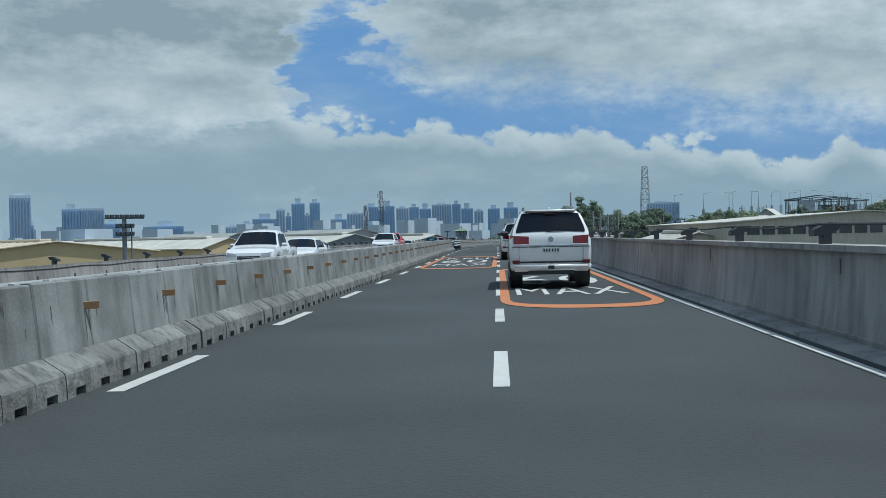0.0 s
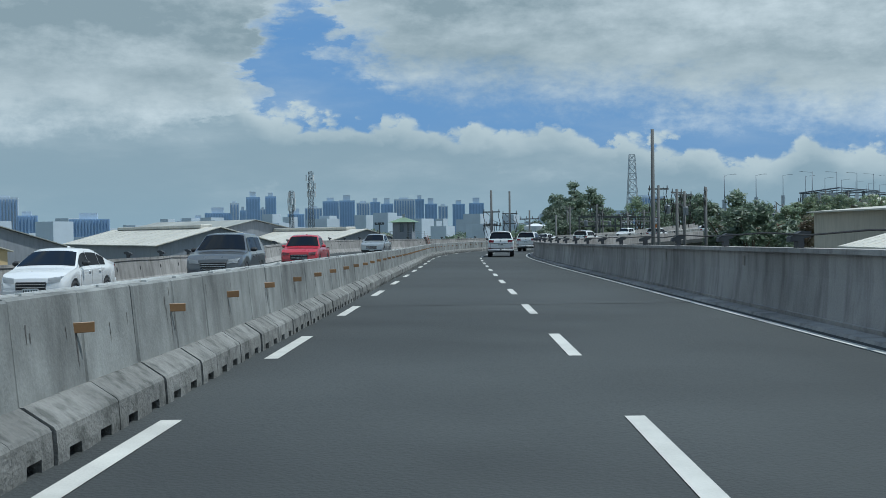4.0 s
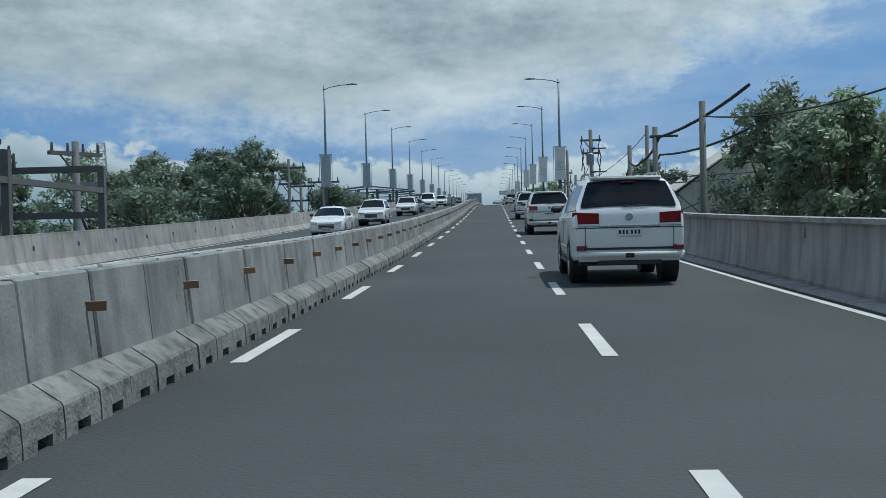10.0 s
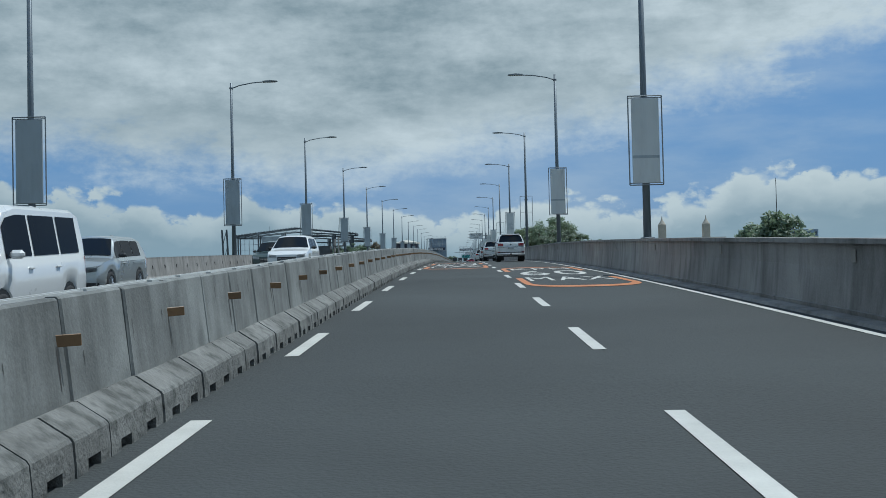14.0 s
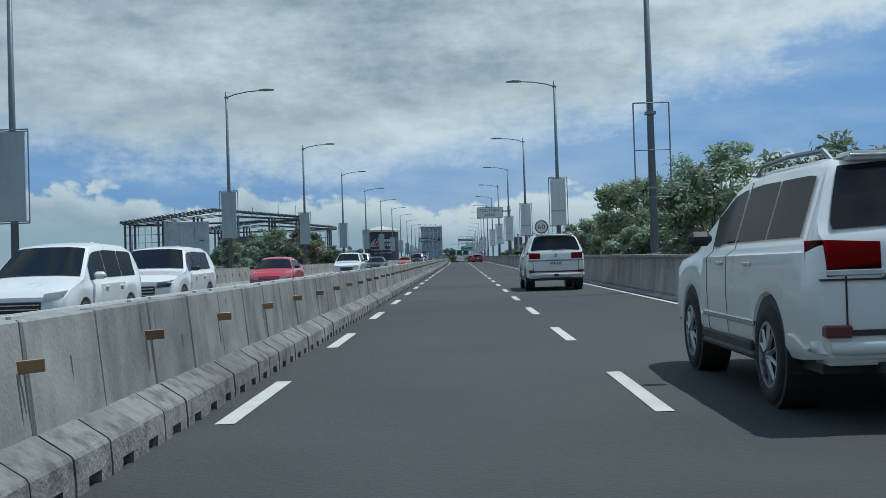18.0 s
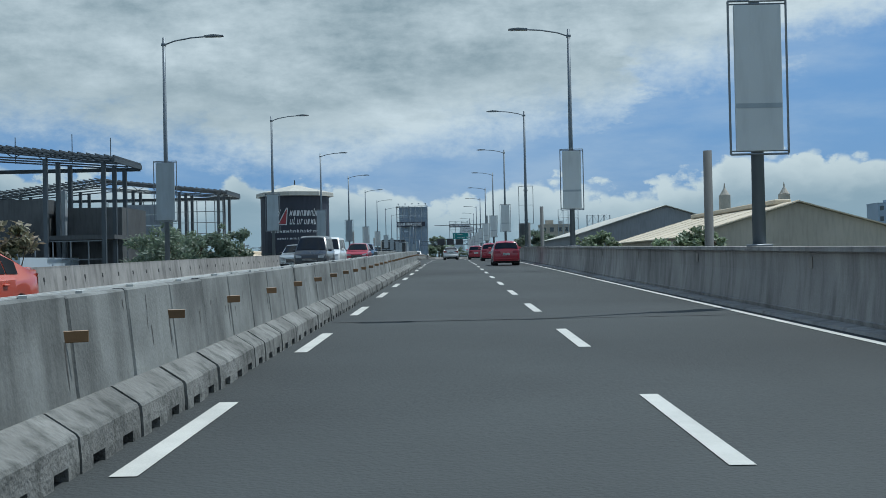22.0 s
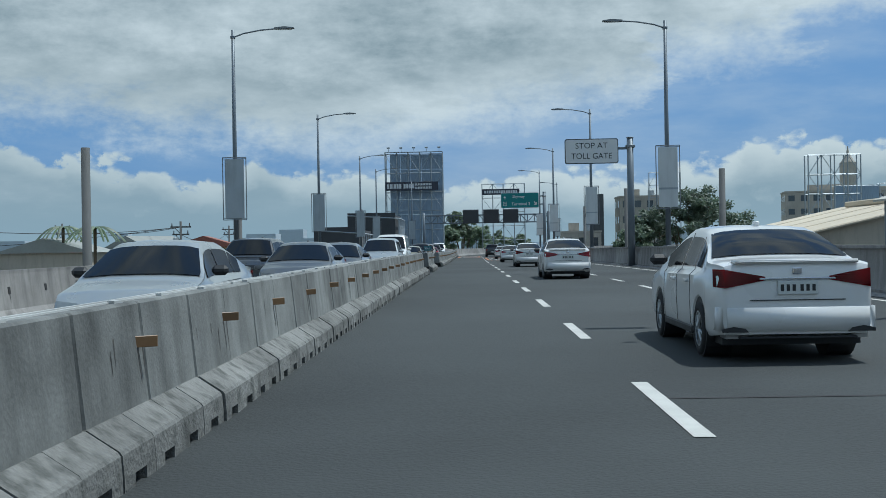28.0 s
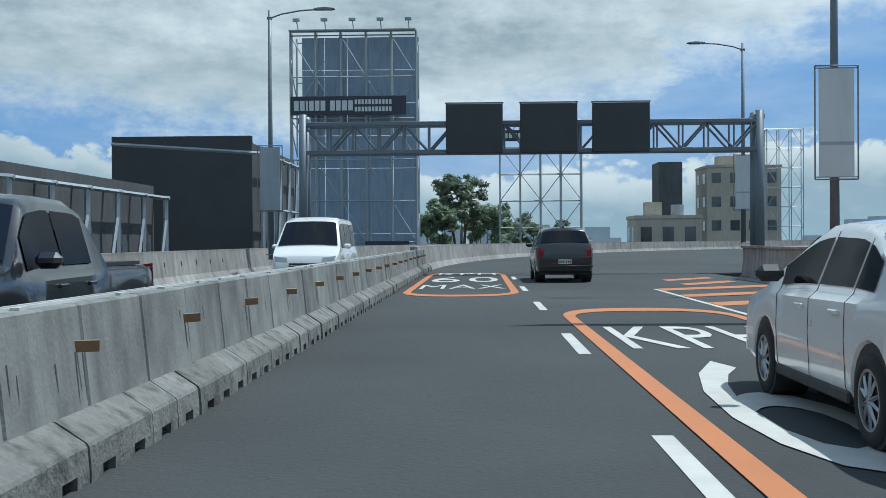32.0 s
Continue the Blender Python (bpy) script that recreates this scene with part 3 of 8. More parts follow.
def face_mark(m, y, z, w, h):
    """A thin dark mark on the road face of a panel, hanging from height z."""
    f = lambda q: 0.2085 - (q - 0.27) * 0.1 + 0.002
    v, fc = rest["runoff"]
    n, k = len(v), rng.uniform(-0.3, 0.3) * w
    v += [(m @ Vector(c))[:] for c in ((f(z), y - w / 2, z), (f(z), y + w / 2, z), (f(z - h * 0.6), y + w * 0.4 + k, z - h * 0.6), (f(z - h), y + k, z - h), (f(z - h * 0.5), y - w * 0.42 + k, z - h * 0.5))]
    fc.append(tuple(range(n, n + 5)))


NEAR_P = [(-232, -200), (-150, -136), (-121, -96), (-66, -20), (240, 272), (505, 536), (646, 690), (699, 745)]
NEAR_B = [(-232, -216), (-66, -40), (240, 262), (500, 530), (650, 672), (700, 735)]
for a, b, c in RUNS:
    n = int((b - a) / PANEL)
    for i in range(n):
        s = a + i * PANEL
        tilt = rng.uniform(-0.25, 0.25)
        m = lay(s, c + rng.uniform(-0.008, 0.008), rng.uniform(-0.006, 0.006)) @ pose(0, 0, 0, 0, tilt, 0)
        if near(s, NEAR_P):
            obj("panel", ME_PANEL, None, median, m=m)
        else:
            join_in("panel", ME_PANEL, m)
        for _ in range(rng.choice((0, 1, 1, 2, 3))):
            face_mark(m, rng.uniform(0.08, PANEL - 0.08), rng.uniform(0.62, 0.92), rng.uniform(0.008, 0.022), rng.uniform(0.06, 0.22))
        join_in("clip", ME_CLIP, m @ pose(0.06, rng.uniform(0.1, 1.1), 0.985, 0, 0, rng.uniform(-20, 20)))
        if i % 2 == 0:
            r = m @ pose(0.165, PANEL - 0.12 + rng.uniform(-0.02, 0.02), 0.73, 0, rng.uniform(-2, 2), rng.uniform(-6, 6))
            hh = rng.uniform(0.24, 0.34)
            # dark line from the reflector's edge down towards the shoulder
            face_mark(m, PANEL - 0.14 + rng.uniform(-0.02, 0.02), 0.70, rng.uniform(0.018, 0.032), hh)
            if rng.random() < 0.5:
                face_mark(m, PANEL - 0.03, 0.70, 0.016, hh)
            if near(s, NEAR_P):
                obj("reflector", ME_REFL, None, median, m=r)
            else:
                join_in("reflector", ME_REFL, r)
    n = int((b - a) / BLOCK)
    for i in range(n):
        s = a + i * BLOCK
        m = lay(s, c + rng.uniform(-0.012, 0.012), 0.0)
        if near(s, NEAR_B):
            obj("base_block", ME_BLOCK, None, median, m=m)
        else:
            join_in("block", ME_BLOCK, m)
for key, mt in (("panel", CONC), ("block", CONC_R), ("reflector", AMBER), ("clip", CLIP), ("runoff", STREAK_D)):
    v, f = rest[key]
    o = obj("barrier_" + key + "s", pyd("barrier_" + key + "s", v, f), mt, median)
    o["kind"] = "stuff"

for a, b, c in RUNS:
    # near-black core added inside the run so the open joints look shaded
    core = sweep("core", [(c - 0.16, 0.02), (c + 0.16, 0.02), (c + 0.10, 0.94), (c - 0.10, 0.94)], a + 0.05, b - 1.4, DARK, 4.0, parent=median)
    core["label"] = "near-black core added to darken the panel joints"
    for o_, u_ in ((0.03, 0.992), (-0.05, 0.992)):
        tagged(sweep("barrier_cable", [(c + o_ - 0.009, u_ - 0.012), (c + o_ + 0.009, u_ - 0.012), (c + o_ + 0.009, u_ + 0.008), (c + o_ - 0.009, u_ + 0.008)], a + 0.2, b - 0.6, CLIP, 6.0), "thin pale cable clipped along the barrier top", "cable")

# ---- street lamps with banner frames ----
def street_lamp(side, banner):
    """side +1 stands on the right parapet and reaches left; the arm points to -x * side."""
    lamp = new("street_lamp")
    part("base_plate", bx(-0.2, 0.2, -0.2, 0.2, 1.13 if side > 0 else 0.80, 1.17 if side > 0 else 0.84, 0.01), GALV, lamp)
    part("pole", tb((0, 0, 0.6 if side < 0 else 1.14), (0, 0, 11.45), 0.13, 0.07, 10), POLE_G, lamp, smooth=True)
    bm = bmesh.new()
    path_tube(bm, [(0, 0, 11.10), (-side * 0.5, 0, 11.28), (-side * 1.3, 0, 11.42), (-side * 2.05, 0, 11.47)], 0.035, 8)
    part("arm", bm, POLE_G, lamp)
    head = part("lamp_head", prism(bmesh.new(), [(-side * 1.95, 11.44), (-side * 2.85, 11.46), (-side * 2.85, 11.50), (-side * 2.4, 11.55), (-side * 1.95, 11.51)], 0.28), GALV, lamp, m=pose(0, -0.14, 0))
    part("lens", bx(min(-side * 2.75, -side * 2.1), max(-side * 2.75, -side * 2.1), 0.05, 0.23, 11.425, 11.44), WHITE_P, head)
    part("bracket", bx(-0.10, 0.10, -0.10, 0.10, 11.05, 11.17, 0.01), POLE_G, lamp)
    # banner frame round the pole
    z0, z1, w, y = (2.85, 5.72, 0.54, -0.17) if side > 0 else (2.68, 5.55, 0.54, -0.17)
    fr = bmesh.new()
    for x in (-w, w):
        tube(fr, (x, y, z0), (x, y, z1), 0.022, 0.022, 6)
    for z in (z0, z1):
        tube(fr, (-w, y, z), (w, y, z), 0.022, 0.022, 6)
    for z in ((z0 + z1) / 2,) if banner == 0 else (z0 + 0.06, z1 - 0.06):
        tube(fr, (-w, y, z), (w, y, z), 0.016, 0.016, 6)
    part("banner_frame", fr, GALV, lamp, "thin steel banner frame")
    for z in (z0 + 0.3, z1 - 0.3):
        part("clamp", bx(-0.15, 0.15, y - 0.02, 0.15, z - 0.04, z + 0.04), GALV, lamp)
    if banner:
        pn = part("banner", bx(-w + 0.10, w - 0.10, y - 0.03, y + 0.03, z0 + 0.06, z1 - 0.08, 0.01), WHITE_P if side > 0 else BACK_P, lamp, "faded white banner panel")
        if side > 0:
            part("seam", bx(-w + 0.11, w - 0.11, y - 0.036, y - 0.028, z0 + 0.86, z0 + 0.95), BACK_P, pn)
            if banner == 2:
                for k in range(7):
                    zz = z0 + 1.05 + k * 0.09
                    part("peeling_patch", bx(-0.28 + 0.05 * (k % 3), 0.30 - 0.07 * (k % 4), y - 0.035, y - 0.029, zz, zz + 0.035), BACK_P, pn)
    return lamp


LAMPS = {}
for k in range(21):
    for side in (1, -1):
        s = 761.2 if k == 19 and side < 0 else 157.6 + 31.52 * k if k < 20 else 781.5
        kind = 1 if side < 0 else (0 if k in (4, 6, 12) else 2 if k in (0, 1, 5) else 1)
        off = float(np.interp(s, [150, 400, 560, 730, 756], [4.6, 4.3, 4.12, 4.0, 3.6])) if side > 0 else float(np.interp(s, [150, 190, 320, 450, 600, 690, 760], [-15.3, -15.5, -15.2, -15.05, -15.15, -15.8, -16.8]))
        if side > 0 and s > 770:
            continue
        lift = float(np.interp(s, FALL_S, FALL_Z)) if side < 0 else 0.0
        if (side, kind) not in LAMPS:
            LAMPS[side, kind] = tagged(street_lamp(side, kind), "tall grey street lamp on the parapet with " + ("an empty banner frame" if kind == 0 else "a faded white banner" if side > 0 else "a grey banner panel"), "street lamp", "street lamps along the expressway")
            LAMPS[side, kind].matrix_world = on_road(s, off, lift)
        else:
            copy_thing(LAMPS[side, kind], on_road(s, off, lift))
copy_thing(LAMPS[-1, 1], pose(-13.8, 809.5, zr(809)))
copy_thing(LAMPS[1, 1], on_road(790.0, 4.3))
copy_thing(LAMPS[1, 1], pose(8.9, 819.0, zr(819)))

# ---- signs ----
def flat_letters(txt, w, h, x, y, z, material, parent):
    """Letters on a board that faces -y."""
    o = obj("lettering", letters(txt, w, h), material, parent, m=pose(x, y, z, 90, 0, 0))
    return o


def rounded(w, h, r, n=5):
    out = []
    for cx, cz, a0 in ((w - r, h - r, 0), (-w + r, h - r, 90), (-w + r, -h + r, 180), (w - r, -h + r, 270)):
        for i in range(n + 1):
            a = radians(a0 + 90 * i / n)
            out.append((cx + r * math.cos(a), cz + r * math.sin(a)))
    return out


# sign red darkened: the shade on the rim is put into its colour
SIGN_RD = mat("shaded_sign_red", (0.17, 0.032, 0.038), 0.6, vary=0.15, scale=4, bump=0.05)


def speed_sign(s, off, zc, d=0.95):
    sg = thing("speed_sign", *at(s, off)[:], math.degrees(heading(s)), "round white speed sign with red rim above an orange plate", "road sign", "speed signs")
    part("post", tb((0, 0.05, 0.9), (0, 0.05, zc + 0.2), 0.035, 0.035, 8), GALV, sg)
    part("back_plate", tb((0, 0.0, zc), (0, 0.03, zc), d / 2, d / 2, 32), GALV, sg)
    part("rim", tb((0, -0.006, zc), (0, 0.004, zc), d / 2, d / 2, 32), SIGN_RD, sg, "dark red rim with shade in its colour")
    part("face", tb((0, -0.014, zc), (0, -0.004, zc), d / 2 - 0.075, d / 2 - 0.075, 32), SIGN_W, sg)
    flat_letters("60", d * 0.52, d * 0.36, 0, -0.018, zc - d * 0.18, SIGN_K, sg)
    pl = part("plate", bx(-0.30, 0.30, -0.01, 0.02, zc - d / 2 - 0.50, zc - d / 2 - 0.06, 0.01), SIGN_O, sg, "orange plate under the round sign")
    flat_letters("MAXIMUM", 0.42, 0.09, 0, -0.013, zc - d / 2 - 0.22, SIGN_K, pl)
    flat_letters("SPEED LIMIT", 0.50, 0.09, 0, -0.013, zc - d / 2 - 0.39, SIGN_K, pl)
    return sg


speed_sign(-114.0, 5.0, 3.05, 1.0)
speed_sign(48.0, 4.25, 3.0, 1.0)
speed_sign(391.0, 4.25, 3.15, 0.95)

# steel cabinet pillar beside the first speed sign
pil = thing("sign_pillar", *at(-111.0, 4.55)[:], math.degrees(heading(-112)), "tall grey steel sign pillar seen edge-on with braces", "sign")
part("panel", bx(-0.18, 0.18, -0.5, 0.5, -1.0, 3.1, 0.02), BACK_P, pil)
part("cap", bx(-0.24, 0.24, -0.55, 0.55, 3.1, 3.16, 0.01), GALV, pil)
part("edge_strip", bx(-0.20, -0.06, -0.52, -0.49, 0.0, 3.1), SIGN_W, pil)
for k in (0.0, 0.35):
    part("brace", tb((0.2, k, 2.0), (0.95, k, 0.4), 0.04, 0.04, 6), GALV, pil)


def arm_sign(name, s, off, left, right, z0, z1, face, lines, label, arms=1):
    """A board carried on one post by short arms; left and right are its edges from the post."""
    sg = thing(name, *at(s, off)[:], 0, label, "road sign")
    part("post", tb((0, 0, -0.2), (0, 0, z1 + 0.04), 0.21, 0.19, 12), POLE_G, sg, smooth=True)
    part("post_cap", tb((0, 0, z1 + 0.04), (0, 0, z1 + 0.08), 0.23, 0.16, 12), POLE_G, sg)
    part("collar", bx(-0.26, 0.26, -0.26, 0.26, z1 - 0.55, z1 - 0.40, 0.02), GALV, sg)
    for z in ([(z0 + z1) / 2 + 0.15] if arms == 1 else [z0 + 0.45, z1 - 0.45]):
        part("arm", bx(right - 0.25, 0.0, -0.07, 0.07, z - 0.07, z + 0.07, 0.01), POLE_G, sg)
    w, h, cx, cz = (right - left) / 2, (z1 - z0) / 2, (right + left) / 2, (z0 + z1) / 2
    bd = part("board", prism(bmesh.new(), rounded(w, h, 0.14), 0.05), SIGN_K if face is SIGN_W else SIGN_W, sg, m=pose(cx, -0.16, cz))
    part("face", prism(bmesh.new(), rounded(w - 0.05, h - 0.05, 0.11), 0.012), face, bd, m=pose(0, -0.012, 0))
    for txt, lw, lh, lx, lz in lines:
        o = flat_letters(txt, lw, lh, lx, -0.014, lz, SIGN_K if face is SIGN_W else SIGN_W, bd)
        if face is SIGN_W:
            o["label"] = "dark lettering"
    return sg, bd


arm_sign("overhead_sign", 449.0, 4.62, -3.95, -0.75, 5.82, 7.19, SIGN_W, [("TOLL PLAZA", 2.45, 0.33, 0, 0.14), ("AHEAD", 1.25, 0.33, 0, -0.44)], "white overhead board reading toll plaza ahead, grey post")
arm_sign("overhead_sign", 707.0, 4.32, -3.80, -0.70, 5.98, 7.43, SIGN_W, [("STOP AT", 1.85, 0.33, 0, 0.16), ("TOLL GATE", 2.35, 0.33, 0, -0.44)], "white overhead board reading stop at toll gate, grey post")
gs, gb = arm_sign("direction_sign", 781.0, 4.28, -5.42, -0.67, 6.20, 8.12, SIGN_G, [("Skyway", 1.55, 0.42, -0.15, 0.22), ("Terminal 3", 2.3, 0.36, 0.1, -0.62)], "green direction sign board to the skyway and a terminal", 2)
part("arrow_up", prism(bmesh.new(), [(-1.9, 0.12), (-1.82, 0.12), (-1.82, 0.36), (-1.72, 0.30), (-1.72, 0.40), (-1.86, 0.56), (-2.0, 0.40), (-2.0, 0.30), (-1.9, 0.36)], 0.004), SIGN_W, gb, m=pose(0, -0.018, 0))
part("arrow_down", prism(bmesh.new(), [(1.75, -0.22), (1.82, -0.15), (2.02, -0.38), (2.02, -0.25), (2.1, -0.25), (2.1, -0.58), (1.78, -0.58), (1.78, -0.50), (1.94, -0.50)], 0.004), SIGN_W, gb, m=pose(0, -0.018, 0))
bmq = bmesh.new()
for a in ((-2.08, -2.04, -0.66, -0.18), (-1.66, -1.62, -0.66, -0.18), (-2.08, -1.62, -0.66, -0.62), (-2.08, -1.62, -0.22, -0.18), (-1.87, -1.83, -0.58, -0.26), (-2.0, -1.7, -0.44, -0.38), (-1.92, -1.78, -0.58, -0.54)):
    box(bmq, a[0], a[1], -0.004, 0.0, a[2], a[3])
part("plane_symbol", bmq, SIGN_W, gb, m=pose(0, -0.016, 0))

# ---- overhead gantry with three dark display panels ----
gan = thing("sign_gantry", -2.6, 807.0, zr(807), 0, "grey steel truss gantry over the road with three black panels", "gantry")
XL, XR, Z0, Z1 = -9.3, 9.2, 5.0, 6.15
for x in (XL, XR):
    for y in (-0.45, 0.45):
        part("post", tb((x, y, -0.2), (x, y, Z1 + 0.4), 0.19, 0.17, 10), POLE_G, gan, smooth=True)
    part("tie_plate", bx(x - 0.2, x + 0.2, -0.5, 0.5, Z1 + 0.05, Z1 + 0.25, 0.02), POLE_G, gan)
for y in (-0.45, 0.45):
    for z in (Z0, Z1):
        part("chord", bx(XL, XR, y - 0.08, y + 0.08, z - 0.08, z + 0.08, 0.01), POLE_G, gan)
    n = 18
    for i in range(n):
        xa, xb = XL + (XR - XL) * i / n, XL + (XR - XL) * (i + 1) / n
        part("web", tb((xa, y, Z0 if i % 2 else Z1), (xb, y, Z1 if i % 2 else Z0), 0.05, 0.05, 6), POLE_G, gan)
        part("web", tb((xa, y, Z0), (xa, y, Z1), 0.04, 0.04, 6), POLE_G, gan)
for x in (-3.45, -0.45, 2.45):
    pn = part("display_panel", bx(x, x + 2.3, -0.85, -0.58, Z0 - 0.1, Z0 + 1.9, 0.03), BLACK_P, gan, "blank black display panel")
    part("rim", bx(x - 0.03, x + 2.33, -0.80, -0.62, Z0 + 1.9, Z0 + 1.95), POLE_G, pn)
    part("panel_mount", bx(x + 0.4, x + 1.9, -0.6, -0.45, Z0 + 0.3, Z0 + 0.5), POLE_G, gan)

# thin camera gantry farther back
cg = thing("camera_gantry", 4.6, 640.0, zr(640), 0, "slim cantilever camera gantry on a grey post", "gantry")
part("post", tb((0, 0, -0.2), (0, 0, 7.3), 0.16, 0.12, 10), GALV, cg)
part("arm", tb((0, 0, 5.9), (-9.0, 0, 5.75), 0.08, 0.06, 8), GALV, cg)
for x in (-3.0, -6.2):
    part("camera", bx(x - 0.12, x + 0.12, -0.3, 0.2, 5.6, 5.8, 0.03), SIGN_W, cg)

# ---- flexible posts in the median gaps ----
def bollard():
    b = new("bollard")
    part("base", tb((0, 0, 0), (0, 0, 0.05), 0.145, 0.12, 14), RUBBER, b)
    part("cone", tb((0, 0, 0.05), (0, 0, 0.17), 0.09, 0.062, 12), RUBBER, b)
    part("shaft", tb((0, 0, 0.15), (0, 0, 1.02), 0.062, 0.058, 12), RUBBER, b, smooth=True)
    for z in (0.44, 0.66, 0.86):
        part("white_band", tb((0, 0, z), (0, 0, z + 0.11), 0.065, 0.064, 12), SIGN_W, b, "white reflective band")
    part("cap", tb((0, 0, 1.02), (0, 0, 1.05), 0.058, 0.03, 12), RUBBER, b)
    bm = bmesh.new()
    path_tube(bm, [(0.035 * math.cos(a), 0, 1.06 + 0.035 * math.sin(a)) for a in [i * math.pi / 4 for i in range(9)]], 0.009, 5)
    part("rope_eye", bm, RUBBER, b)
    return b


BOL = tagged(bollard(), "black and white banded flexible traffic post with a rope", "traffic post", "posts in the median gaps")
first_b = True
ROPE = mat("rope", (0.30, 0.24, 0.17), 0.9, vary=0.2, scale=10)
for run, off in (((-135.45 + 1.48 * i for i in range(10)), -3.77), ((695.3, 696.7, 697.7), -7.52), ((708.95, 710.2, 711.6, 713.15, 714.75, 716.3, 717.7), -7.62)):
    prev = None
    for s in run:
        m = on_road(s, off)
        if first_b:
            BOL.matrix_world, first_b = m, False
        else:
            copy_thing(BOL, m)
        p = m @ Vector((0, 0, 1.09))
        if prev is not None:
            bm = bmesh.new()
            path_tube(bm, sag(prev, p, 0.13, 7), 0.011, 5)
            tagged(part("rope", bm, ROPE, None), "slack brown rope between traffic posts", "rope")
        prev = p

# ---- kilometre boards on the median ----
SIGN_T = mat("board_teal", (0.02, 0.12, 0.15), 0.6, vary=0.12, bump=0.03)
for s_, o_, up_, k_, txt in ((-163.1, -4.12, 0.98, 0.70, "6+100"), (20.4, -4.12, 0.99, 0.70, "6+300"), (702.9, -7.38, 1.10, 0.70, "KM 7")):
    kb = tagged(new("kilometre_board"), "small teal kilometre board on posts at the median", "road sign", "kilometre boards")
    w_, h_ = 0.29 * k_, 0.36 * k_
    part("board", bx(-w_, w_, -0.012, 0.012, up_, up_ + h_, 0.006), SIGN_T, kb)
    for xx in (-0.6 * w_, 0.6 * w_):
        part("post", bx(xx - 0.012, xx + 0.012, 0.012, 0.03, 0.9, up_ + h_ * 0.9), GALV, kb)
    flat_letters(txt, 1.45 * w_, 0.42 * h_, 0, -0.016, up_ + h_ * 0.29, SIGN_W, kb)
    kb.matrix_world = on_road(s_, o_, 0.0)

# ---- painted speed ovals ----
def oval(s0, s1, o0, o1):
    """A long orange ring on the road, with words that read from our side."""
    root = thing("speed_marking", 0, 0, 0, 0, "orange oval with white 60 KPH MAX painted on the lane", "road marking", kind="structure")
    co, ho, cap = (o0 + o1) / 2, (o1 - o0) / 2, 2.7
    n, v, f = 96, [], []
    for k in range(n):
        a = 2 * math.pi * (k + 0.5) / n
        c, d = math.cos(a), math.sin(a)
        x, y = math.copysign(abs(c) ** 0.78, c), math.copysign(abs(d) ** 0.78, d)
        mid_s = s1 - cap if d > 0 else s0 + cap
        for w in (0.0, 1.0):
            v.append(at(mid_s + y * (cap - 0.92 * w), co + x * (ho - 0.20 * w), 0.009)[:])
    for k in range(n):
        j = (k + 1) % n
        f.append((2 * k, 2 * j, 2 * j + 1, 2 * k + 1))
    obj("ring", pyd("ring", v, f), MARK_O, root, "orange ring")
    for txt, w, h, c in (("MAX", 2.45, 2.9, s0 + 4.4), ("60", 2.3, 5.0, s0 + 9.4), ("KPH", 2.3, 2.9, s0 + 16.8)):
        me = letters(txt, w, h * (s1 - s0) / 21.0, 0.0, 1.1)
        for vt in me.vertices:
            vt.co = at(c + vt.co.y, co + vt.co.x, 0.010)
        obj("lettering", me, MARK_W, root, "white lettering")


oval(-211.8, -188.6, 0.02, 3.2)
oval(-187.9, -163.9, -3.3, -0.08)
oval(212.0, 234.0, 0.16, 3.2)
oval(234.5, 257.9, -3.3, -0.2)
oval(758.6, 783.6, -3.25, -0.12)
oval(788.4, 808.0, -6.75, -3.7)
oval(733.0, 756.0, 0.5, 3.6)

# orange hatching where the ramp leaves
hat = thing("gore_hatching", 0, 0, 0, 0, "orange diagonal hatching with white border at the ramp", "road marking", kind="structure")
for i in range(13):
    s = 757.0 + i * 3.4
    w0, w1 = (0.15, 3.9) if s < 793 else (1.4, 3.4)
    me = pyd("bar", [at(s, w0, 0.007)[:], at(s + 2.4, w1, 0.007)[:], at(s + 3.6, w1, 0.007)[:], at(s + 1.2, w0, 0.007)[:]], [(0, 1, 2, 3)])
    obj("bar", me, MARK_O, hat)
for o0, o1, a, b in ((0.0, 0.12, 756, 792), (3.9, 4.02, 757, 795)):
    obj("border", pyd("border", *mark(a, b, o0, o1, 0.007)), MARK_W, hat)

# ---- parapet fittings ----
def solar_light():
    L_ = new("parapet_light")
    part("housing", prism(bmesh.new(), [(-0.05, 0.0), (0.05, 0.0), (0.05, 0.15), (0.13, 0.17), (0.17, 0.26), (0.02, 0.27), (-0.16, 0.18), (-0.17, 0.10), (-0.05, 0.11)], 0.22), BLACK_P, L_, m=pose(0, -0.11, 0), label="black flood light housing")
    return L_


PL = tagged(solar_light(), "small black flood light clamped on the parapet top", "parapet light", "lights on the parapets")
firstp = True
for off, side, a, b, step in ((RIGHT_OUT + 0.14, 1, -232, 62, 4.9), (LEFT_OUT - 0.12, -1, -200, 60, 4.9)):
    s = a
    while s < b:
        m = on_road(s, off, 1.13 if side > 0 else 1.12, 0 if side > 0 else 180)
        if firstp:
            PL.matrix_world, firstp = m, False
        else:
            copy_thing(PL, m)
        s += step
# holes in the far parapet: near-black plates painted for the shade inside them
hole = bmesh.new()
box(hole, 0.0, 0.012, -0.055, 0.055, -0.075, 0.075)
ME_HOLE = to_mesh(hole, "drain_box")
ME_HOLE.materials.append(DARK)
hv, hf, stv, stf = [], [], [], []
rng = random.Random(31)


def join_mesh(v, f, me, m):
    n = len(v)
    v += [(m @ x.co)[:] for x in me.vertices]
    f += [tuple(i + n for i in q.vertices) for q in me.polygons]


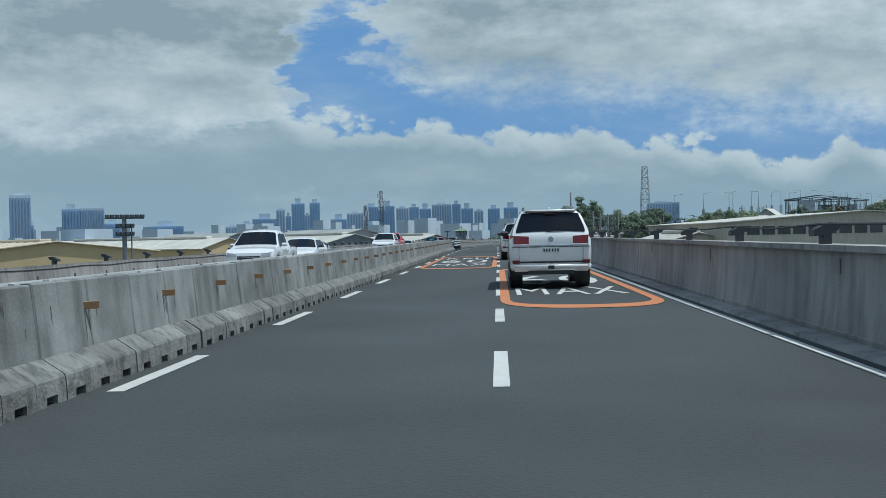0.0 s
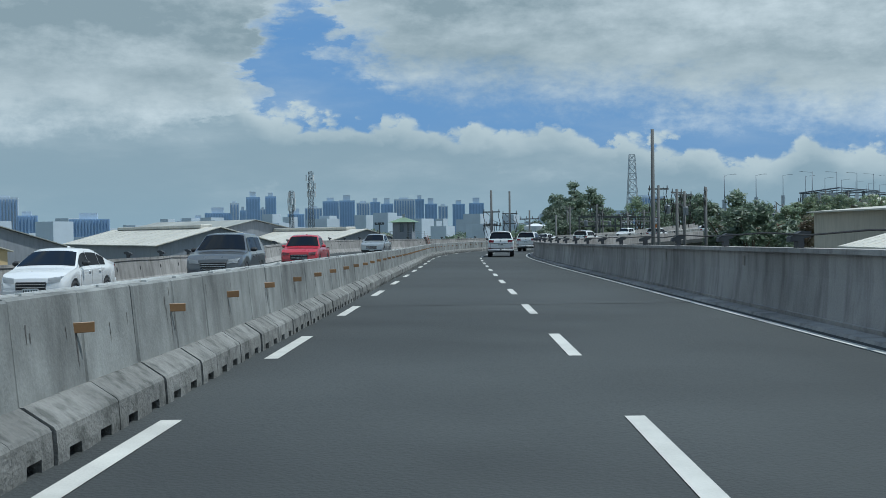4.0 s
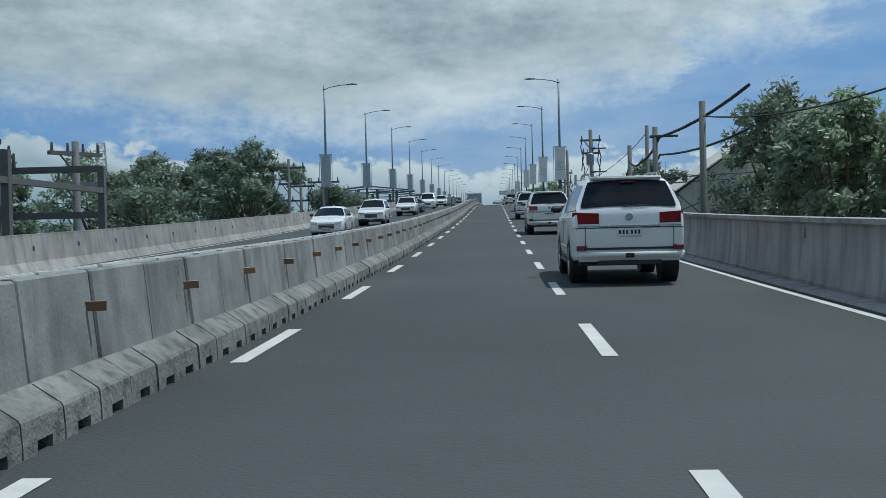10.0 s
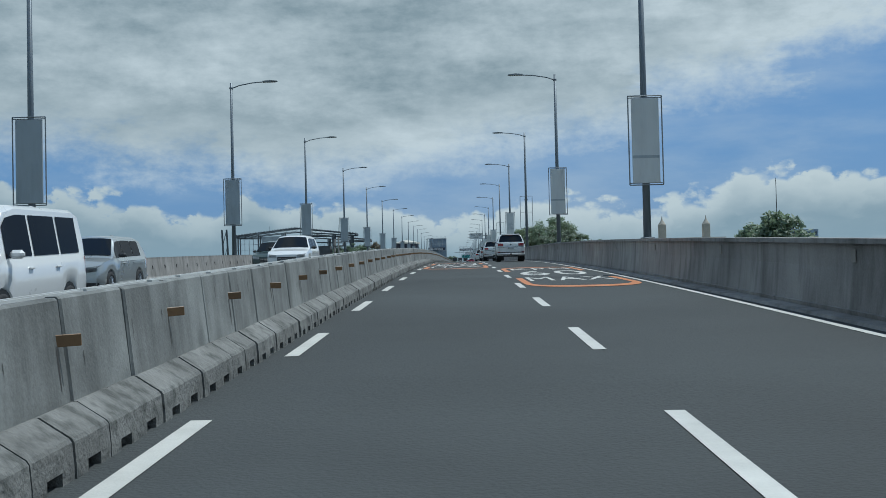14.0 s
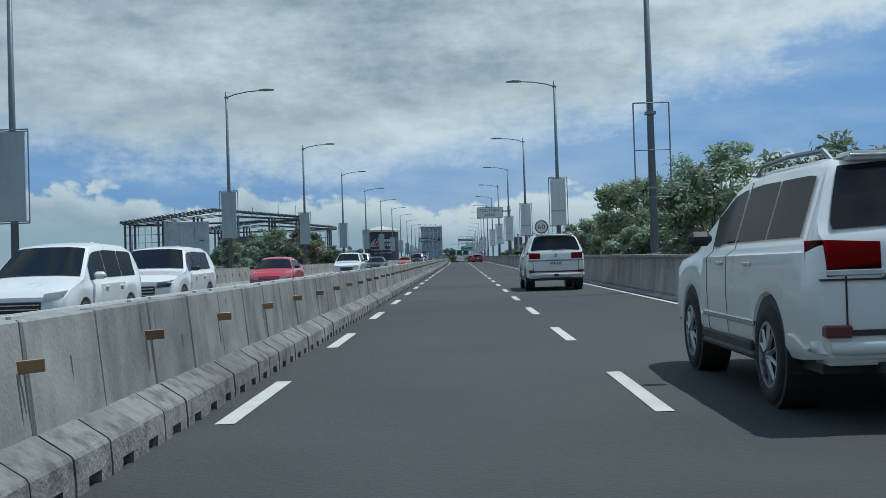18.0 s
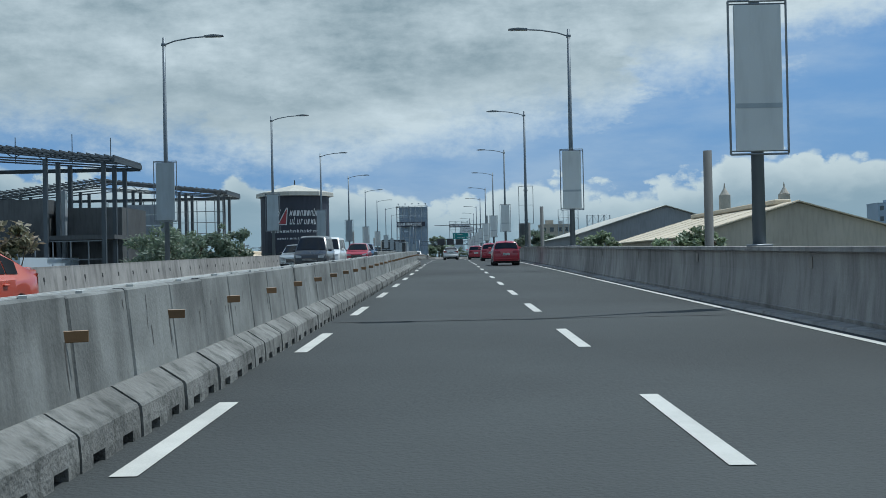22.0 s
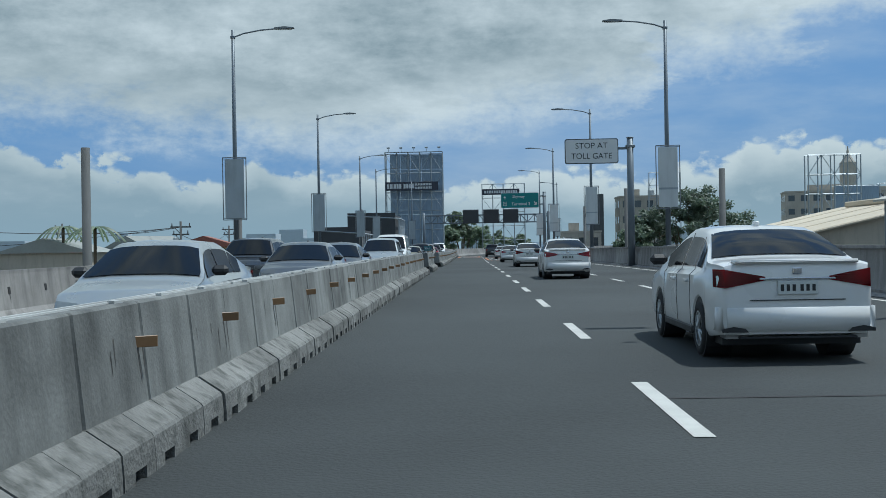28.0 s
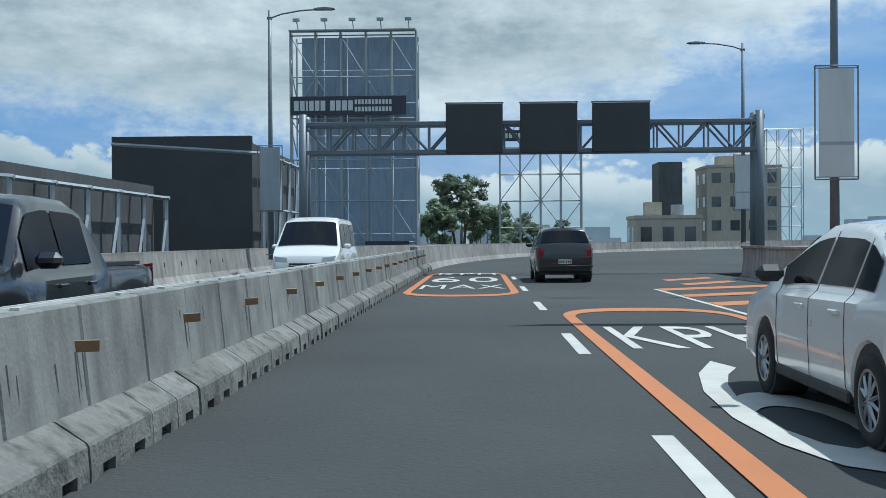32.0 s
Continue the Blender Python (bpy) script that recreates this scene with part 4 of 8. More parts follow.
def runoff(w, h, lean=0.0):
    """A thin tapering run-off mark hanging from the origin, in the y-z plane."""
    k = rng.uniform(-0.2, 0.2) * w
    return pyd("runoff", [(0, -w / 2, 0), (0, w / 2, 0), (0, w * 0.42 + k, -h * 0.55), (0, w * 0.10 + k + lean, -h), (0, -w * 0.12 + k + lean, -h * 0.96), (0, -w * 0.40 + k, -h * 0.5)], [(0, 1, 2, 3, 4, 5)])


s = -200.0
while s < 806:
    m = on_road(s, LEFT_OUT + 0.066, 0.70) @ pose(0, 0, 0, 0, -7.6, 0)
    if near(s, [(0, 30), (86, 120), (340, 400), (476, 520), (690, 740)]):
        obj("drain_box", ME_HOLE, None, wall_l, m=m)
    else:
        join_mesh(hv, hf, ME_HOLE, m)
    if rng.random() < 0.75:
        join_mesh(stv, stf, runoff(rng.uniform(0.02, 0.05), rng.uniform(0.12, 0.34)), m @ pose(0.004, rng.uniform(-0.03, 0.03), -0.05))
    s += 3.1 if s < 60 else 3.55 if s < 150 else 1.98
o = obj("drain_boxes", pyd("drain_boxes", hv, hf), DARK, wall_l)
o["kind"] = "stuff"
o = obj("runoff_marks", pyd("runoff_marks", stv, stf), STREAK_D, wall_l, "dark run-off marks under the drain holes")
o["kind"] = "stuff"
PATCH = mat("parapet_patch", (0.27, 0.25, 0.23), 0.8, vary=0.2, bump=0.1)
me_patch = to_mesh(bx(-0.01, 0.0, -0.09, 0.09, -0.09, 0.09), "patch")
me_patch.materials.append(PATCH)
s = -226.0
while s < 780:
    obj("patch", me_patch, None, wall_r, m=on_road(s, RIGHT_OUT + right_shift(s) + 0.052, 0.88))
    s += 7.9
# expansion joints
jt = thing("expansion_joint", 0, 0, 0, 0, "dark transverse expansion joints across the deck", "joint", kind="structure")
for s in (-90, -60, 12, 136.6, 220, 300, 348, 408.8, 438, 470.5, 502.7, 532, 563, 594, 620, 652, 700, 748):
    obj("joint", pyd("joint", *mark(s, s + 0.07, -3.6, 3.6, 0.0045)), DARK, jt)
# cable along the right parapet
for off, up, a, b in ((RIGHT_OUT + 0.02, 1.36, -232, 60), (LEFT_OUT + 0.04, 1.0, -200, 60)):
    bm = bmesh.new()
    path_tube(bm, [at(q, off, up + 0.03 * math.sin(q)) for q in stations(a, b, 2.45)], 0.014, 4)
    tagged(part("cable", bm, WIRE, None), "black cable strung along the parapet", "cable")
# steel ladder against the far parapet by the guard tower

# ---- vehicles ----
def paint(name, base, metal=0.0):
    return mat("paint_" + name, base, 0.28, metal, vary=0.03, scale=1.5, fine=20, bump=0.0, coat=0.8)


PAINTS = {"white": paint("white", (0.74, 0.75, 0.75)), "silver": paint("silver", (0.42, 0.45, 0.46), 0.5), "black": paint("black", (0.016, 0.018, 0.022)),
          "grey": paint("grey", (0.12, 0.13, 0.14), 0.4), "red": paint("red", (0.45, 0.022, 0.035)), "orange": paint("orange", (0.55, 0.09, 0.05)),
          "green": paint("green", (0.035, 0.06, 0.055), 0.2), "gold": paint("gold", (0.42, 0.39, 0.30), 0.4), "blue": paint("blue", (0.03, 0.08, 0.16)), "beige": paint("beige", (0.33, 0.31, 0.28), 0.3), "cherry": paint("cherry", (0.34, 0.02, 0.04))}
CARGLASS = mat("car_glass", (0.008, 0.010, 0.014), 0.05, vary=0.05, scale=1.0, fine=5.0, bump=0.0, spec=0.30)
TINT = mat("tinted_side_glass", (0.012, 0.014, 0.018), 0.08, vary=0.05, scale=1.0, fine=5.0, bump=0.0, spec=0.03)
LAMP_D = mat("lamp_dark_red", (0.12, 0.02, 0.025), 0.3, vary=0.08, bump=0.0)
LAMP_R = mat("lamp_red", (0.30, 0.018, 0.026), 0.12, vary=0.08, bump=0.0, coat=0.6)
LAMP_C = mat("lamp_clear", (0.62, 0.64, 0.66), 0.12, 0.2, vary=0.1, bump=0.0, coat=0.6)
CHROME = mat("chrome", (0.6, 0.62, 0.64), 0.15, 1.0, vary=0.05, bump=0.0)
RIM = mat("alloy", (0.38, 0.40, 0.42), 0.35, 0.8, vary=0.1, bump=0.0)
TRIM = mat("black_trim", (0.025, 0.027, 0.03), 0.6, vary=0.1, bump=0.05)
PLATE = mat("number_plate", (0.60, 0.63, 0.62), 0.5, vary=0.05, bump=0.0)

# length, width, ride height, belt height, wheel radius, wheel centres (rear, front), roof line from the tail to the nose, belt rise, windows, rear glass, front glass
MODELS = {
    "big_suv": dict(L=4.95, W=1.98, sill=0.42, belt=1.22, R=0.40, ax=(-1.30, 1.55), top=[(-2.475, 1.02), (-2.468, 1.18), (-2.44, 1.30), (-2.385, 1.36), (-2.13, 1.80), (-2.05, 1.86), (-1.80, 1.895), (-0.4, 1.92), (0.20, 1.89), (0.42, 1.84), (1.12, 1.30), (1.25, 1.25), (2.1, 1.15), (2.38, 1.00), (2.475, 0.78)],
                    rear=(-2.39, -2.12), front=(0.46, 1.08), wins=[(-1.92, -1.02), (-0.98, -0.05), (0.0, 0.70)], wt=0.70, shoulder=0.90, glass=0.90, end=0.90),
    "suv": dict(L=4.75, W=1.85, sill=0.33, belt=1.08, R=0.37, ax=(-1.38, 1.40), top=[(-2.375, 0.85), (-2.35, 1.08), (-2.26, 1.22), (-1.92, 1.68), (-1.6, 1.74), (-0.3, 1.77), (0.4, 1.73), (1.12, 1.18), (1.25, 1.14), (2.0, 1.04), (2.30, 0.88), (2.375, 0.62)],
                rear=(-2.22, -1.95), front=(0.46, 1.08), wins=[(-1.72, -1.0), (-0.95, -0.05), (0.0, 0.74)], wt=0.72, shoulder=0.92),
    "pickup": dict(L=5.30, W=1.86, sill=0.36, belt=1.10, R=0.39, ax=(-1.60, 1.52), top=[(-2.65, 0.95), (-2.63, 1.12), (-0.95, 1.13), (-0.88, 1.18), (-0.62, 1.70), (-0.4, 1.78), (0.3, 1.80), (0.68, 1.75), (1.36, 1.20), (1.5, 1.16), (2.25, 1.08), (2.55, 0.92), (2.65, 0.64)],
                   rear=(-0.86, -0.64), front=(0.74, 1.32), wins=[(-0.56, 0.12), (0.17, 0.98)], wt=0.74, shoulder=0.93),
    "sedan": dict(L=4.44, W=1.72, sill=0.26, belt=0.95, R=0.31, ax=(-1.28, 1.32), top=[(-2.22, 0.84), (-2.21, 0.98), (-2.16, 1.06), (-2.05, 1.085), (-1.70, 1.10), (-1.58, 1.12), (-1.25, 1.27), (-0.92, 1.40), (-0.62, 1.46), (0.0, 1.48), (0.30, 1.46), (0.50, 1.40), (1.20, 1.00), (1.32, 0.96), (1.9, 0.85), (2.15, 0.70), (2.22, 0.50)],
                  rear=(-1.56, -0.90), front=(0.52, 1.16), wins=[(-1.24, -0.84), (-0.80, -0.02), (0.03, 0.86)], wt=0.70, shoulder=0.91, glass=0.94, end=0.84),
    "hatch": dict(L=3.75, W=1.66, sill=0.24, belt=0.95, R=0.29, ax=(-1.20, 1.22), top=[(-1.875, 0.66), (-1.85, 0.92), (-1.80, 1.00), (-1.55, 1.40), (-1.30, 1.48), (-0.2, 1.51), (0.2, 1.47), (0.98, 0.98), (1.1, 0.95), (1.6, 0.84), (1.83, 0.68), (1.875, 0.48)],
                  rear=(-1.79, -1.57), front=(0.26, 0.94), wins=[(-1.30, -0.62), (-0.57, 0.62)], wt=0.72, shoulder=0.91),
    "mpv": dict(L=4.7, W=1.83, sill=0.28, belt=1.02, R=0.34, ax=(-1.38, 1.40), top=[(-2.35, 0.8), (-2.32, 1.02), (-2.25, 1.15), (-2.0, 1.66), (-1.7, 1.74), (-0.2, 1.78), (0.55, 1.72), (1.45, 1.12), (1.55, 1.09), (2.1, 0.94), (2.30, 0.78), (2.35, 0.56)],
                rear=(-2.22, -2.02), front=(0.62, 1.40), wins=[(-1.85, -1.0), (-0.95, -0.05), (0.0, 1.0)], wt=0.74, shoulder=0.93),
    "van": dict(L=4.9, W=1.80, sill=0.27, belt=1.12, R=0.33, ax=(-1.42, 1.45), top=[(-2.45, 0.9), (-2.43, 1.2), (-2.38, 1.5), (-2.28, 1.95), (-2.0, 2.02), (0.6, 2.04), (1.1, 1.96), (1.85, 1.22), (1.95, 1.17), (2.30, 0.98), (2.42, 0.8), (2.45, 0.55)],
                rear=(-2.40, -2.30), front=(1.16, 1.80), wins=[(-2.0, -1.1), (-1.0, 0.1), (0.2, 1.25)], wt=0.80, shoulder=0.95),
    "truck": dict(L=5.4, W=1.80, sill=0.42, belt=1.25, R=0.38, ax=(-1.6, 1.7), top=[(-2.7, 1.0), (-2.68, 1.5), (-2.65, 2.1), (-2.6, 2.25), (0.9, 2.25), (1.0, 2.0), (1.2, 2.02), (2.2, 1.95), (2.55, 1.28), (2.62, 1.2), (2.66, 0.9), (2.7, 0.6)],
                  rear=(-2.65, -2.62), front=(2.24, 2.52), wins=[(1.2, 2.1)], wt=0.92),
}


def shell(M):
    """The cross-section of a body at a length y: right-hand points from the sill to the crown."""
    L2, hw = M["L"] / 2, M["W"] / 2
    ty, tz = [p[0] for p in M["top"]], [p[1] for p in M["top"]]
    roof = max(tz)

    def ring(y):
        zt = float(np.interp(y, ty, tz))
        e = min(1.0, (L2 - abs(y)) / 0.45)
        w = hw * (M.get("end", 0.86) + (1 - M.get("end", 0.86)) * math.sqrt(max(0.0, 1 - (1 - e) ** 2)))
        zb = min(M["belt"] + 0.03 * (-y / L2), zt - 0.05)
        low = M["sill"] + 0.10 * max(0, abs(y) - (L2 - 0.5))
        for a in M["ax"]:
            d = abs(y - a)
            ra = M["R"] * 1.16
            if d < ra:
                low = max(low, M["R"] + math.sqrt(ra * ra - d * d) * 0.98)
        up = max(0.0, min(1.0, (zt - zb - 0.05) / (roof - M["belt"] - 0.05)))
        wt = w * (1 - (1 - M["wt"]) * up)
        sh = M.get("shoulder", 0.94)
        inner = w * (sh + (1 - sh) * 0.6 * (1 - up))
        low = min(low, zb - 0.06)
        mid = max(low + 0.02, low * 0.45 + zb * 0.55)
        return [(w * 0.94, low), (w * 0.985, low * 0.8 + mid * 0.2), (w, mid), (w * 0.99, zb - 0.05), (inner, zb + 0.012 * up), (min(wt, inner), zt - 0.075 * (0.4 + 0.6 * up)), (min(wt, inner) * 0.90, zt - 0.014), (min(wt, inner) * 0.5, zt + 0.010), (0.0, zt + 0.016)]
    return ring


def car_body(M):
    ring = shell(M)
    ys = sorted(set([round(p[0], 3) for p in M["top"]] + [round(v, 3) for v in np.linspace(-M["L"] / 2, M["L"] / 2, 34)] + [round(a + k * M["R"] * 1.16, 3) for a in M["ax"] for k in (-1.0, -0.96, -0.8, -0.5, 0, 0.5, 0.8, 0.96, 1.0)]))
    bm = bmesh.new()
    rows = []
    for y in ys:
        r = ring(y)
        pts = [(x, y, z) for x, z in r] + [(-x, y, z) for x, z in r[-2::-1]]
        rows.append([bm.verts.new(p) for p in pts])
    n = len(rows[0])
    for a, b in zip(rows, rows[1:]):
        for k in range(n - 1):
            bm.faces.new((a[k], b[k], b[k + 1], a[k + 1]))
        bm.faces.new((a[n - 1], b[n - 1], b[0], a[0]))
    bm.faces.new(rows[0])
    bm.faces.new(rows[-1][::-1])
    return bm


def skin(M, y0, y1, side, lo=0.10, hi=0.90, out=0.008):
    """A side pane, on the shell between the belt and the roof edge."""
    ring = shell(M)
    bm, rows = bmesh.new(), []
    for y in np.linspace(y0, y1, 6):
        r = ring(float(y))
        (xa, za), (xb, zb) = r[4], r[5]
        rows.append([bm.verts.new(((xa + (xb - xa) * f + out) * side, float(y), za + (zb - za) * f + 0.01)) for f in (lo, 0.5, hi)])
    for a, b in zip(rows, rows[1:]):
        for k in range(2):
            bm.faces.new((a[k], b[k], b[k + 1], a[k + 1]))
    return bm


def screen(M, y0, y1, out=0.012):
    """The front or rear pane, on the slope of the roof line."""
    ring = shell(M)
    bm, rows = bmesh.new(), []
    s = 1 if (y0 + y1) > -1.9 and M["top"][-1][0] > 0 and y1 > 0.2 else -1
    for y in np.linspace(y0, y1, 9):
        r = ring(float(y))
        w = r[5][0] * M.get("glass", 0.92)
        xs, zs = [q[0] for q in r[8:4:-1]], [q[1] for q in r[8:4:-1]]
        rows.append([bm.verts.new((w * k, float(y) + out * s, float(np.interp(w * abs(k), xs, zs)) + out)) for k in (-1, -0.8, -0.5, 0, 0.5, 0.8, 1)])
    for a, b in zip(rows, rows[1:]):
        for k in range(6):
            bm.faces.new((a[k], a[k + 1], b[k + 1], b[k]))
    return bm


def lathe(profile, n=20):
    bm = bmesh.new()
    rings = [[bm.verts.new((x, r * math.cos(2 * math.pi * k / n), r * math.sin(2 * math.pi * k / n))) for k in range(n)] for x, r in profile]
    for a, b in zip(rings, rings[1:]):
        for k in range(n):
            bm.faces.new((a[k], a[(k + 1) % n], b[(k + 1) % n], b[k]))
    return bm


WHEELS = {}


def wheel_meshes(R):
    if R in WHEELS:
        return WHEELS[R]
    w, rr = 0.11, R * 0.66
    tyre = to_mesh(lathe([(-w, rr), (-w * 1.05, R * 0.82), (-w * 0.9, R * 0.96), (-w * 0.5, R), (w * 0.5, R), (w * 0.9, R * 0.96), (w * 1.05, R * 0.82), (w, rr), (w * 0.2, rr * 0.96), (-w, rr)], 22), "tyre", True)
    tyre.materials.append(RUBBER)
    bm = tube(bmesh.new(), (w * 0.2, 0, 0), (w * 0.28, 0, 0), rr * 0.3, rr * 0.3, 12)
    n = 20
    rings = [[bm.verts.new((x, r * math.cos(2 * math.pi * k / n), r * math.sin(2 * math.pi * k / n))) for k in range(n)] for x, r in ((w * 0.98, rr), (w * 0.98, rr * 0.90), (w * 0.4, rr * 0.86))]
    for a, b in zip(rings, rings[1:]):
        for k in range(n):
            bm.faces.new((a[k], a[(k + 1) % n], b[(k + 1) % n], b[k]))
    for k in range(5):
        for d in (-0.16, 0.16):
            a = 2 * math.pi * k / 5 + d
            b = 2 * math.pi * k / 5 + d * 1.9
            p, q = Vector((w * 0.95, rr * 0.16 * math.cos(a), rr * 0.16 * math.sin(a))), Vector((w * 0.85, rr * 0.9 * math.cos(b), rr * 0.9 * math.sin(b)))
            tube(bm, p, q, rr * 0.085, rr * 0.06, 4)
    tube(bm, (w * 0.6, 0, 0), (w * 1.02, 0, 0), rr * 0.22, rr * 0.17, 10)
    rim = to_mesh(bm, "rim")
    rim.materials.append(RIM)
    dk = to_mesh(tube(bmesh.new(), (w * 0.2, 0, 0), (w * 0.3, 0, 0), rr * 0.88, rr * 0.88, 16), "brake")
    dk.materials.append(TRIM)
    WHEELS[R] = (tyre, rim, dk)
    return WHEELS[R]


def quad_patch(pts):
    bm = bmesh.new()
    vs = [bm.verts.new(p) for p in pts]
    f = bm.faces.new(vs)
    r = bmesh.ops.extrude_face_region(bm, geom=[f])
    nrm = f.normal.copy() if f.normal.length else Vector((0, -1, 0))
    bmesh.ops.translate(bm, vec=Vector((0, 0.03 if pts[0][1] < 0 else -0.03, 0)), verts=[v for v in r["geom"] if isinstance(v, bmesh.types.BMVert)])
    return bm


BUILT = {}


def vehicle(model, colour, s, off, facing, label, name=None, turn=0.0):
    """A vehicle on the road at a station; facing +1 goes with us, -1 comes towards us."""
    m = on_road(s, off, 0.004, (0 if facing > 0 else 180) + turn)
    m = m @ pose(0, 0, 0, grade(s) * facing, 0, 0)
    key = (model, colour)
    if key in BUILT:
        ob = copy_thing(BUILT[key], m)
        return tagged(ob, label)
    M = MODELS[model]
    L2, hw, R = M["L"] / 2, M["W"] / 2, M["R"]
    nm = {"big_suv": "suv", "pickup": "pickup_truck", "hatch": "hatchback", "mpv": "minivan", "truck": "small_truck"}.get(model, model)
    car = new(name or nm)
    car.empty_display_size = 0.3
    tagged(car, label, "car" if model not in ("van", "truck", "pickup") else {"van": "van", "truck": "truck", "pickup": "pickup truck"}[model], "vehicles on the expressway")
    P_ = PAINTS[colour]
    body = part("body", car_body(M), P_, car, smooth=True)
    body.data.set_sharp_from_angle(angle=radians(38))
    for i, (a, b) in enumerate(M["wins"]):
        for sd in (1, -1):
            part("side_window", skin(M, a, b, sd, 0.08, 0.88), TINT, car, smooth=True)
    part("windscreen", screen(M, *M["front"]), CARGLASS, car, smooth=True)
    part("rear_window", screen(M, *M["rear"]), CARGLASS, car, smooth=True)
    floor = bx(-hw * 0.86, hw * 0.86, -L2 + 0.25, L2 - 0.25, M["sill"] - 0.08, M["sill"] + 0.2)
    for a in M["ax"]:
        for sd in (1, -1):
            tube(floor, (sd * (hw - 0.32), a, R + 0.02), (sd * (hw - 0.03), a, R + 0.02), R * 1.12, R * 1.12, 20)
    part("underbody", floor, TRIM, car)
    ty, rim, brake = wheel_meshes(R)
    for a in M["ax"]:
        for sd in (1, -1):
            wm = pose(sd * (hw - 0.115), a, R, 0, 0, 0 if sd > 0 else 180)
            t_ = obj("wheel", ty, None, car, m=wm)
            obj("rim", rim, None, t_)
    bt = M["belt"]
    rear_y = -L2 - 0.012
    zl = 1.155 if model == "big_suv" else 0.90 if model == "sedan" else bt - 0.12
    lampw, lamph = (0.44, 0.25) if model == "big_suv" else (0.50, 0.20) if model == "sedan" else (0.42, 0.17) if model == "hatch" else (0.22, 0.30)
    for sd in (1, -1):
        # tail lamps wrap round the corner
        bm = bmesh.new()
        x1, x0 = sd * hw * 0.97, sd * (hw * 0.97 - lampw)
        ring = shell(M)
        thin = 0.22 if model == "sedan" else 1.0
        pts = [(x0, rear_y + 0.0, zl - lamph * 0.45 * thin), (sd * hw * 0.89, rear_y, zl - lamph * 0.5), (sd * hw * 0.89, rear_y + 0.01, zl + lamph * 0.5), (x0, rear_y + 0.01, zl + lamph * 0.42 * thin)]
        vs = [bm.verts.new(p) for p in pts]
        c0, c1 = bm.verts.new((sd * (hw * 0.965 + 0.012), rear_y + 0.22, zl - lamph * 0.45)), bm.verts.new((sd * (hw * 0.962 + 0.012), rear_y + 0.24, zl + lamph * 0.5))
        bm.faces.new(vs)
        bm.faces.new((vs[1], c0, c1, vs[2]))
        bmesh.ops.solidify(bm, geom=bm.faces[:], thickness=0.03)
        tl = part("tail_lamp", bm, LAMP_R, car, "red tail lamp")
        if model == "big_suv":
            part("clear_strip", bx(min(sd * 0.50, sd * 0.89), max(sd * 0.50, sd * 0.89), rear_y - 0.008, rear_y + 0.02, 1.035, 1.075, 0.006), LAMP_C, tl, "clear lens strip")
        zf = float(np.interp(L2 - 0.25, [p[0] for p in M["top"]], [p[1] for p in M["top"]])) - 0.13
        bm = bmesh.new()
        fy = L2 - 0.03
        pts = [(sd * hw * 0.50, fy + 0.035, zf - 0.09), (sd * hw * 0.86, fy - 0.02, zf - 0.07), (sd * hw * 0.88, fy - 0.06, zf + 0.08), (sd * hw * 0.52, fy - 0.0, zf + 0.04)]
        vs = [bm.verts.new(p) for p in pts]
        c0, c1 = bm.verts.new((sd * (hw * 0.955 + 0.012), fy - 0.26, zf - 0.03)), bm.verts.new((sd * (hw * 0.955 + 0.01), fy - 0.30, zf + 0.11))
        bm.faces.new(vs)
        bm.faces.new((vs[1], c0, c1, vs[2]))
        bmesh.ops.solidify(bm, geom=bm.faces[:], thickness=0.03)
        part("headlamp", bm, LAMP_C, car, "clear headlamp")
        # mirrors
        my = M["wins"][-1][1] - 0.12
        bm = bx(sd * hw * 0.97 if sd > 0 else -hw - 0.20, hw + 0.20 if sd > 0 else -hw * 0.97, my - 0.06, my + 0.08, bt + 0.05, bt + 0.19, 0.05)
        part("door_mirror", bm, P_ if model not in ("big_suv", "suv", "sedan") else TRIM, car)
        for i, (a, b) in enumerate(M["wins"][-2:]):
            hx = shell(M)((a + b) / 2)[3][0]
            part("door_handle", bx(min(sd * (hx - 0.01), sd * (hx + 0.035)), max(sd * (hx - 0.01), sd * (hx + 0.035)), a + 0.08, a + 0.26, bt - 0.13, bt - 0.095, 0.008), CHROME if model == "big_suv" else P_, car)
        part("sill_trim", bx(min(sd * hw * 0.9, sd * hw * 0.99), max(sd * hw * 0.9, sd * hw * 0.99), M["ax"][0] + R * 1.3, M["ax"][1] - R * 1.3, M["sill"] - 0.04, M["sill"] + 0.05, 0.015), TRIM, car)
    zf0 = float(np.interp(L2 - 0.1, [p[0] for p in M["top"]], [p[1] for p in M["top"]]))
    gr = part("grille", bx(-hw * 0.46, hw * 0.46, L2 - 0.10, L2 + 0.012, zf0 - 0.36, zf0 - 0.10, 0.015), TRIM, car, "dark radiator grille")
    bars = bmesh.new()
    for k in range(3):
        box(bars, -hw * 0.44, hw * 0.44, L2 - 0.0, L2 + 0.022, zf0 - 0.32 + k * 0.075, zf0 - 0.30 + k * 0.075)
    part("grille", bars, CHROME, gr)
    part("front_bumper", rbx(-hw * 0.93, hw * 0.93, L2 - 0.34, L2 + 0.03, M["sill"] - 0.02, M["sill"] + 0.20, 0.07), TRIM if model in ("pickup", "suv", "big_suv") else P_, car)
    zb = M["sill"] + 0.06
    rb = part("rear_bumper", rbx(-hw * 0.965, hw * 0.965, -L2 - (0.035 if model == "sedan" else 0.05), -L2 + 0.42, zb - (0.06 if model in ("sedan", "big_suv") else -0.03), zb + (0.36 if model == "sedan" else 0.19 if model == "big_suv" else 0.24), 0.085), P_, car, smooth=True)
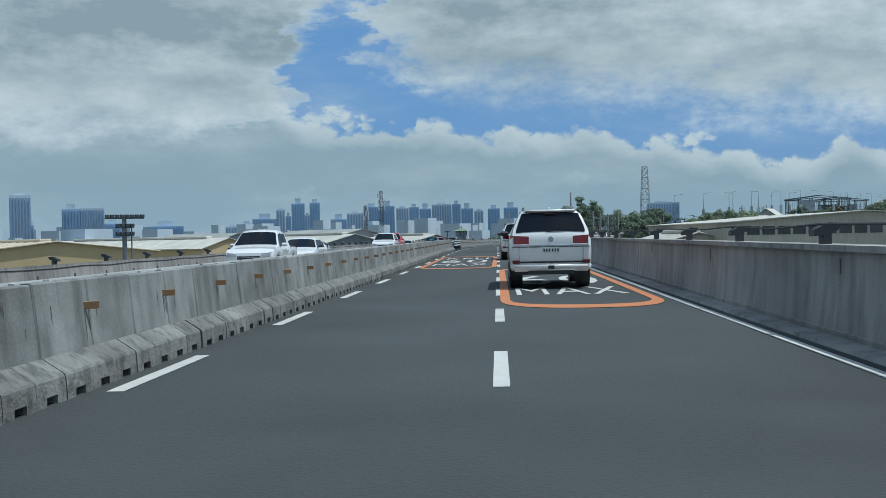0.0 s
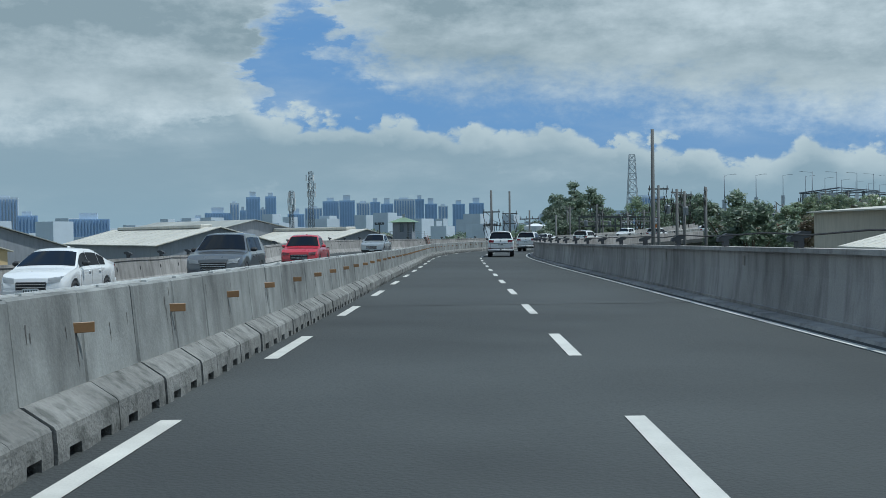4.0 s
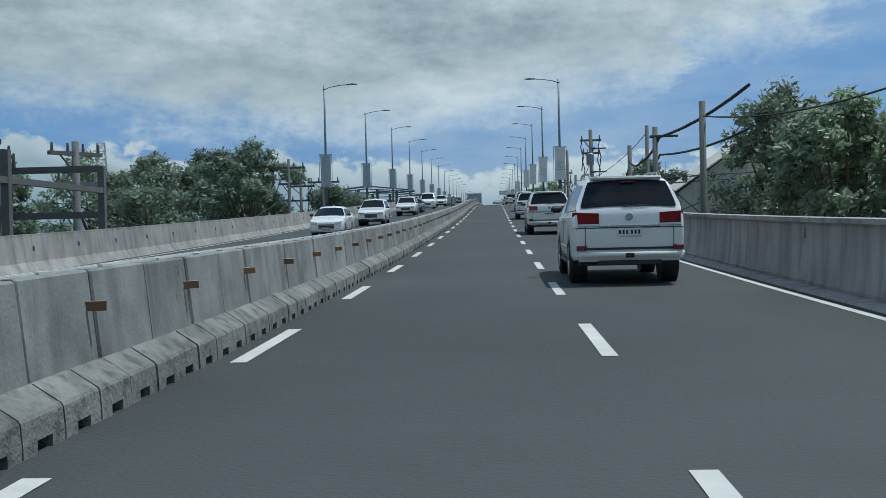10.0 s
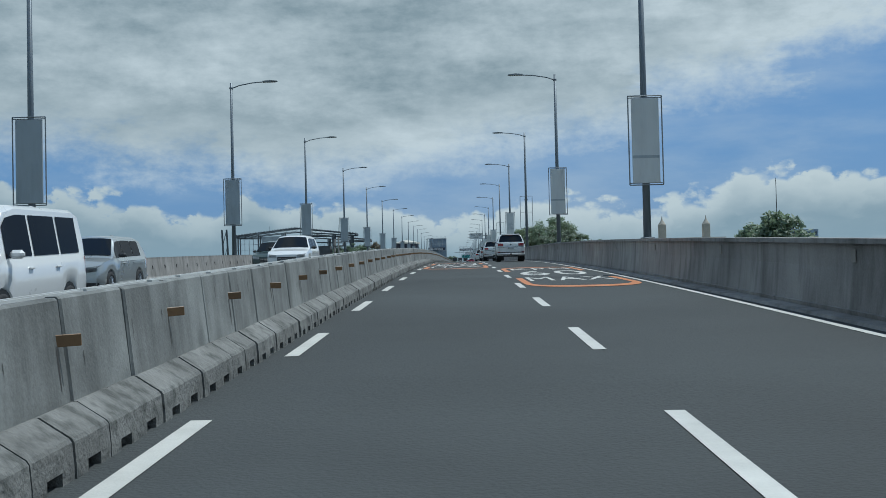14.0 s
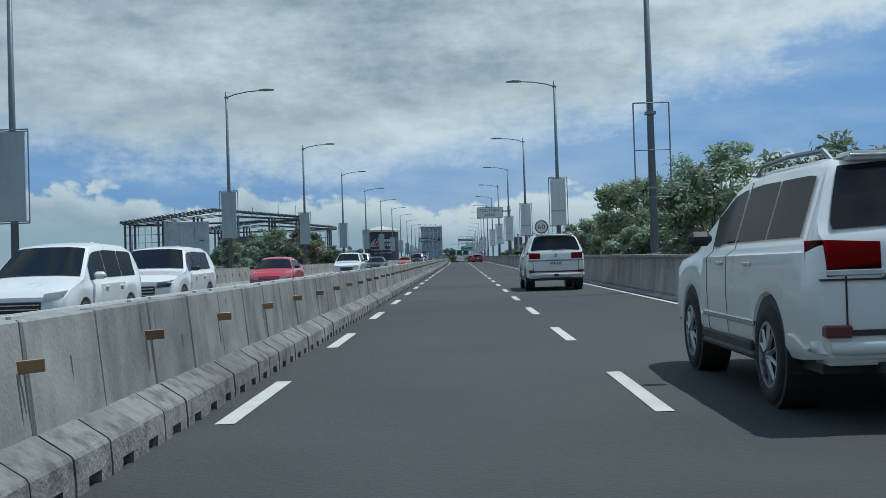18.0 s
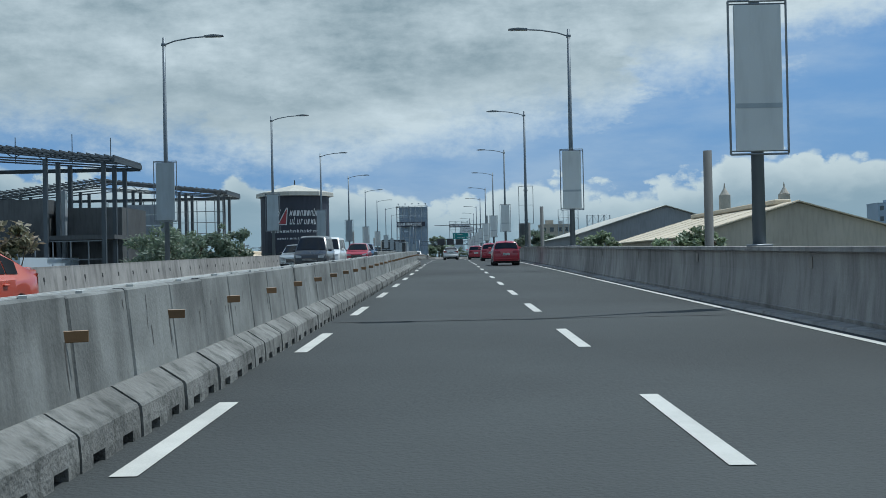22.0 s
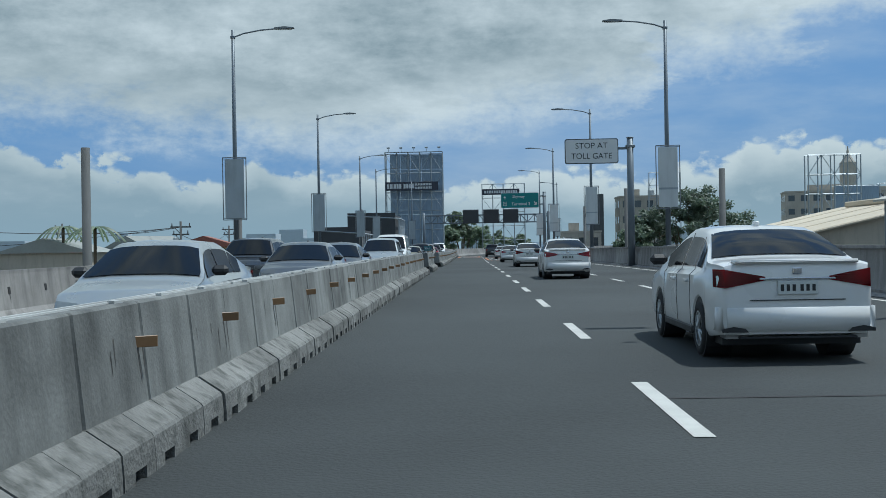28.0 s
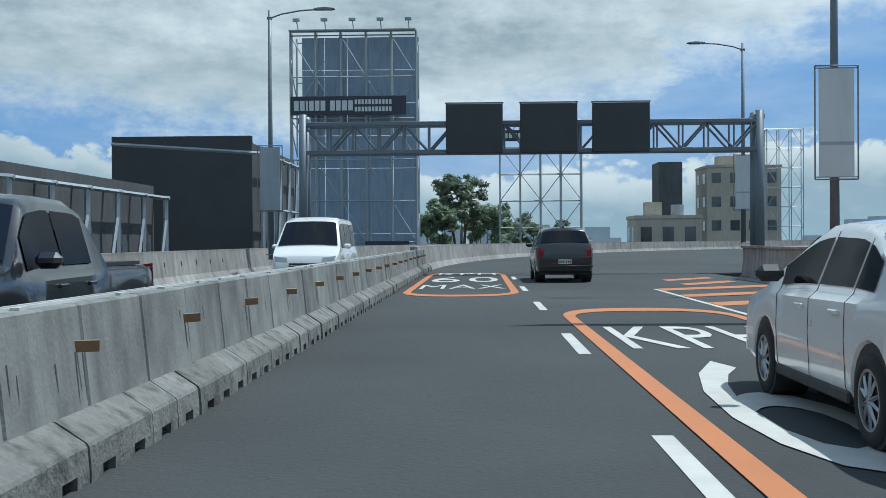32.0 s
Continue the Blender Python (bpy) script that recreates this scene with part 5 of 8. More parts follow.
    if model == "big_suv":
        for sd in (1, -1):
            part("reflector", bx(min(sd * 0.74, sd * 0.92), max(sd * 0.74, sd * 0.92), -L2 - 0.055, -L2 + 0.1, 0.615, 0.70, 0.012), LAMP_D, rb, "dark red bumper reflector")
        part("lower_valance", bx(-0.55, 0.55, -L2 - 0.02, -L2 + 0.1, 0.36, 0.44, 0.01), TRIM, rb)
    if model == "sedan":
        for sd in (1, -1):
            part("bumper_vent", prism(bmesh.new(), [(sd * 0.52, 0.335), (sd * 0.80, 0.335), (sd * 0.80, 0.37), (sd * 0.68, 0.395), (sd * 0.56, 0.375)], 0.03), TRIM, rb, "dark bumper vent", m=pose(0, -L2 - 0.040, 0))
        part("lower_valance", bx(-0.62, 0.62, -L2 - 0.015, -L2 + 0.1, 0.26, 0.285, 0.008), TRIM, rb)
    for e, z in ((-1, 0.93 if model == "big_suv" else 0.80 if model == "sedan" else bt - 0.25 if model == "hatch" else zb + 0.28), (1, M["sill"] + 0.12)):
        y0 = e * (L2 + (0.03 if e < 0 else 0.045))
        pl = part("number_plate", bx(-0.21, 0.21, min(y0, y0 - e * 0.03), max(y0, y0 - e * 0.03), z - 0.07, z + 0.07, 0.004), PLATE, car, "white number plate with dark bars")
        bars = bmesh.new()
        for k in range(6):
            xk = -0.165 + k * 0.062 + (0.02 if k > 2 else 0)
            box(bars, xk - 0.017, xk + 0.017, min(y0, y0 + e * 0.003), max(y0, y0 + e * 0.003), z - 0.035, z + 0.035)
        part("plate_marking", bars, TRIM, pl)["kind"] = "stuff"
    part("third_stop_lamp", bx(-0.13, 0.13, -L2 + 0.27 if model == "big_suv" else M["rear"][1] - 0.02, (-L2 + 0.33) if model == "big_suv" else M["rear"][1] + 0.02, max(p[1] for p in M["top"]) - 0.13, max(p[1] for p in M["top"]) - 0.10), LAMP_D, car)
    part("aerial", bx(-0.025, 0.025, M["rear"][1] + 0.25, M["rear"][1] + 0.42, max(p[1] for p in M["top"]) - 0.03, max(p[1] for p in M["top"]) + 0.05, 0.012), P_, car)
    if model in ("big_suv", "sedan") and facing > 0:
        ring = shell(M)
        for (a, b), (c, d) in zip(M["wins"], M["wins"][1:] + [(M["wins"][-1][1] + 0.06, 0)]):
            ys = (b + c) / 2
            if ys < M["ax"][0] + R * 1.15:
                continue
            r_ = ring(ys)
            for sd in (1, -1):
                bm = bmesh.new()
                path_tube(bm, [(sd * (x + 0.001), ys, z) for x, z in r_[:6]], 0.0035, 4)
                part("door_seam", bm, TRIM, car)
    if model == "big_suv":
        part("tailgate_seam", bx(-0.76, 0.76, -L2 - 0.022, -L2 + 0.02, 0.625, 0.665), TRIM, car, "dark gap under the tailgate")
        for sd in (1, -1):
            part("tailgate_edge", bx(min(sd * 0.755, sd * 0.765), max(sd * 0.755, sd * 0.765), -L2 - 0.010, -L2 + 0.02, 0.66, 1.03), TRIM, car)
        part("tailgate_trim", bx(-0.52, 0.52, -L2 - 0.022, -L2 + 0.02, 1.015, 1.055, 0.008), CHROME, car, "chrome tailgate strip")
        part("strip_underline", bx(-0.93, 0.93, -L2 - 0.014, -L2 + 0.06, 1.000, 1.014), TRIM, car)
        part("tow_cover", bx(-0.085, 0.085, -L2 - 0.062, -L2, 0.485, 0.575, 0.02), TRIM, rb)
        part("emblem", tube(bmesh.new(), (0, -L2 - 0.012, 1.19), (0, -L2 + 0.03, 1.19), 0.065, 0.065, 16), CHROME, car)
        part("rear_spoiler", rbx(-0.62, 0.62, -2.20, -1.86, 1.845, 1.905, 0.024), P_, car, smooth=True)
        for sd in (1, -1):
            bm = bmesh.new()
            path_tube(bm, [(sd * 0.60, -1.80, 1.87), (sd * 0.60, -1.62, 1.955), (sd * 0.60, -0.8, 1.985), (sd * 0.60, 0.0, 1.97), (sd * 0.60, 0.22, 1.88)], 0.022, 6)
            part("roof_rail", bm, GALV, car)
            part("running_board", bx(min(sd * 0.78, sd * 1.0), max(sd * 0.78, sd * 1.0), -0.95, 0.95, 0.33, 0.39, 0.02), TRIM, car)
            part("side_moulding", bx(min(sd * 0.97, sd * 0.992), max(sd * 0.97, sd * 0.992), -0.92, 0.92, 0.60, 0.65, 0.008), CHROME, car, "bright side strip")
        part("wiper", tb((-0.1, -2.42, 1.37), (0.35, -2.405, 1.40), 0.012, 0.008, 5), TRIM, car)
        part("sticker", quad_patch([(-0.60, -2.20, 1.66), (-0.45, -2.20, 1.66), (-0.45, -2.165, 1.74), (-0.60, -2.165, 1.74)]), SIGN_O, car, "orange sticker on the rear window")
        part("exhaust", tb((0.55, -2.35, 0.33), (0.55, -2.1, 0.36), 0.035, 0.035, 8), TRIM, car)
    if model == "sedan":
        part("boot_seam", bx(-0.50, 0.50, -L2 - 0.012, -L2 + 0.02, 0.665, 0.675), TRIM, car)
        part("boot_trim", bx(-0.40, 0.40, -L2 - 0.024, -L2 + 0.02, 0.885, 0.905, 0.005), CHROME, car)
        part("boot_lip", rbx(-0.66, 0.66, -L2 - 0.005, -L2 + 0.22, 1.055, 1.095, 0.018), P_, car, smooth=True)
        part("emblem", bx(-0.05, 0.05, -L2 - 0.016, -L2 + 0.02, 0.94, 1.01, 0.01), CHROME, car)
    if model == "pickup":
        part("bed", bx(-hw * 0.78, hw * 0.78, -2.52, -1.0, 1.12, 1.16), TRIM, car)
    car.matrix_world = m
    BUILT[key] = car
    return car


# going our way: the same cars repeated at stations that fit the camera's view
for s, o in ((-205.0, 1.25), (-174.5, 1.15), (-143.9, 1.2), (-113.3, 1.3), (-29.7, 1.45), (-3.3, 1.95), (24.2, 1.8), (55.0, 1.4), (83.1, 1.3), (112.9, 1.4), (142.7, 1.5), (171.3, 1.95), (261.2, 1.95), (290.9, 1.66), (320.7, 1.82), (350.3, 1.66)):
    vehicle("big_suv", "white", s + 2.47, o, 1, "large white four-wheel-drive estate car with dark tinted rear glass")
for s, o in ((575.6, -1.65), (654.5, -1.60), (683.0, -1.50), (710.8, -1.42), (739.9, -1.50), (767.9, -1.40)):
    vehicle("sedan", "white", s + 2.2, o, 1, "white four-door saloon car with red tail lamps")
for s, o in ((519.0, 1.75), (544.6, 1.75), (571.3, 1.08)):
    vehicle("hatch", "cherry", s + 1.9, o, 1, "small cherry red hatchback in the outer lane")
vehicle("suv", "black", 797.0 + 2.3, -2.0, 1, "black compact off-roader with shining rear glass")

# coming towards us: station, lane, model, colour, label
WORDS = {"white": "white", "silver": "silver", "black": "black", "grey": "dark grey", "red": "bright red", "orange": "orange red", "green": "dark green", "gold": "pale gold", "blue": "dark blue", "beige": "beige", "cherry": "cherry red"}
KINDS = {"suv": "off-roader with a dark windscreen", "pickup": "double-cab pickup truck with a dark windscreen", "sedan": "four-door saloon car with a dark windscreen", "van": "high-roofed van with a wide windscreen", "mpv": "minivan with a raked windscreen", "truck": "light box truck with a flat cab"}
NEAR_LANE = [(-190.5, "pickup", "white"), (-180.9, "sedan", "white"), (-142.3, "suv", "white"), (-136.4, "pickup", "red"), (-76.8, "suv", "grey"), (-58.0, "pickup", "red"),
             (-22.3, "pickup", "silver"), (38.5, "sedan", "white"), (71.0, "suv", "white"), (118.0, "sedan", "white"), (137.7, "suv", "white"), (166.7, "suv", "white"),
             (178.0, "sedan", "green"), (200.7, "van", "white"), (234.5, "suv", "white"), (319.0, "suv", "grey"), (332.4, "mpv", "white"), (339.6, "suv", "white"), (357.9, "sedan", "red"), (388.4, "suv", "white"),
             (414.0, "sedan", "black"), (466.2, "sedan", "orange"), (512.3, "van", "black"), (519.6, "van", "white"), (541.9, "suv", "cherry"), (549.1, "pickup", "blue"),
             (656.0, "sedan", "silver"), (669.2, "sedan", "grey"), (676.7, "sedan", "grey"), (694.0, "mpv", "silver"), (701.2, "van", "white"), (720.9, "sedan", "gold"), (735.6, "suv", "grey"), (747.4, "suv", "beige"),
             (761.2, "sedan", "red"), (769.0, "pickup", "black"), (790.6, "van", "white")]
FAR_LANE = [(-160.1, "sedan", "silver"), (-84.3, "sedan", "white"),
            (215.2, "suv", "silver"), (246.6, "suv", "green"), (431.6, "van", "silver"), (526.4, "suv", "silver"), (677.4, "suv", "black"), (729.1, "suv", "white")]
for lane, off in ((NEAR_LANE, -9.35), (FAR_LANE, -12.35)):
    for s, model, colour in lane:
        vehicle(model, colour, s + MODELS[model]["L"] / 2, off, -1, WORDS[colour] + " " + KINDS[model])

# ---- buildings beside the viaduct ----
ROOF_W = mat("pale_roof_sheet", (0.55, 0.53, 0.47), 0.6, 0.1, vary=0.15, scale=0.3, fine=6, bump=0.1, streak=0.2)
ROOF_B = mat("beige_roof_sheet", (0.58, 0.50, 0.38), 0.7, 0.0, vary=0.12, scale=0.3, fine=6, bump=0.1)
ROOF_G = mat("grey_roof_sheet", (0.30, 0.31, 0.29), 0.7, 0.0, vary=0.2, scale=0.4, fine=6, bump=0.1)
ROOF_GR = mat("green_roof", (0.17, 0.25, 0.17), 0.7, vary=0.15, scale=2, bump=0.1)
ROOF_RED = mat("rust_roof", (0.30, 0.12, 0.09), 0.85, vary=0.3, scale=1, bump=0.1)
WALL_Y = mat("yellow_siding", (0.52, 0.40, 0.23), 0.75, vary=0.12, scale=0.5, bump=0.1)
WALL_B = mat("beige_render", (0.46, 0.42, 0.36), 0.85, vary=0.15, scale=0.4, bump=0.1, streak=0.2)
WALL_G = mat("grey_render", (0.24, 0.26, 0.29), 0.85, vary=0.15, scale=0.5, bump=0.1, streak=0.2)
WALL_C = mat("corrugated_sheet", (0.40, 0.41, 0.39), 0.7, 0.1, vary=0.15, scale=0.5, bump=0.1, streak=0.3)
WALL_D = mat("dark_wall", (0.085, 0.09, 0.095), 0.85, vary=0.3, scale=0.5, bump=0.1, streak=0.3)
STEEL_D = mat("dark_steel", (0.07, 0.085, 0.10), 0.6, 0.3, vary=0.15, scale=1, bump=0.05)
STEEL_L = mat("pale_lattice_steel", (0.36, 0.40, 0.43), 0.5, 0.4, vary=0.15, scale=1, bump=0.05)
NAVY = mat("navy_sheet", (0.042, 0.048, 0.072), 0.55, vary=0.2, scale=0.4, bump=0.05, streak=0.3)
BOARD_B = mat("blue_grey_board", (0.28, 0.36, 0.46), 0.6, vary=0.12, scale=0.3, bump=0.05, streak=0.25)
WINDOW = glass_mat("window_glass", (0.03, 0.045, 0.06))
PALE = mat("pale_letter_paint", (0.66, 0.68, 0.70), 0.6, vary=0.06, bump=0.02)


def hall(name, x, y, rz, w, l, eave, rise, wall, roof, label, ribs=0, louvres=0, curved=False):
    """A gabled shed; its gable faces -y, it is w wide, l long, and stands on the ground."""
    h = thing(name, x, y, GZ, rz, label, "warehouse")
    H = eave - GZ
    hw = w / 2
    bm = bmesh.new()
    prism(bm, [(-hw, 0), (hw, 0), (hw, H), (0, H + rise * 0.99), (-hw, H)] if not curved else [(-hw, 0), (hw, 0), (hw, H)] + [(hw * math.cos(a), H + rise * math.sin(a)) for a in [math.pi * i / 10 for i in range(1, 10)]] + [(-hw, H)], l)
    part("wall", bm, wall, h)
    n = 1 if not curved else 10
    prof = [(-hw - 0.5, H - 0.15), (0, H + rise), (hw + 0.5, H - 0.15)] if not curved else [((hw + 0.3) * math.cos(math.pi - math.pi * i / 10), H + (rise + 0.12) * math.sin(math.pi * i / 10)) for i in range(11)]
    for (xa, za), (xb, zb) in zip(prof, prof[1:]):
        bm = bmesh.new()
        prism(bm, [(xa, za), (xb, zb), (xb, zb + 0.12), (xa, za + 0.12)], l + 1.0)
        part("roof_slope", bm, roof, h, m=pose(0, -0.5, 0.03))
    if ribs:
        k = int(l / ribs)
        for i in range(k + 1):
            for sgn in (-1, 1):
                a, b = Vector((0, i * ribs, H + rise + 0.17)), Vector((sgn * (hw + 0.45), i * ribs, H + 0.02))
                part("roof_seam", tb(a, b, 0.05, 0.05, 4), roof, h)
        part("ridge_vent", bx(-0.9, 0.9, l * 0.1, l * 0.9, H + rise, H + rise + 0.55, 0.1), roof, h)
    for i in range(louvres):
        part("louvre", bx(-hw + 0.8 + i * 2.2, -hw + 2.6 + i * 2.2, -0.05, 0.05, H - 1.9, H - 0.7), WALL_D, h, "dark louvred vent")
    return h


# left, at the start: a row of storage sheds
hall("storage_shed", -57.4, -18.8, 86, 16, 60, -1.4, 2.2, WALL_Y, ROOF_W, "yellow-sided storage shed with a pale ribbed roof", ribs=6)
hall("storage_shed", -52, 22, 60, 18, 60, -1.2, 2.4, WALL_G, ROOF_W, "grey gabled storage shed with a pale roof", ribs=6)
hall("storage_shed", -44, 48, 60, 17, 55, -1.6, 2.3, WALL_G, ROOF_W, "smaller grey gabled shed with a pale roof", ribs=6)
hall("storage_shed", -22, -95, 62, 30, 80, -1.0, 1.6, WALL_Y, ROOF_B, "long low storage shed with a beige roof", ribs=7)
hall("storage_shed", -78, 62, 70, 44, 40, -1.8, 4.6, WALL_G, ROOF_G, "wide shed with a low grey hipped roof")
hall("storage_shed", -66, -6, 80, 24, 26, -1.5, 3.4, WALL_G, ROOF_G, "shed with a moss-grey sheet roof")
# right, at the start: a large warehouse, with a low roof before it
hall("warehouse", 81.5, -39.2, 31.7, 40, 56, 1.6, 1.2, WALL_B, ROOF_W, "large beige warehouse with a row of louvres under its roof", ribs=0, louvres=10)
hall("warehouse", 59.0, -45.0, 31.7, 9, 26, -1.0, 1.1, WALL_B, ROOF_W, "low lean-to warehouse with a ribbed metal roof", ribs=1.5)
# right, along the straight
hall("hangar", 35, 640, 0, 30, 70, 12.4, 4.6, WALL_G, ROOF_W, "tall grey hangar with a low gabled roof", ribs=0)
hall("warehouse", 33, 562, 0, 22, 50, 10.4, 3.2, WALL_B, ROOF_B, "beige-roofed warehouse close to the viaduct", ribs=8)
hall("warehouse", 33, 726, 0, 30, 30, 10.0, 3.2, WALL_B, ROOF_B, "broad beige-roofed warehouse behind the parapet", ribs=8)
hall("warehouse", 27, 218, 0, 16, 24, 2.2, 2.6, WALL_G, ROOF_G, "grey gabled shed beside the viaduct", ribs=4)
hall("warehouse", 22, 104, -20, 14, 14, 1.5, 2.4, WALL_B, ROOF_W, "pale-roofed shed behind the trees", ribs=4)
wh = hall("warehouse", 18.6, 146, 0, 12, 8, 2.6, 4.3, WALL_C, ROOF_W, "tall pale corrugated warehouse beside the switchyard", ribs=0)
for i in range(30):
    xk = -5.8 + i * 0.4
    zk = 12.1 + 4.3 * (1 - abs(xk) / 6.0)
    part("rib", bx(xk - 0.04, xk + 0.04, -0.05, 0.02, 7.0, zk - 0.1), WALL_C, wh)
part("vent_panel", bx(-1.0, 1.0, -0.08, 0.02, 12.4, 14.6), WALL_B, wh)
# left, past the round tower
hall("warehouse", -36, 610, 0, 34, 60, 7.0, 3.2, WALL_B, ROOF_B, "warehouse with a wide beige roof beside the viaduct", ribs=8)
arch = thing("hangar_door", 35, 639.8, GZ, 0, "near-black arched plate for the shaded opening in the hangar front", "door", kind="structure")
# near-black plate on the closed wall: the opening's inner shade is painted
part("opening", prism(bmesh.new(), [(-3, 20.2)] + [(3 * math.cos(math.pi - math.pi * i / 8), 20.4 + 2.4 * math.sin(math.pi * i / 8)) for i in range(9)] + [(3, 20.2)], 0.15), DARK, arch)

# guard tower with a green roof and a railed landing
gt = thing("guard_tower", -16.0, 13.8, GZ, 20, "grey guard tower with a green pyramid roof and railing", "tower")
gt.scale = (0.76, 0.76, 0.76)
Ht = (1.45 - GZ) / 0.76
part("wall", bx(-1.55, 1.55, -1.55, 1.55, 0, Ht, 0.03), WALL_G, gt)
bm = bmesh.new()
base = [bm.verts.new(p) for p in ((-2.2, -2.2, Ht), (2.2, -2.2, Ht), (2.2, 2.2, Ht), (-2.2, 2.2, Ht))]
apex = bm.verts.new((0, 0, Ht + 0.85))
bm.faces.new(base)
for i in range(4):
    bm.faces.new((base[i], base[(i + 1) % 4], apex))
part("roof", bm, ROOF_GR, gt)
part("vent", bx(-0.2, 0.2, -0.2, 0.2, Ht + 0.6, Ht + 1.35, 0.03), STEEL_L, gt)
part("window", bx(-0.35, 0.2, -1.60, -1.54, Ht - 1.5, Ht - 0.2), WINDOW, gt)
part("window", bx(1.54, 1.60, -0.4, 0.3, Ht - 1.5, Ht - 0.2), WINDOW, gt)
part("downpipe", tb((0.95, -1.6, Ht - 3), (0.95, -1.6, Ht), 0.06, 0.06, 6), WALL_D, gt)
part("landing", bx(1.55, 3.6, -1.5, 1.5, Ht - 2.75, Ht - 2.6), STEEL_L, gt)
for z in (Ht - 2.2, Ht - 1.85, Ht - 1.45):
    part("rail", tb((0.9, -1.65, z), (3.6, -1.5, z), 0.03, 0.03, 5), STEEL_L, gt)
    part("rail", tb((3.6, -1.5, z), (3.6, 1.5, z), 0.03, 0.03, 5), STEEL_L, gt)
    part("rail", tb((-1.9, -1.65, z), (-1.5, -1.65, z), 0.03, 0.03, 5), STEEL_L, gt)
for x in (1.6, 2.6, 3.6, -1.9):
    part("rail_post", tb((x, -1.55, Ht - 2.7), (x, -1.55, Ht - 1.4), 0.03, 0.03, 5), STEEL_L, gt)
lad = thing("ladder", *at(15.4, LEFT_OUT + 0.15)[:], math.degrees(heading(15)), "rusty steel ladder leaning over the far parapet", "ladder")
for y in (0.0, 0.55):
    part("stile", tb((0.45, y, 0.0), (-0.1, y, 1.55), 0.035, 0.035, 6), ROOF_RED, lad)
for k in range(5):
    part("rung", bx(0.35 - 0.1 * k, 0.5 - 0.1 * k, 0.0, 0.55, 0.2 + 0.27 * k, 0.24 + 0.27 * k), ROOF_RED, lad)

# round tower clad in navy sheet with pale shapes for its emblem and words
rt = thing("round_tower", -21.3, 591.5, GZ, 0, "round tower wrapped in navy sheet with pale emblem and bars", "tower")
Rt, Zt = 4.3, 16.85 - GZ
part("drum", tb((0, 0, 0), (0, 0, Zt), Rt, Rt, 40), NAVY, rt, smooth=False)
part("eave", tb((0, 0, Zt), (0, 0, Zt + 0.5), Rt + 0.62, Rt + 0.58, 8), ROOF_W, rt)
part("roof", tb((0, 0, Zt + 0.5), (0, 0, Zt + 1.6), Rt + 0.58, 0.15, 8), ROOF_W, rt)
part("finial", tb((0, 0, Zt + 1.4), (0, 0, Zt + 2.2), 0.12, 0.06, 8), STEEL_D, rt)
part("lower_ring", tb((0, 0, Zt - 7.2), (0, 0, Zt - 7.0), Rt + 0.06, Rt + 0.06, 40), STEEL_D, rt)


def on_drum(u, z):
    """A point on the drum's front; u runs along the arc in metres."""
    a = -math.pi / 2 + 0.15 + u / Rt
    return ((Rt + 0.03) * math.cos(a), (Rt + 0.03) * math.sin(a), z)


def drum_patch(name, corners, material, label=""):
    bm = bmesh.new()
    (u0, za), (u1, zb), (u2, zc), (u3, zd) = corners
    rows = []
    for i in range(7):
        f = i / 6
        rows.append((bm.verts.new(on_drum(u0 + (u1 - u0) * f, za + (zb - za) * f)), bm.verts.new(on_drum(u3 + (u2 - u3) * f, zd + (zc - zd) * f))))
    for (a, b), (c, d) in zip(rows, rows[1:]):
        bm.faces.new((a, c, d, b))
    return part(name, bm, material, rt, label)


zq = Zt - 1.55


def glyphs(n, u0, u1, z0, h, seed, slant=0.18):
    """Unreadable words: upright strokes with one or two cross strokes each."""
    r = random.Random(seed)
    step = (u1 - u0) / n
    for i in range(n):
        u, hh = u0 + i * step, h * r.choice((0.72, 0.72, 1.0))
        w = step * 0.20
        def stroke(ua, ub, za, zb):
            drum_patch("letter_bar", ((ua + slant * (za - z0), za), (ub + slant * (za - z0), za), (ub + slant * (zb - z0), zb), (ua + slant * (zb - z0), zb)), PALE)
        stroke(u, u + w, z0, z0 + hh)
        if r.random() < 0.75:
            stroke(u + step * 0.52, u + step * 0.52 + w, z0, z0 + h * 0.70)
        stroke(u + w, u + step * 0.55, z0 + h * (0.0 if r.random() < 0.5 else 0.56), z0 + h * (0.15 if r.random() < 0.5 else 0.71))


glyphs(10, -0.75, 3.55, zq - 0.95, 0.92, 1)
glyphs(8, -0.75, 2.75, zq - 2.0, 0.92, 2)
glyphs(16, -3.3, 3.5, zq - 3.0, 0.40, 3)
glyphs(14, -2.4, 2.2, zq - 3.85, 0.30, 4)
for i in range(7):
    drum_patch("emblem_ray", ((-3.35 + i * 0.14, zq - 1.95 + i * 0.03), (-3.27 + i * 0.14, zq - 1.95 + i * 0.03), (-3.12 + i * 0.22, zq - 1.1 + i * 0.16), (-3.2 + i * 0.22, zq - 1.1 + i * 0.16)), PALE)
drum_patch("emblem_sail", ((-2.1, zq - 1.9), (-1.15, zq - 1.9), (-0.95, zq - 0.05), (-1.05, zq - 0.05)), SIGN_R)
drum_patch("emblem_edge", ((-2.3, zq - 1.95), (-2.15, zq - 1.95), (-0.98, zq + 0.05), (-1.12, zq + 0.05)), PALE)
drum_patch("emblem_edge", ((-1.2, zq - 1.95), (-1.08, zq - 1.95), (-0.90, zq + 0.05), (-1.0, zq + 0.05)), PALE)
drum_patch("emblem_edge", ((-3.4, zq - 2.05), (-1.05, zq - 2.05), (-1.05, zq - 1.95), (-3.4, zq - 1.95)), PALE)

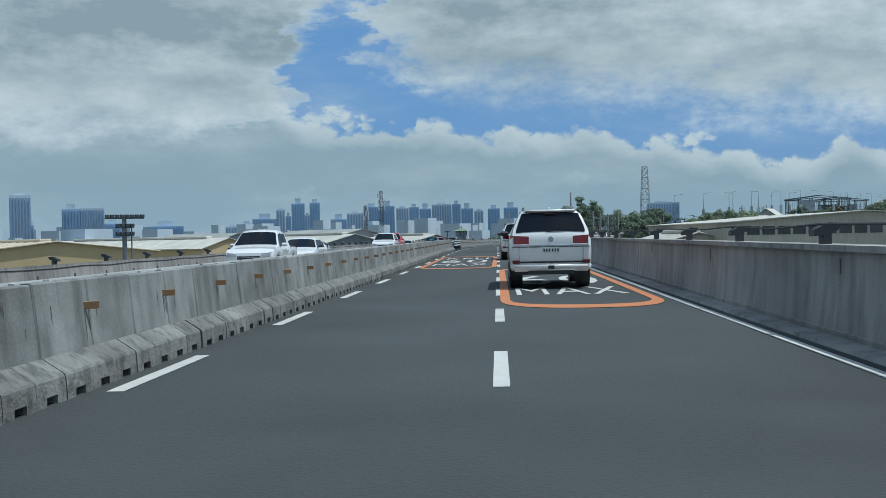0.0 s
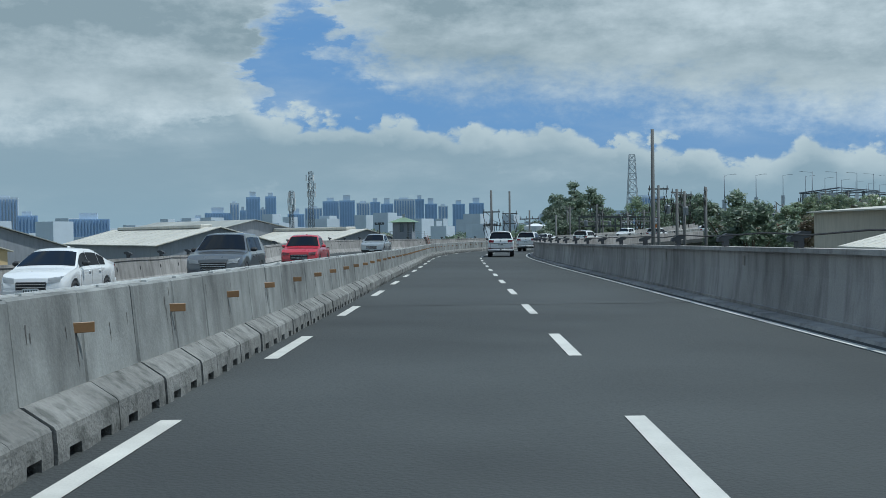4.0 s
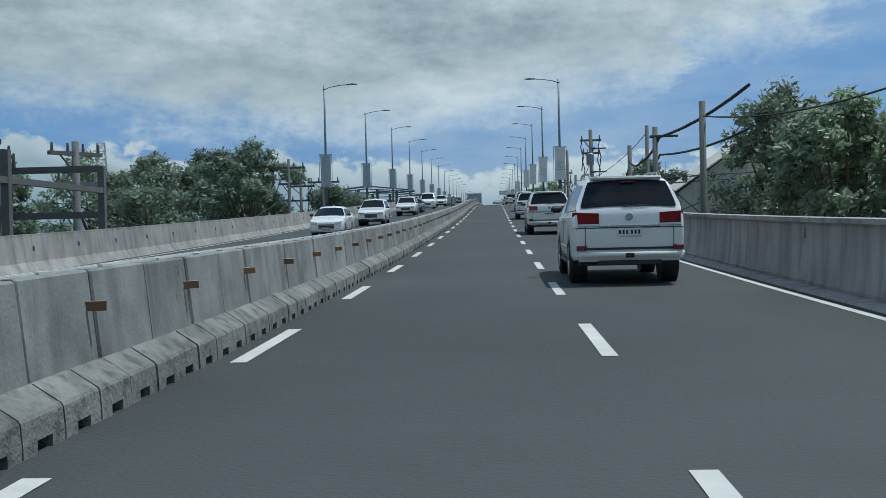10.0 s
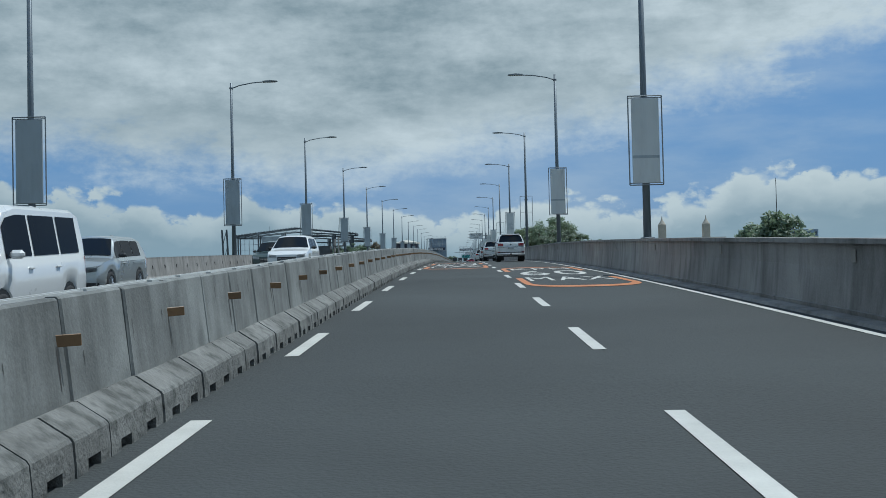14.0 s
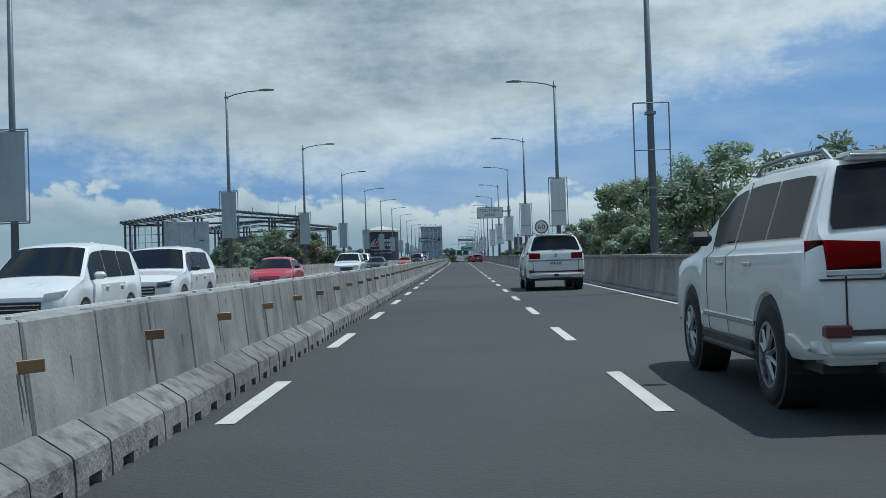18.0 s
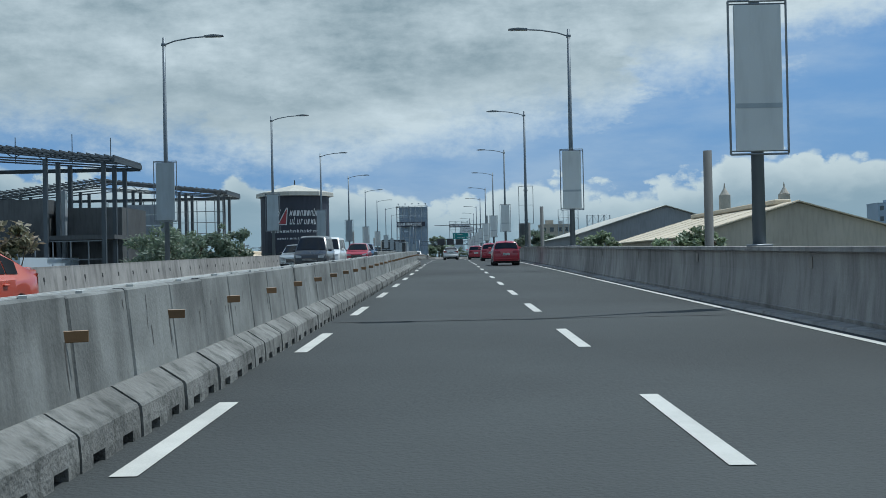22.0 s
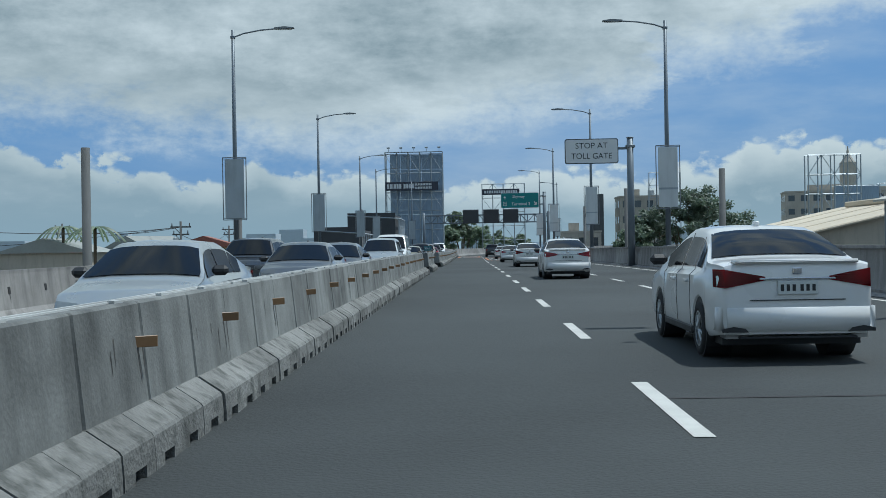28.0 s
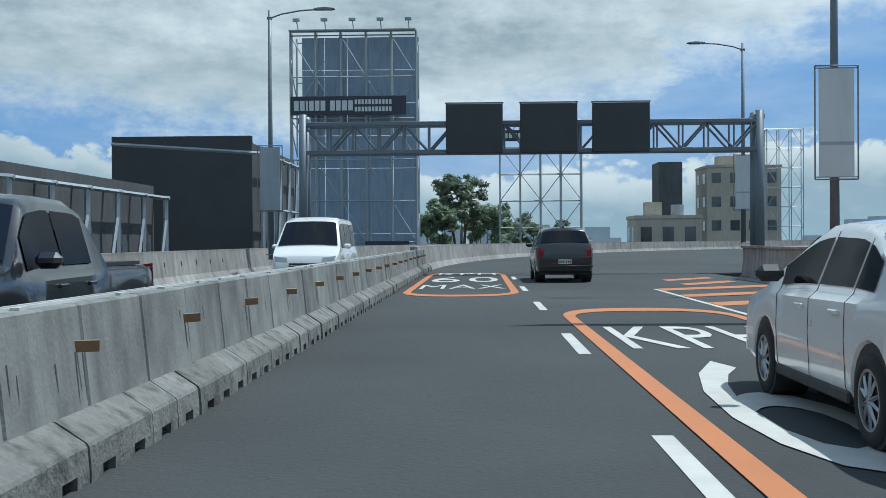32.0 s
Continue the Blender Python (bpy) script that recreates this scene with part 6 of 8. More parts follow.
# unfinished steel halls, one behind the other
GLAZE = mat("mullion_steel", (0.16, 0.18, 0.20), 0.6, 0.2, vary=0.15, bump=0.05)
PANEL_G = mat("grey_wall_panel", (0.30, 0.33, 0.36), 0.85, vary=0.16, scale=0.5, fine=12, bump=0.1, streak=0.25)


def frame_hall(y0, depth, frames, label):
    """A low-gabled steel hall without cladding: columns, latticed rafters, purlins."""
    t_ = thing("steel_frame_hall", -60.2, y0, GZ, 0, label, "building")
    HW, E, A = 21.6, 20.55 - GZ, 23.0 - GZ
    top = lambda x: A - (A - E) * abs(x) / HW
    low = lambda x: top(x) - 0.55 - 0.75 * (1 - abs(x) / HW)
    for i in range(frames):
        y = depth * i / (frames - 1)
        for x in (-HW + 0.6, -13.0, -4.5, 4.5, 13.5, HW - 1.6):
            part("column", bx(x - 0.22, x + 0.22, y - 0.22, y + 0.22, 0, low(x) + 0.1, 0.0), STEEL_D, t_)
        for sg in (-1, 1):
            part("top_chord", tb((sg * HW, y, E), (0, y, A), 0.13, 0.13, 6), STEEL_D, t_)
            part("bottom_chord", tb((sg * HW, y, low(HW)), (0, y, low(0)), 0.10, 0.10, 6), STEEL_D, t_)
        n = 26
        for k in range(n):
            xa, xb = -HW + 2 * HW * k / n, -HW + 2 * HW * (k + 1) / n
            if i == 0:
                part("web", tb((xa, y, low(xa) if k % 2 else top(xa)), (xb, y, top(xb) if k % 2 else low(xb)), 0.055, 0.055, 4), STEEL_D, t_)
    for k in range(45):
        x = -HW + 2 * HW * k / 44
        part("purlin", bx(x - 0.07, x + 0.07, -1.6, depth + 1.2, top(x) + 0.10, top(x) + 0.30), STEEL_D, t_)
    for sg in (-1, 1):
        part("eave_beam", bx(sg * HW - 0.15, sg * HW + 0.15, -1.6, depth + 1.2, E - 0.45, E + 0.05), STEEL_D, t_)
    part("end_fascia", bx(-HW, HW, depth + 0.9, depth + 1.1, low(HW) - 0.1, low(HW) + 0.35), STEEL_D, t_)
    return t_, HW, E


def curtain_grid(t_, x0, x1, y, z0, z1, nx, nz):
    for i in range(nx + 1):
        x = x0 + (x1 - x0) * i / nx
        part("mullion", bx(x - 0.06, x + 0.06, y - 0.08, y + 0.08, z0, z1), GLAZE, t_)
    for j in range(nz + 1):
        z = z0 + (z1 - z0) * j / nz
        part("transom", bx(x0, x1, y - 0.07, y + 0.07, z - 0.05, z + 0.05), GLAZE, t_)


fh, HW, E = frame_hall(574.5, 8.0, 3, "unfinished hall of dark steel columns and latticed gable trusses")
curtain_grid(fh, -HW + 0.6, -11.6, 0.3, 19.4, E - 1.2, 6, 5)
part("front_wall", bx(-11.6, -0.9, -0.35, 0.1, 0, E - 0.35), PANEL_G, fh, "pale grey wall panels")
for x in (-8.0, -4.3):
    part("wall_joint", bx(x - 0.03, x + 0.03, -0.37, -0.34, 15.0, E - 0.4), WALL_D, fh)
for x, z in ((-2.6, 25.0), (-5.6, 21.4), (-2.8, 21.0)):
    part("wall_opening", bx(x - 0.6, x + 0.6, -0.38, -0.33, z, z + 0.35), WALL_D, fh)
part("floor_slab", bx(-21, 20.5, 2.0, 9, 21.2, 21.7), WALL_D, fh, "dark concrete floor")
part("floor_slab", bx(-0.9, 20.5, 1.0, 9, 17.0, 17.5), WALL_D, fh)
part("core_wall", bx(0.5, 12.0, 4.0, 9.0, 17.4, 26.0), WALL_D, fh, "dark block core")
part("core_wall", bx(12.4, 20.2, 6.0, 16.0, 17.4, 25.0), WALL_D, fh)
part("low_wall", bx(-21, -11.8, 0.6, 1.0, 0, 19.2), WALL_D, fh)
curtain_grid(fh, 0.0, 20.0, 0.6, 16.9, 21.0, 10, 2)
for k in range(7):
    part("siding_panel", bx(16.6, 22.6, 20.0 + 0.02 * (k % 2), 20.3, 16.6 + 1.35 * k, 17.9 + 1.35 * k), PANEL_G, fh, "pale siding sheet")
for x in (4.5, 13.5):
    part("clad_column", bx(x - 0.4, x + 0.4, 5.0, 5.8, 0, 27.0), PANEL_G, fh)
for k, (x, hh) in enumerate(((-9, 1.2), (2, 1.6), (9, 1.0), (15, 1.4), (19, 1.1))):
    part("starter_bar", tb((x, 1.5 * k, E), (x, 1.5 * k, E + 2.0 + hh), 0.05, 0.05, 5), STEEL_D, fh)
fh, HW, E = frame_hall(635, 9.0, 3, "second unfinished steel hall behind the first")
curtain_grid(fh, 1.5, HW - 0.8, 0.3, 16.0, E - 1.3, 13, 7)
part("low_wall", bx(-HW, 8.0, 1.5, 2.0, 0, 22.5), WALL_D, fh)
part("low_wall", bx(8.0, HW - 1.0, 6.0, 6.5, 0, 20.0), PANEL_G, fh)

# big sign-board tower, its back a grid of blue-grey sheets
bt_ = thing("billboard_tower", -16.0, 862.0, GZ - 1.45, 0, "tall blue-grey billboard tower on a pale steel lattice", "billboard")
bw, bz0, bz1 = 5.7, 18.5, 39.4
cols, rws = 5, 7
for i in range(cols):
    for j in range(rws):
        x0, x1 = -bw + 0.9 + (2 * bw - 1.0) * i / cols, -bw + 0.9 + (2 * bw - 1.0) * (i + 1) / cols
        z0, z1 = bz0 + (bz1 - bz0) * j / rws, bz0 + (bz1 - bz0) * (j + 1) / rws
        part("sheet", bx(x0 + 0.02, x1 - 0.02, 0.0, 0.06, z0 + 0.02, z1 - 0.02), BOARD_B, bt_)
lat = bmesh.new()
for y in (-1.0, -0.1, 2.6):
    for k in range(6):
        x = -bw + 2 * bw * k / 5
        tube(lat, (x, y, 0), (x, y, bz1 + 0.4), 0.085, 0.085, 4)
for y in (-1.0, 2.6):
    for j in range(11):
        z = 2 + (bz1 - 2) * j / 10
        tube(lat, (-bw, y, z), (bw, y, z), 0.06, 0.06, 4)
part("lattice", lat, STEEL_L, bt_, "pale steel lattice")["kind"] = "stuff"
diag = bmesh.new()
for k in range(5):
    for j in range(10):
        za, zb = 2 + (bz1 - 2) * j / 10, 2 + (bz1 - 2) * (j + 1) / 10
        xa, xb = -bw + 2 * bw * k / 5, -bw + 2 * bw * (k + 1) / 5
        if (j + k) % 2:
            xa, xb = xb, xa
        tube(diag, (xa, -1.0, za), (xb, -1.0, zb), 0.045, 0.045, 4)
for x in (-bw, bw):
    for j in range(14):
        za, zb = 2 + (bz1 - 2) * j / 14, 2 + (bz1 - 2) * (j + 1) / 14
        tube(diag, (x, -1.0 if j % 2 else 2.6, za), (x, 2.6 if j % 2 else -1.0, zb), 0.05, 0.05, 4)
part("bracing", diag, STEEL_L, bt_)["kind"] = "stuff"
band = part("name_band", bx(-bw + 0.05, bw - 0.9, -1.25, -1.1, 32.2, 33.9, 0.02), NAVY, bt_, "navy band with pale bars")
x = -bw + 0.35
for w in (0.42, 0.42, 0.18, 0.4, 0.4, 0.42, 0.0, 0.42, 0.4, 0.45, 0.42):
    if w:
        part("letter_bar", bx(x, x + w, -1.28, -1.25, 32.6, 33.5), PALE, band)
    x += (w or 0.2) + 0.12
for zz in (32.5, 33.15):
    for k in range(11):
        part("digit_bar", bx(x + 0.05 + k * 0.31, x + 0.27 + k * 0.31, -1.28, -1.25, zz, zz + 0.42), PALE, band)
b2 = part("name_band", bx(1.0, 5.0, -1.25, -1.1, 19.2, 20.8, 0.02), NAVY, bt_)
for k in range(8):
    part("letter_bar", bx(1.3 + k * 0.42, 1.58 + k * 0.42, -1.28, -1.25, 19.5, 20.0), PALE, b2)
cat = part("top_walk", bx(-bw, bw, -1.9, -0.9, bz1 + 0.3, bz1 + 0.4), STEEL_L, bt_)
for k in range(5):
    x = -bw + 0.8 + 2.5 * k
    part("flood_light", bx(x - 0.3, x + 0.3, -2.6, -2.3, bz1 + 1.0, bz1 + 1.3, 0.04), STEEL_L, bt_)
    part("light_arm", tb((x, -1.2, bz1 + 0.4), (x, -2.4, bz1 + 1.2), 0.05, 0.05, 5), STEEL_L, bt_)


def lattice_board(name, x, y, w, z0, z1, sheet, label, frac=1.0, rz=0):
    """An open billboard frame, with a sheet over part of it."""
    t_ = thing(name, x, y, GZ, rz, label, "billboard")
    z0, z1 = z0 - GZ, z1 - GZ
    bm = bmesh.new()
    for yy in (0.0, 1.6):
        for k in range(5):
            xx = -w / 2 + w * k / 4
            tube(bm, (xx, yy, 0), (xx, yy, z1), 0.09, 0.09, 4)
        for j in range(9):
            z = z0 * 0.4 + (z1 - z0 * 0.4) * j / 8
            tube(bm, (-w / 2, yy, z), (w / 2, yy, z), 0.06, 0.06, 4)
    part("frame", bm, STEEL_L, t_)["kind"] = "stuff"
    bm = bmesh.new()
    for k in range(4):
        for j in range(8):
            za, zb = z0 * 0.4 + (z1 - z0 * 0.4) * j / 8, z0 * 0.4 + (z1 - z0 * 0.4) * (j + 1) / 8
            xa, xb = -w / 2 + w * k / 4, -w / 2 + w * (k + 1) / 4
            tube(bm, ((xa if (j + k) % 2 else xb), 0, za), ((xb if (j + k) % 2 else xa), 0, zb), 0.05, 0.05, 4)
    part("bracing", bm, STEEL_L, t_)["kind"] = "stuff"
    if sheet:
        part("sheet", bx(-w / 2, w / 2, -0.15, -0.05, z1 - (z1 - z0) * frac, z1), sheet, t_)
    return t_


lb = lattice_board("billboard", 2.6, 892, 9.6, 11, 24.0, None, "open steel billboard frame with a slim blue name board")
nb = part("name_board", bx(-4.8, 3.6, -0.5, -0.35, 21.5 - GZ, 22.8 - GZ), NAVY, lb)
for k in range(14):
    part("letter_bar", bx(-4.3 + k * 0.54, -3.9 + k * 0.54, -0.53, -0.5, 21.85 - GZ, 22.45 - GZ), PALE, nb)
lattice_board("billboard", 55, 983, 9.6, 16, 31.7, None, "open steel billboard frame on a roof")
lattice_board("billboard", 44, 792, 7.0, 15, 21.5, None, "empty steel billboard frame behind the trees")
lattice_board("billboard", 74, 870, 9.0, 12, 21.0, BOARD_B, "blue-grey billboard with a steel frame", 1.0)
lattice_board("billboard", 84, 872, 9.0, 12, 21.5, None, "empty steel billboard frame beside a blue one")


def black_hoarding(x0, x1, y0, y1, top, label):
    """A black sheet box on a steel back frame."""
    t_ = thing("hoarding", (x0 + x1) / 2, y0, GZ, 0, label, "billboard")
    w, d, h = (x1 - x0) / 2, y1 - y0, top - GZ
    part("front_sheet", bx(-w, w, 0, 0.2, 8, h), BLACK_P, t_)
    part("side_sheet", bx(w - 0.2, w, 0.2, d, 8, h - 0.4), WALL_D, t_)
    bm = bmesh.new()
    for k in range(6):
        y = d * k / 5
        tube(bm, (w + 0.6, y, 0), (w + 0.6, y, h - 1), 0.12, 0.12, 4)
        if k < 5:
            tube(bm, (w + 0.6, y, 12), (w + 0.6, d * (k + 1) / 5, h - 2), 0.09, 0.09, 4)
            tube(bm, (w + 0.6, y, h - 2), (w + 0.6, d * (k + 1) / 5, 12), 0.09, 0.09, 4)
        tube(bm, (-w, y, h - 1 + 0.6), (w + 0.8, y, h - 1), 0.10, 0.10, 4)
    for z in (12, h - 4, h - 1):
        tube(bm, (w + 0.6, 0, z), (w + 0.6, d, z), 0.1, 0.1, 4)
    part("back_frame", bm, STEEL_L, t_, "pale steel bracing")
    return t_


black_hoarding(-27.0, -20.6, 797, 815, 13.0, "black sheet hoarding with a steel truss along its side")
black_hoarding(-25.0, -17.2, 822, 836, 15.7, "tall black sheet hoarding with a steel truss")


def block(name, x, y, rz, w, d, top, wall, floors, cols, label, side=True, roof=True, base=GZ):
    """A building of several storeys with its windows on the front and one side."""
    b = thing(name, x, y, base, rz, label, "building")
    H = top - base
    part("wall", bx(-w / 2, w / 2, 0, d, 0, H, 0.05), wall, b)
    fh = H / floors
    for i in range(floors):
        for j in range(cols):
            xa = -w / 2 + w * (j + 0.25) / cols
            wd = part("window", bx(xa, xa + w * 0.5 / cols, -0.06, 0.02, i * fh + fh * 0.35, i * fh + fh * 0.78), WINDOW, b)
        if side:
            for j in range(max(2, cols // 2)):
                ya = d * (j + 0.3) / max(2, cols // 2)
                part("window", bx(-w / 2 - 0.06, -w / 2 + 0.02, ya, ya + d * 0.4 / max(2, cols // 2), i * fh + fh * 0.35, i * fh + fh * 0.78), WINDOW, b)
    if roof:
        part("parapet", bx(-w / 2 - 0.15, w / 2 + 0.15, -0.15, d + 0.15, H, H + 0.5), wall, b)
        part("roof_tank", tb((w * 0.2, d * 0.4, H + 0.4), (w * 0.2, d * 0.4, H + 2.2), 1.0, 1.0, 10), STEEL_L, b)
        part("stair_head", bx(-w * 0.3, -w * 0.05, d * 0.3, d * 0.6, H + 0.4, H + 2.6), wall, b)
    return b


bb = block("apartment_block", 49.3, 988, 0, 15, 12, 24.4, WALL_B, 7, 4, "beige apartment block with small windows")
part("dark_fin", bx(-17.4, -12.6, -0.5, 8, 0, 25.6 - GZ), WALL_D, bb)
block("low_building", 55, 700, 0, 14, 10, 12.5, WALL_B, 4, 5, "low beige building behind the warehouse roofs")
block("low_building", 24, 930, 0, 10, 9, 13.0, WALL_B, 4, 3, "small house with a gabled attic near the bend")
block("office_block", 120, 1010, -10, 40, 14, 26.0, WALL_B, 8, 10, "long beige office block far off")
ch = block("domed_building", 205, 1190, 0, 70, 20, 36, WALL_B, 6, 12, "large old beige building with twin domed towers", side=False, roof=False)
for x in (-22, 18):
    part("tower", bx(x - 3.2, x + 3.2, 2, 8, 45, 58, 0.2), WALL_B, ch)
    part("dome", tb((x, 5, 58), (x, 5, 63), 3.4, 0.4, 12), WALL_B, ch)
    part("lantern", tb((x, 5, 62.5), (x, 5, 66), 0.7, 0.2, 8), WALL_B, ch)
block("office_block", 300, 1180, 0, 40, 20, 40, BOARD_B, 7, 8, "blue glass office block far off", side=False)
# shacks and houses under the viaduct on the left
rng = random.Random(12)
for i in range(46):
    x, y = rng.uniform(-130, -34), rng.uniform(690, 900)
    w, d, h = rng.uniform(5, 10), rng.uniform(5, 9), rng.uniform(15.5, 20.2)
    hs = thing("small_house", x, y, GZ, rng.uniform(-20, 20), rng.choice(["small house with a rusty sheet roof", "small pale house with a flat roof", "small house with a weathered grey roof"]), "house", "small houses below the viaduct")
    part("wall", bx(-w / 2, w / 2, -d / 2, d / 2, 0, h), rng.choice([WALL_B, WALL_G, WALL_Y]), hs)
    part("roof", prism(bmesh.new(), [(-w / 2 - 0.4, h), (w / 2 + 0.4, h), (0, h + 1.5)], d + 0.8), rng.choice([ROOF_RED, ROOF_G, ROOF_W, ROOF_RED]), hs, m=pose(0, -d / 2 - 0.4, 0.01))
    part("window", bx(-w * 0.2, w * 0.15, -d / 2 - 0.05, -d / 2 + 0.02, h * 0.62, h * 0.82), WINDOW, hs)

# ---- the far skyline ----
# tower and roof colours are paled and blued: distance haze put into them
HAZE_A = mat("far_haze_blue", (0.29, 0.42, 0.60), 0.85, vary=0.12, scale=0.05, fine=0.4, bump=0.0)
HAZE_B = mat("far_haze_grey", (0.48, 0.55, 0.62), 0.85, vary=0.12, scale=0.05, fine=0.4, bump=0.0)
HAZE_W = mat("far_haze_window", (0.22, 0.33, 0.50), 0.7, vary=0.1, scale=0.05, bump=0.0)
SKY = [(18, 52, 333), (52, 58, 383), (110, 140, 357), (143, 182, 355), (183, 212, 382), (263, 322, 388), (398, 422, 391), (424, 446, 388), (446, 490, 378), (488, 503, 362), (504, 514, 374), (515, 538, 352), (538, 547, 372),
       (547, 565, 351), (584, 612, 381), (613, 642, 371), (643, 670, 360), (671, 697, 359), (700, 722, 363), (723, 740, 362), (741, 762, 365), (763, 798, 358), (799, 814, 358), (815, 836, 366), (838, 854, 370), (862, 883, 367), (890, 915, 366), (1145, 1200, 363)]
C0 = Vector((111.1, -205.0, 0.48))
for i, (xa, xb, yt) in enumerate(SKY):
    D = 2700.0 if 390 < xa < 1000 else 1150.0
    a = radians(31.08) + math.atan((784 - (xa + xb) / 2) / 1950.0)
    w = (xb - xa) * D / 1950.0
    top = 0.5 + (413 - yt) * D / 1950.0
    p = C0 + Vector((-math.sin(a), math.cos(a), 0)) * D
    b = thing("tower_block", p.x, p.y, GZ, math.degrees(a), "high-rise on the horizon with haze in its blue-grey colour", "high-rise", "far skyline")
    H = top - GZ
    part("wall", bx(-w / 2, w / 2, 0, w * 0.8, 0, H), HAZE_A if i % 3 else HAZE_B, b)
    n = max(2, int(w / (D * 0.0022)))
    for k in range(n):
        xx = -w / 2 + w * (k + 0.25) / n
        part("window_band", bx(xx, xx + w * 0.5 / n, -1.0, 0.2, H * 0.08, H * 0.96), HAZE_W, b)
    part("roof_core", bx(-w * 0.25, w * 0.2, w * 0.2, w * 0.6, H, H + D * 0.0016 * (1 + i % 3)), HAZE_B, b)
rng = random.Random(5)
low = bmesh.new()
for i in range(420):
    a = radians(rng.uniform(-60, 75))
    D = rng.uniform(500, 2600)
    p = Vector((60 - D * math.sin(a), D * math.cos(a) - 100, 0))
    if -40 < p.x < 60 and p.y < 1300:
        continue
    w, h = rng.uniform(8, 34), rng.uniform(6, 17) * (1 + D / 3500) * (1.55 if p.y > 900 else 1.0)
    box(low, p.x - w / 2, p.x + w / 2, p.y, p.y + w, GZ, GZ + h)
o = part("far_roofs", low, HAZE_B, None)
tagged(o, "low roofs of the city out to the horizon, haze in their colour", "houses", kind="stuff")

# ---- trees ----
BARK = mat("bark", (0.11, 0.085, 0.06), 0.95, vary=0.3, scale=4, fine=30, bump=0.6)


def leaf_mat(name, a, b):
    """Leaves that pass half of the light that falls on their far side."""
    m = mat(name, a, 0.55, vary=0.3, scale=0.7, fine=8, bump=0.0, per=0.5, dark=b)
    N, L = m.node_tree.nodes, m.node_tree.links
    p = N["Principled BSDF"]
    out = N["Material Output"]
    tr = N.new("ShaderNodeBsdfTranslucent")
    mix = N.new("ShaderNodeAddShader")
    L.new(p.inputs["Base Color"].links[0].from_socket, tr.inputs["Color"])
    L.new(p.outputs[0], mix.inputs[0])
    L.new(tr.outputs[0], mix.inputs[1])
    L.new(mix.outputs[0], out.inputs["Surface"])
    return m


LEAF_D = leaf_mat("leaves_dark", (0.078, 0.104, 0.070), (0.054, 0.076, 0.054))
LEAF_M = leaf_mat("leaves_green", (0.105, 0.135, 0.086), (0.072, 0.098, 0.064))
LEAF_L = leaf_mat("leaves_light", (0.128, 0.158, 0.096), (0.088, 0.118, 0.070))
LEAF_R = leaf_mat("leaves_reddish", (0.127, 0.098, 0.067), (0.075, 0.083, 0.049))


def crown_mesh(clumps, n, leaf, seed, droop=0.0):
    """Many small bent leaf cards set about the surface of several clumps."""
    r = random.Random(seed)
    v, f = [], []
    tot = sum(c[3] ** 2 for c in clumps)
    for (cx, cy, cz, R, k) in clumps:
        m = int(0.85 * n * R * R / tot)
        for _ in range(m):
            d = Vector((r.gauss(0, 1), r.gauss(0, 1), r.gauss(0, 1))).normalized()
            q = R * (r.random() ** 0.33) * r.uniform(0.72, 1.16)
            p = Vector((cx, cy, cz)) + Vector((d.x * q, d.y * q, d.z * q * k))
            a = Vector((r.gauss(0, 1), r.gauss(0, 1), r.gauss(0, 0.7) - droop)).normalized()
            b = a.cross(d + Vector((0.01, 0.02, 0.3))).normalized()
            s = leaf * r.uniform(0.55, 1.35)
            i = len(v)
            v += [(p - a * s)[:], (p + b * s * 0.42 + d * s * 0.12)[:], (p + a * s)[:], (p - b * s * 0.42 + d * s * 0.12)[:]]
            f += [(i, i + 1, i + 2), (i, i + 2, i + 3)]
    return pyd("crown", v, f)


def tree(x, y, top, spread, leafmat, label, seed, base=GZ, n=5200, leaf=0.32, name="tree", flat=0.75, bare=False, m=None):
    r = random.Random(seed)
    t_ = thing(name, x, y, base, r.uniform(0, 360), label, "tree", "trees beside the viaduct")
    H = top - base
    tr = bmesh.new()
    bend = Vector((r.uniform(-0.4, 0.4), r.uniform(-0.4, 0.4), 0))
    fork = H * 0.5
    base_ = Vector((0, 0, fork)) + bend
    tube(tr, (0, 0, 0), base_, 0.05 * spread + 0.10, 0.035 * spread + 0.06, 8)
    clumps = []
    k = 12
    for i in range(k):
        a = 2 * math.pi * i * 0.382 + r.uniform(-0.4, 0.4)
        q = spread * r.uniform(0.30, 0.66) if i else 0.1
        z = H - spread * (0.35 + 1.15 * (i / k) ** 1.2 + r.uniform(-0.1, 0.1)) if i else H - spread * 0.35
        c = Vector((q * math.cos(a), q * math.sin(a), z))
        mid_ = base_.lerp(c, 0.5) + Vector((0, 0, -0.08 * spread))
        tube(tr, base_, mid_, 0.022 * spread + 0.03, 0.015 * spread + 0.02, 6)
        tube(tr, mid_, c, 0.015 * spread + 0.02, 0.02, 5)
        for j in range(5):
            d = Vector((r.gauss(0, 1), r.gauss(0, 1), r.gauss(0.25, 0.7))).normalized()
            e_ = c + d * spread * r.uniform(0.12, 0.34)
            e_.z = min(e_.z, H - 0.08 * spread)
            tube(tr, c, e_, 0.008 * spread + 0.012, 0.01, 4)
            clumps.append((e_.x, e_.y, e_.z, spread * r.uniform(0.10, 0.24), flat))
    part("trunk", tr, BARK, t_)
    if not bare:
        cr = obj("crown", crown_mesh(clumps, n, leaf, seed), leafmat, t_)
    return t_


seed = 100
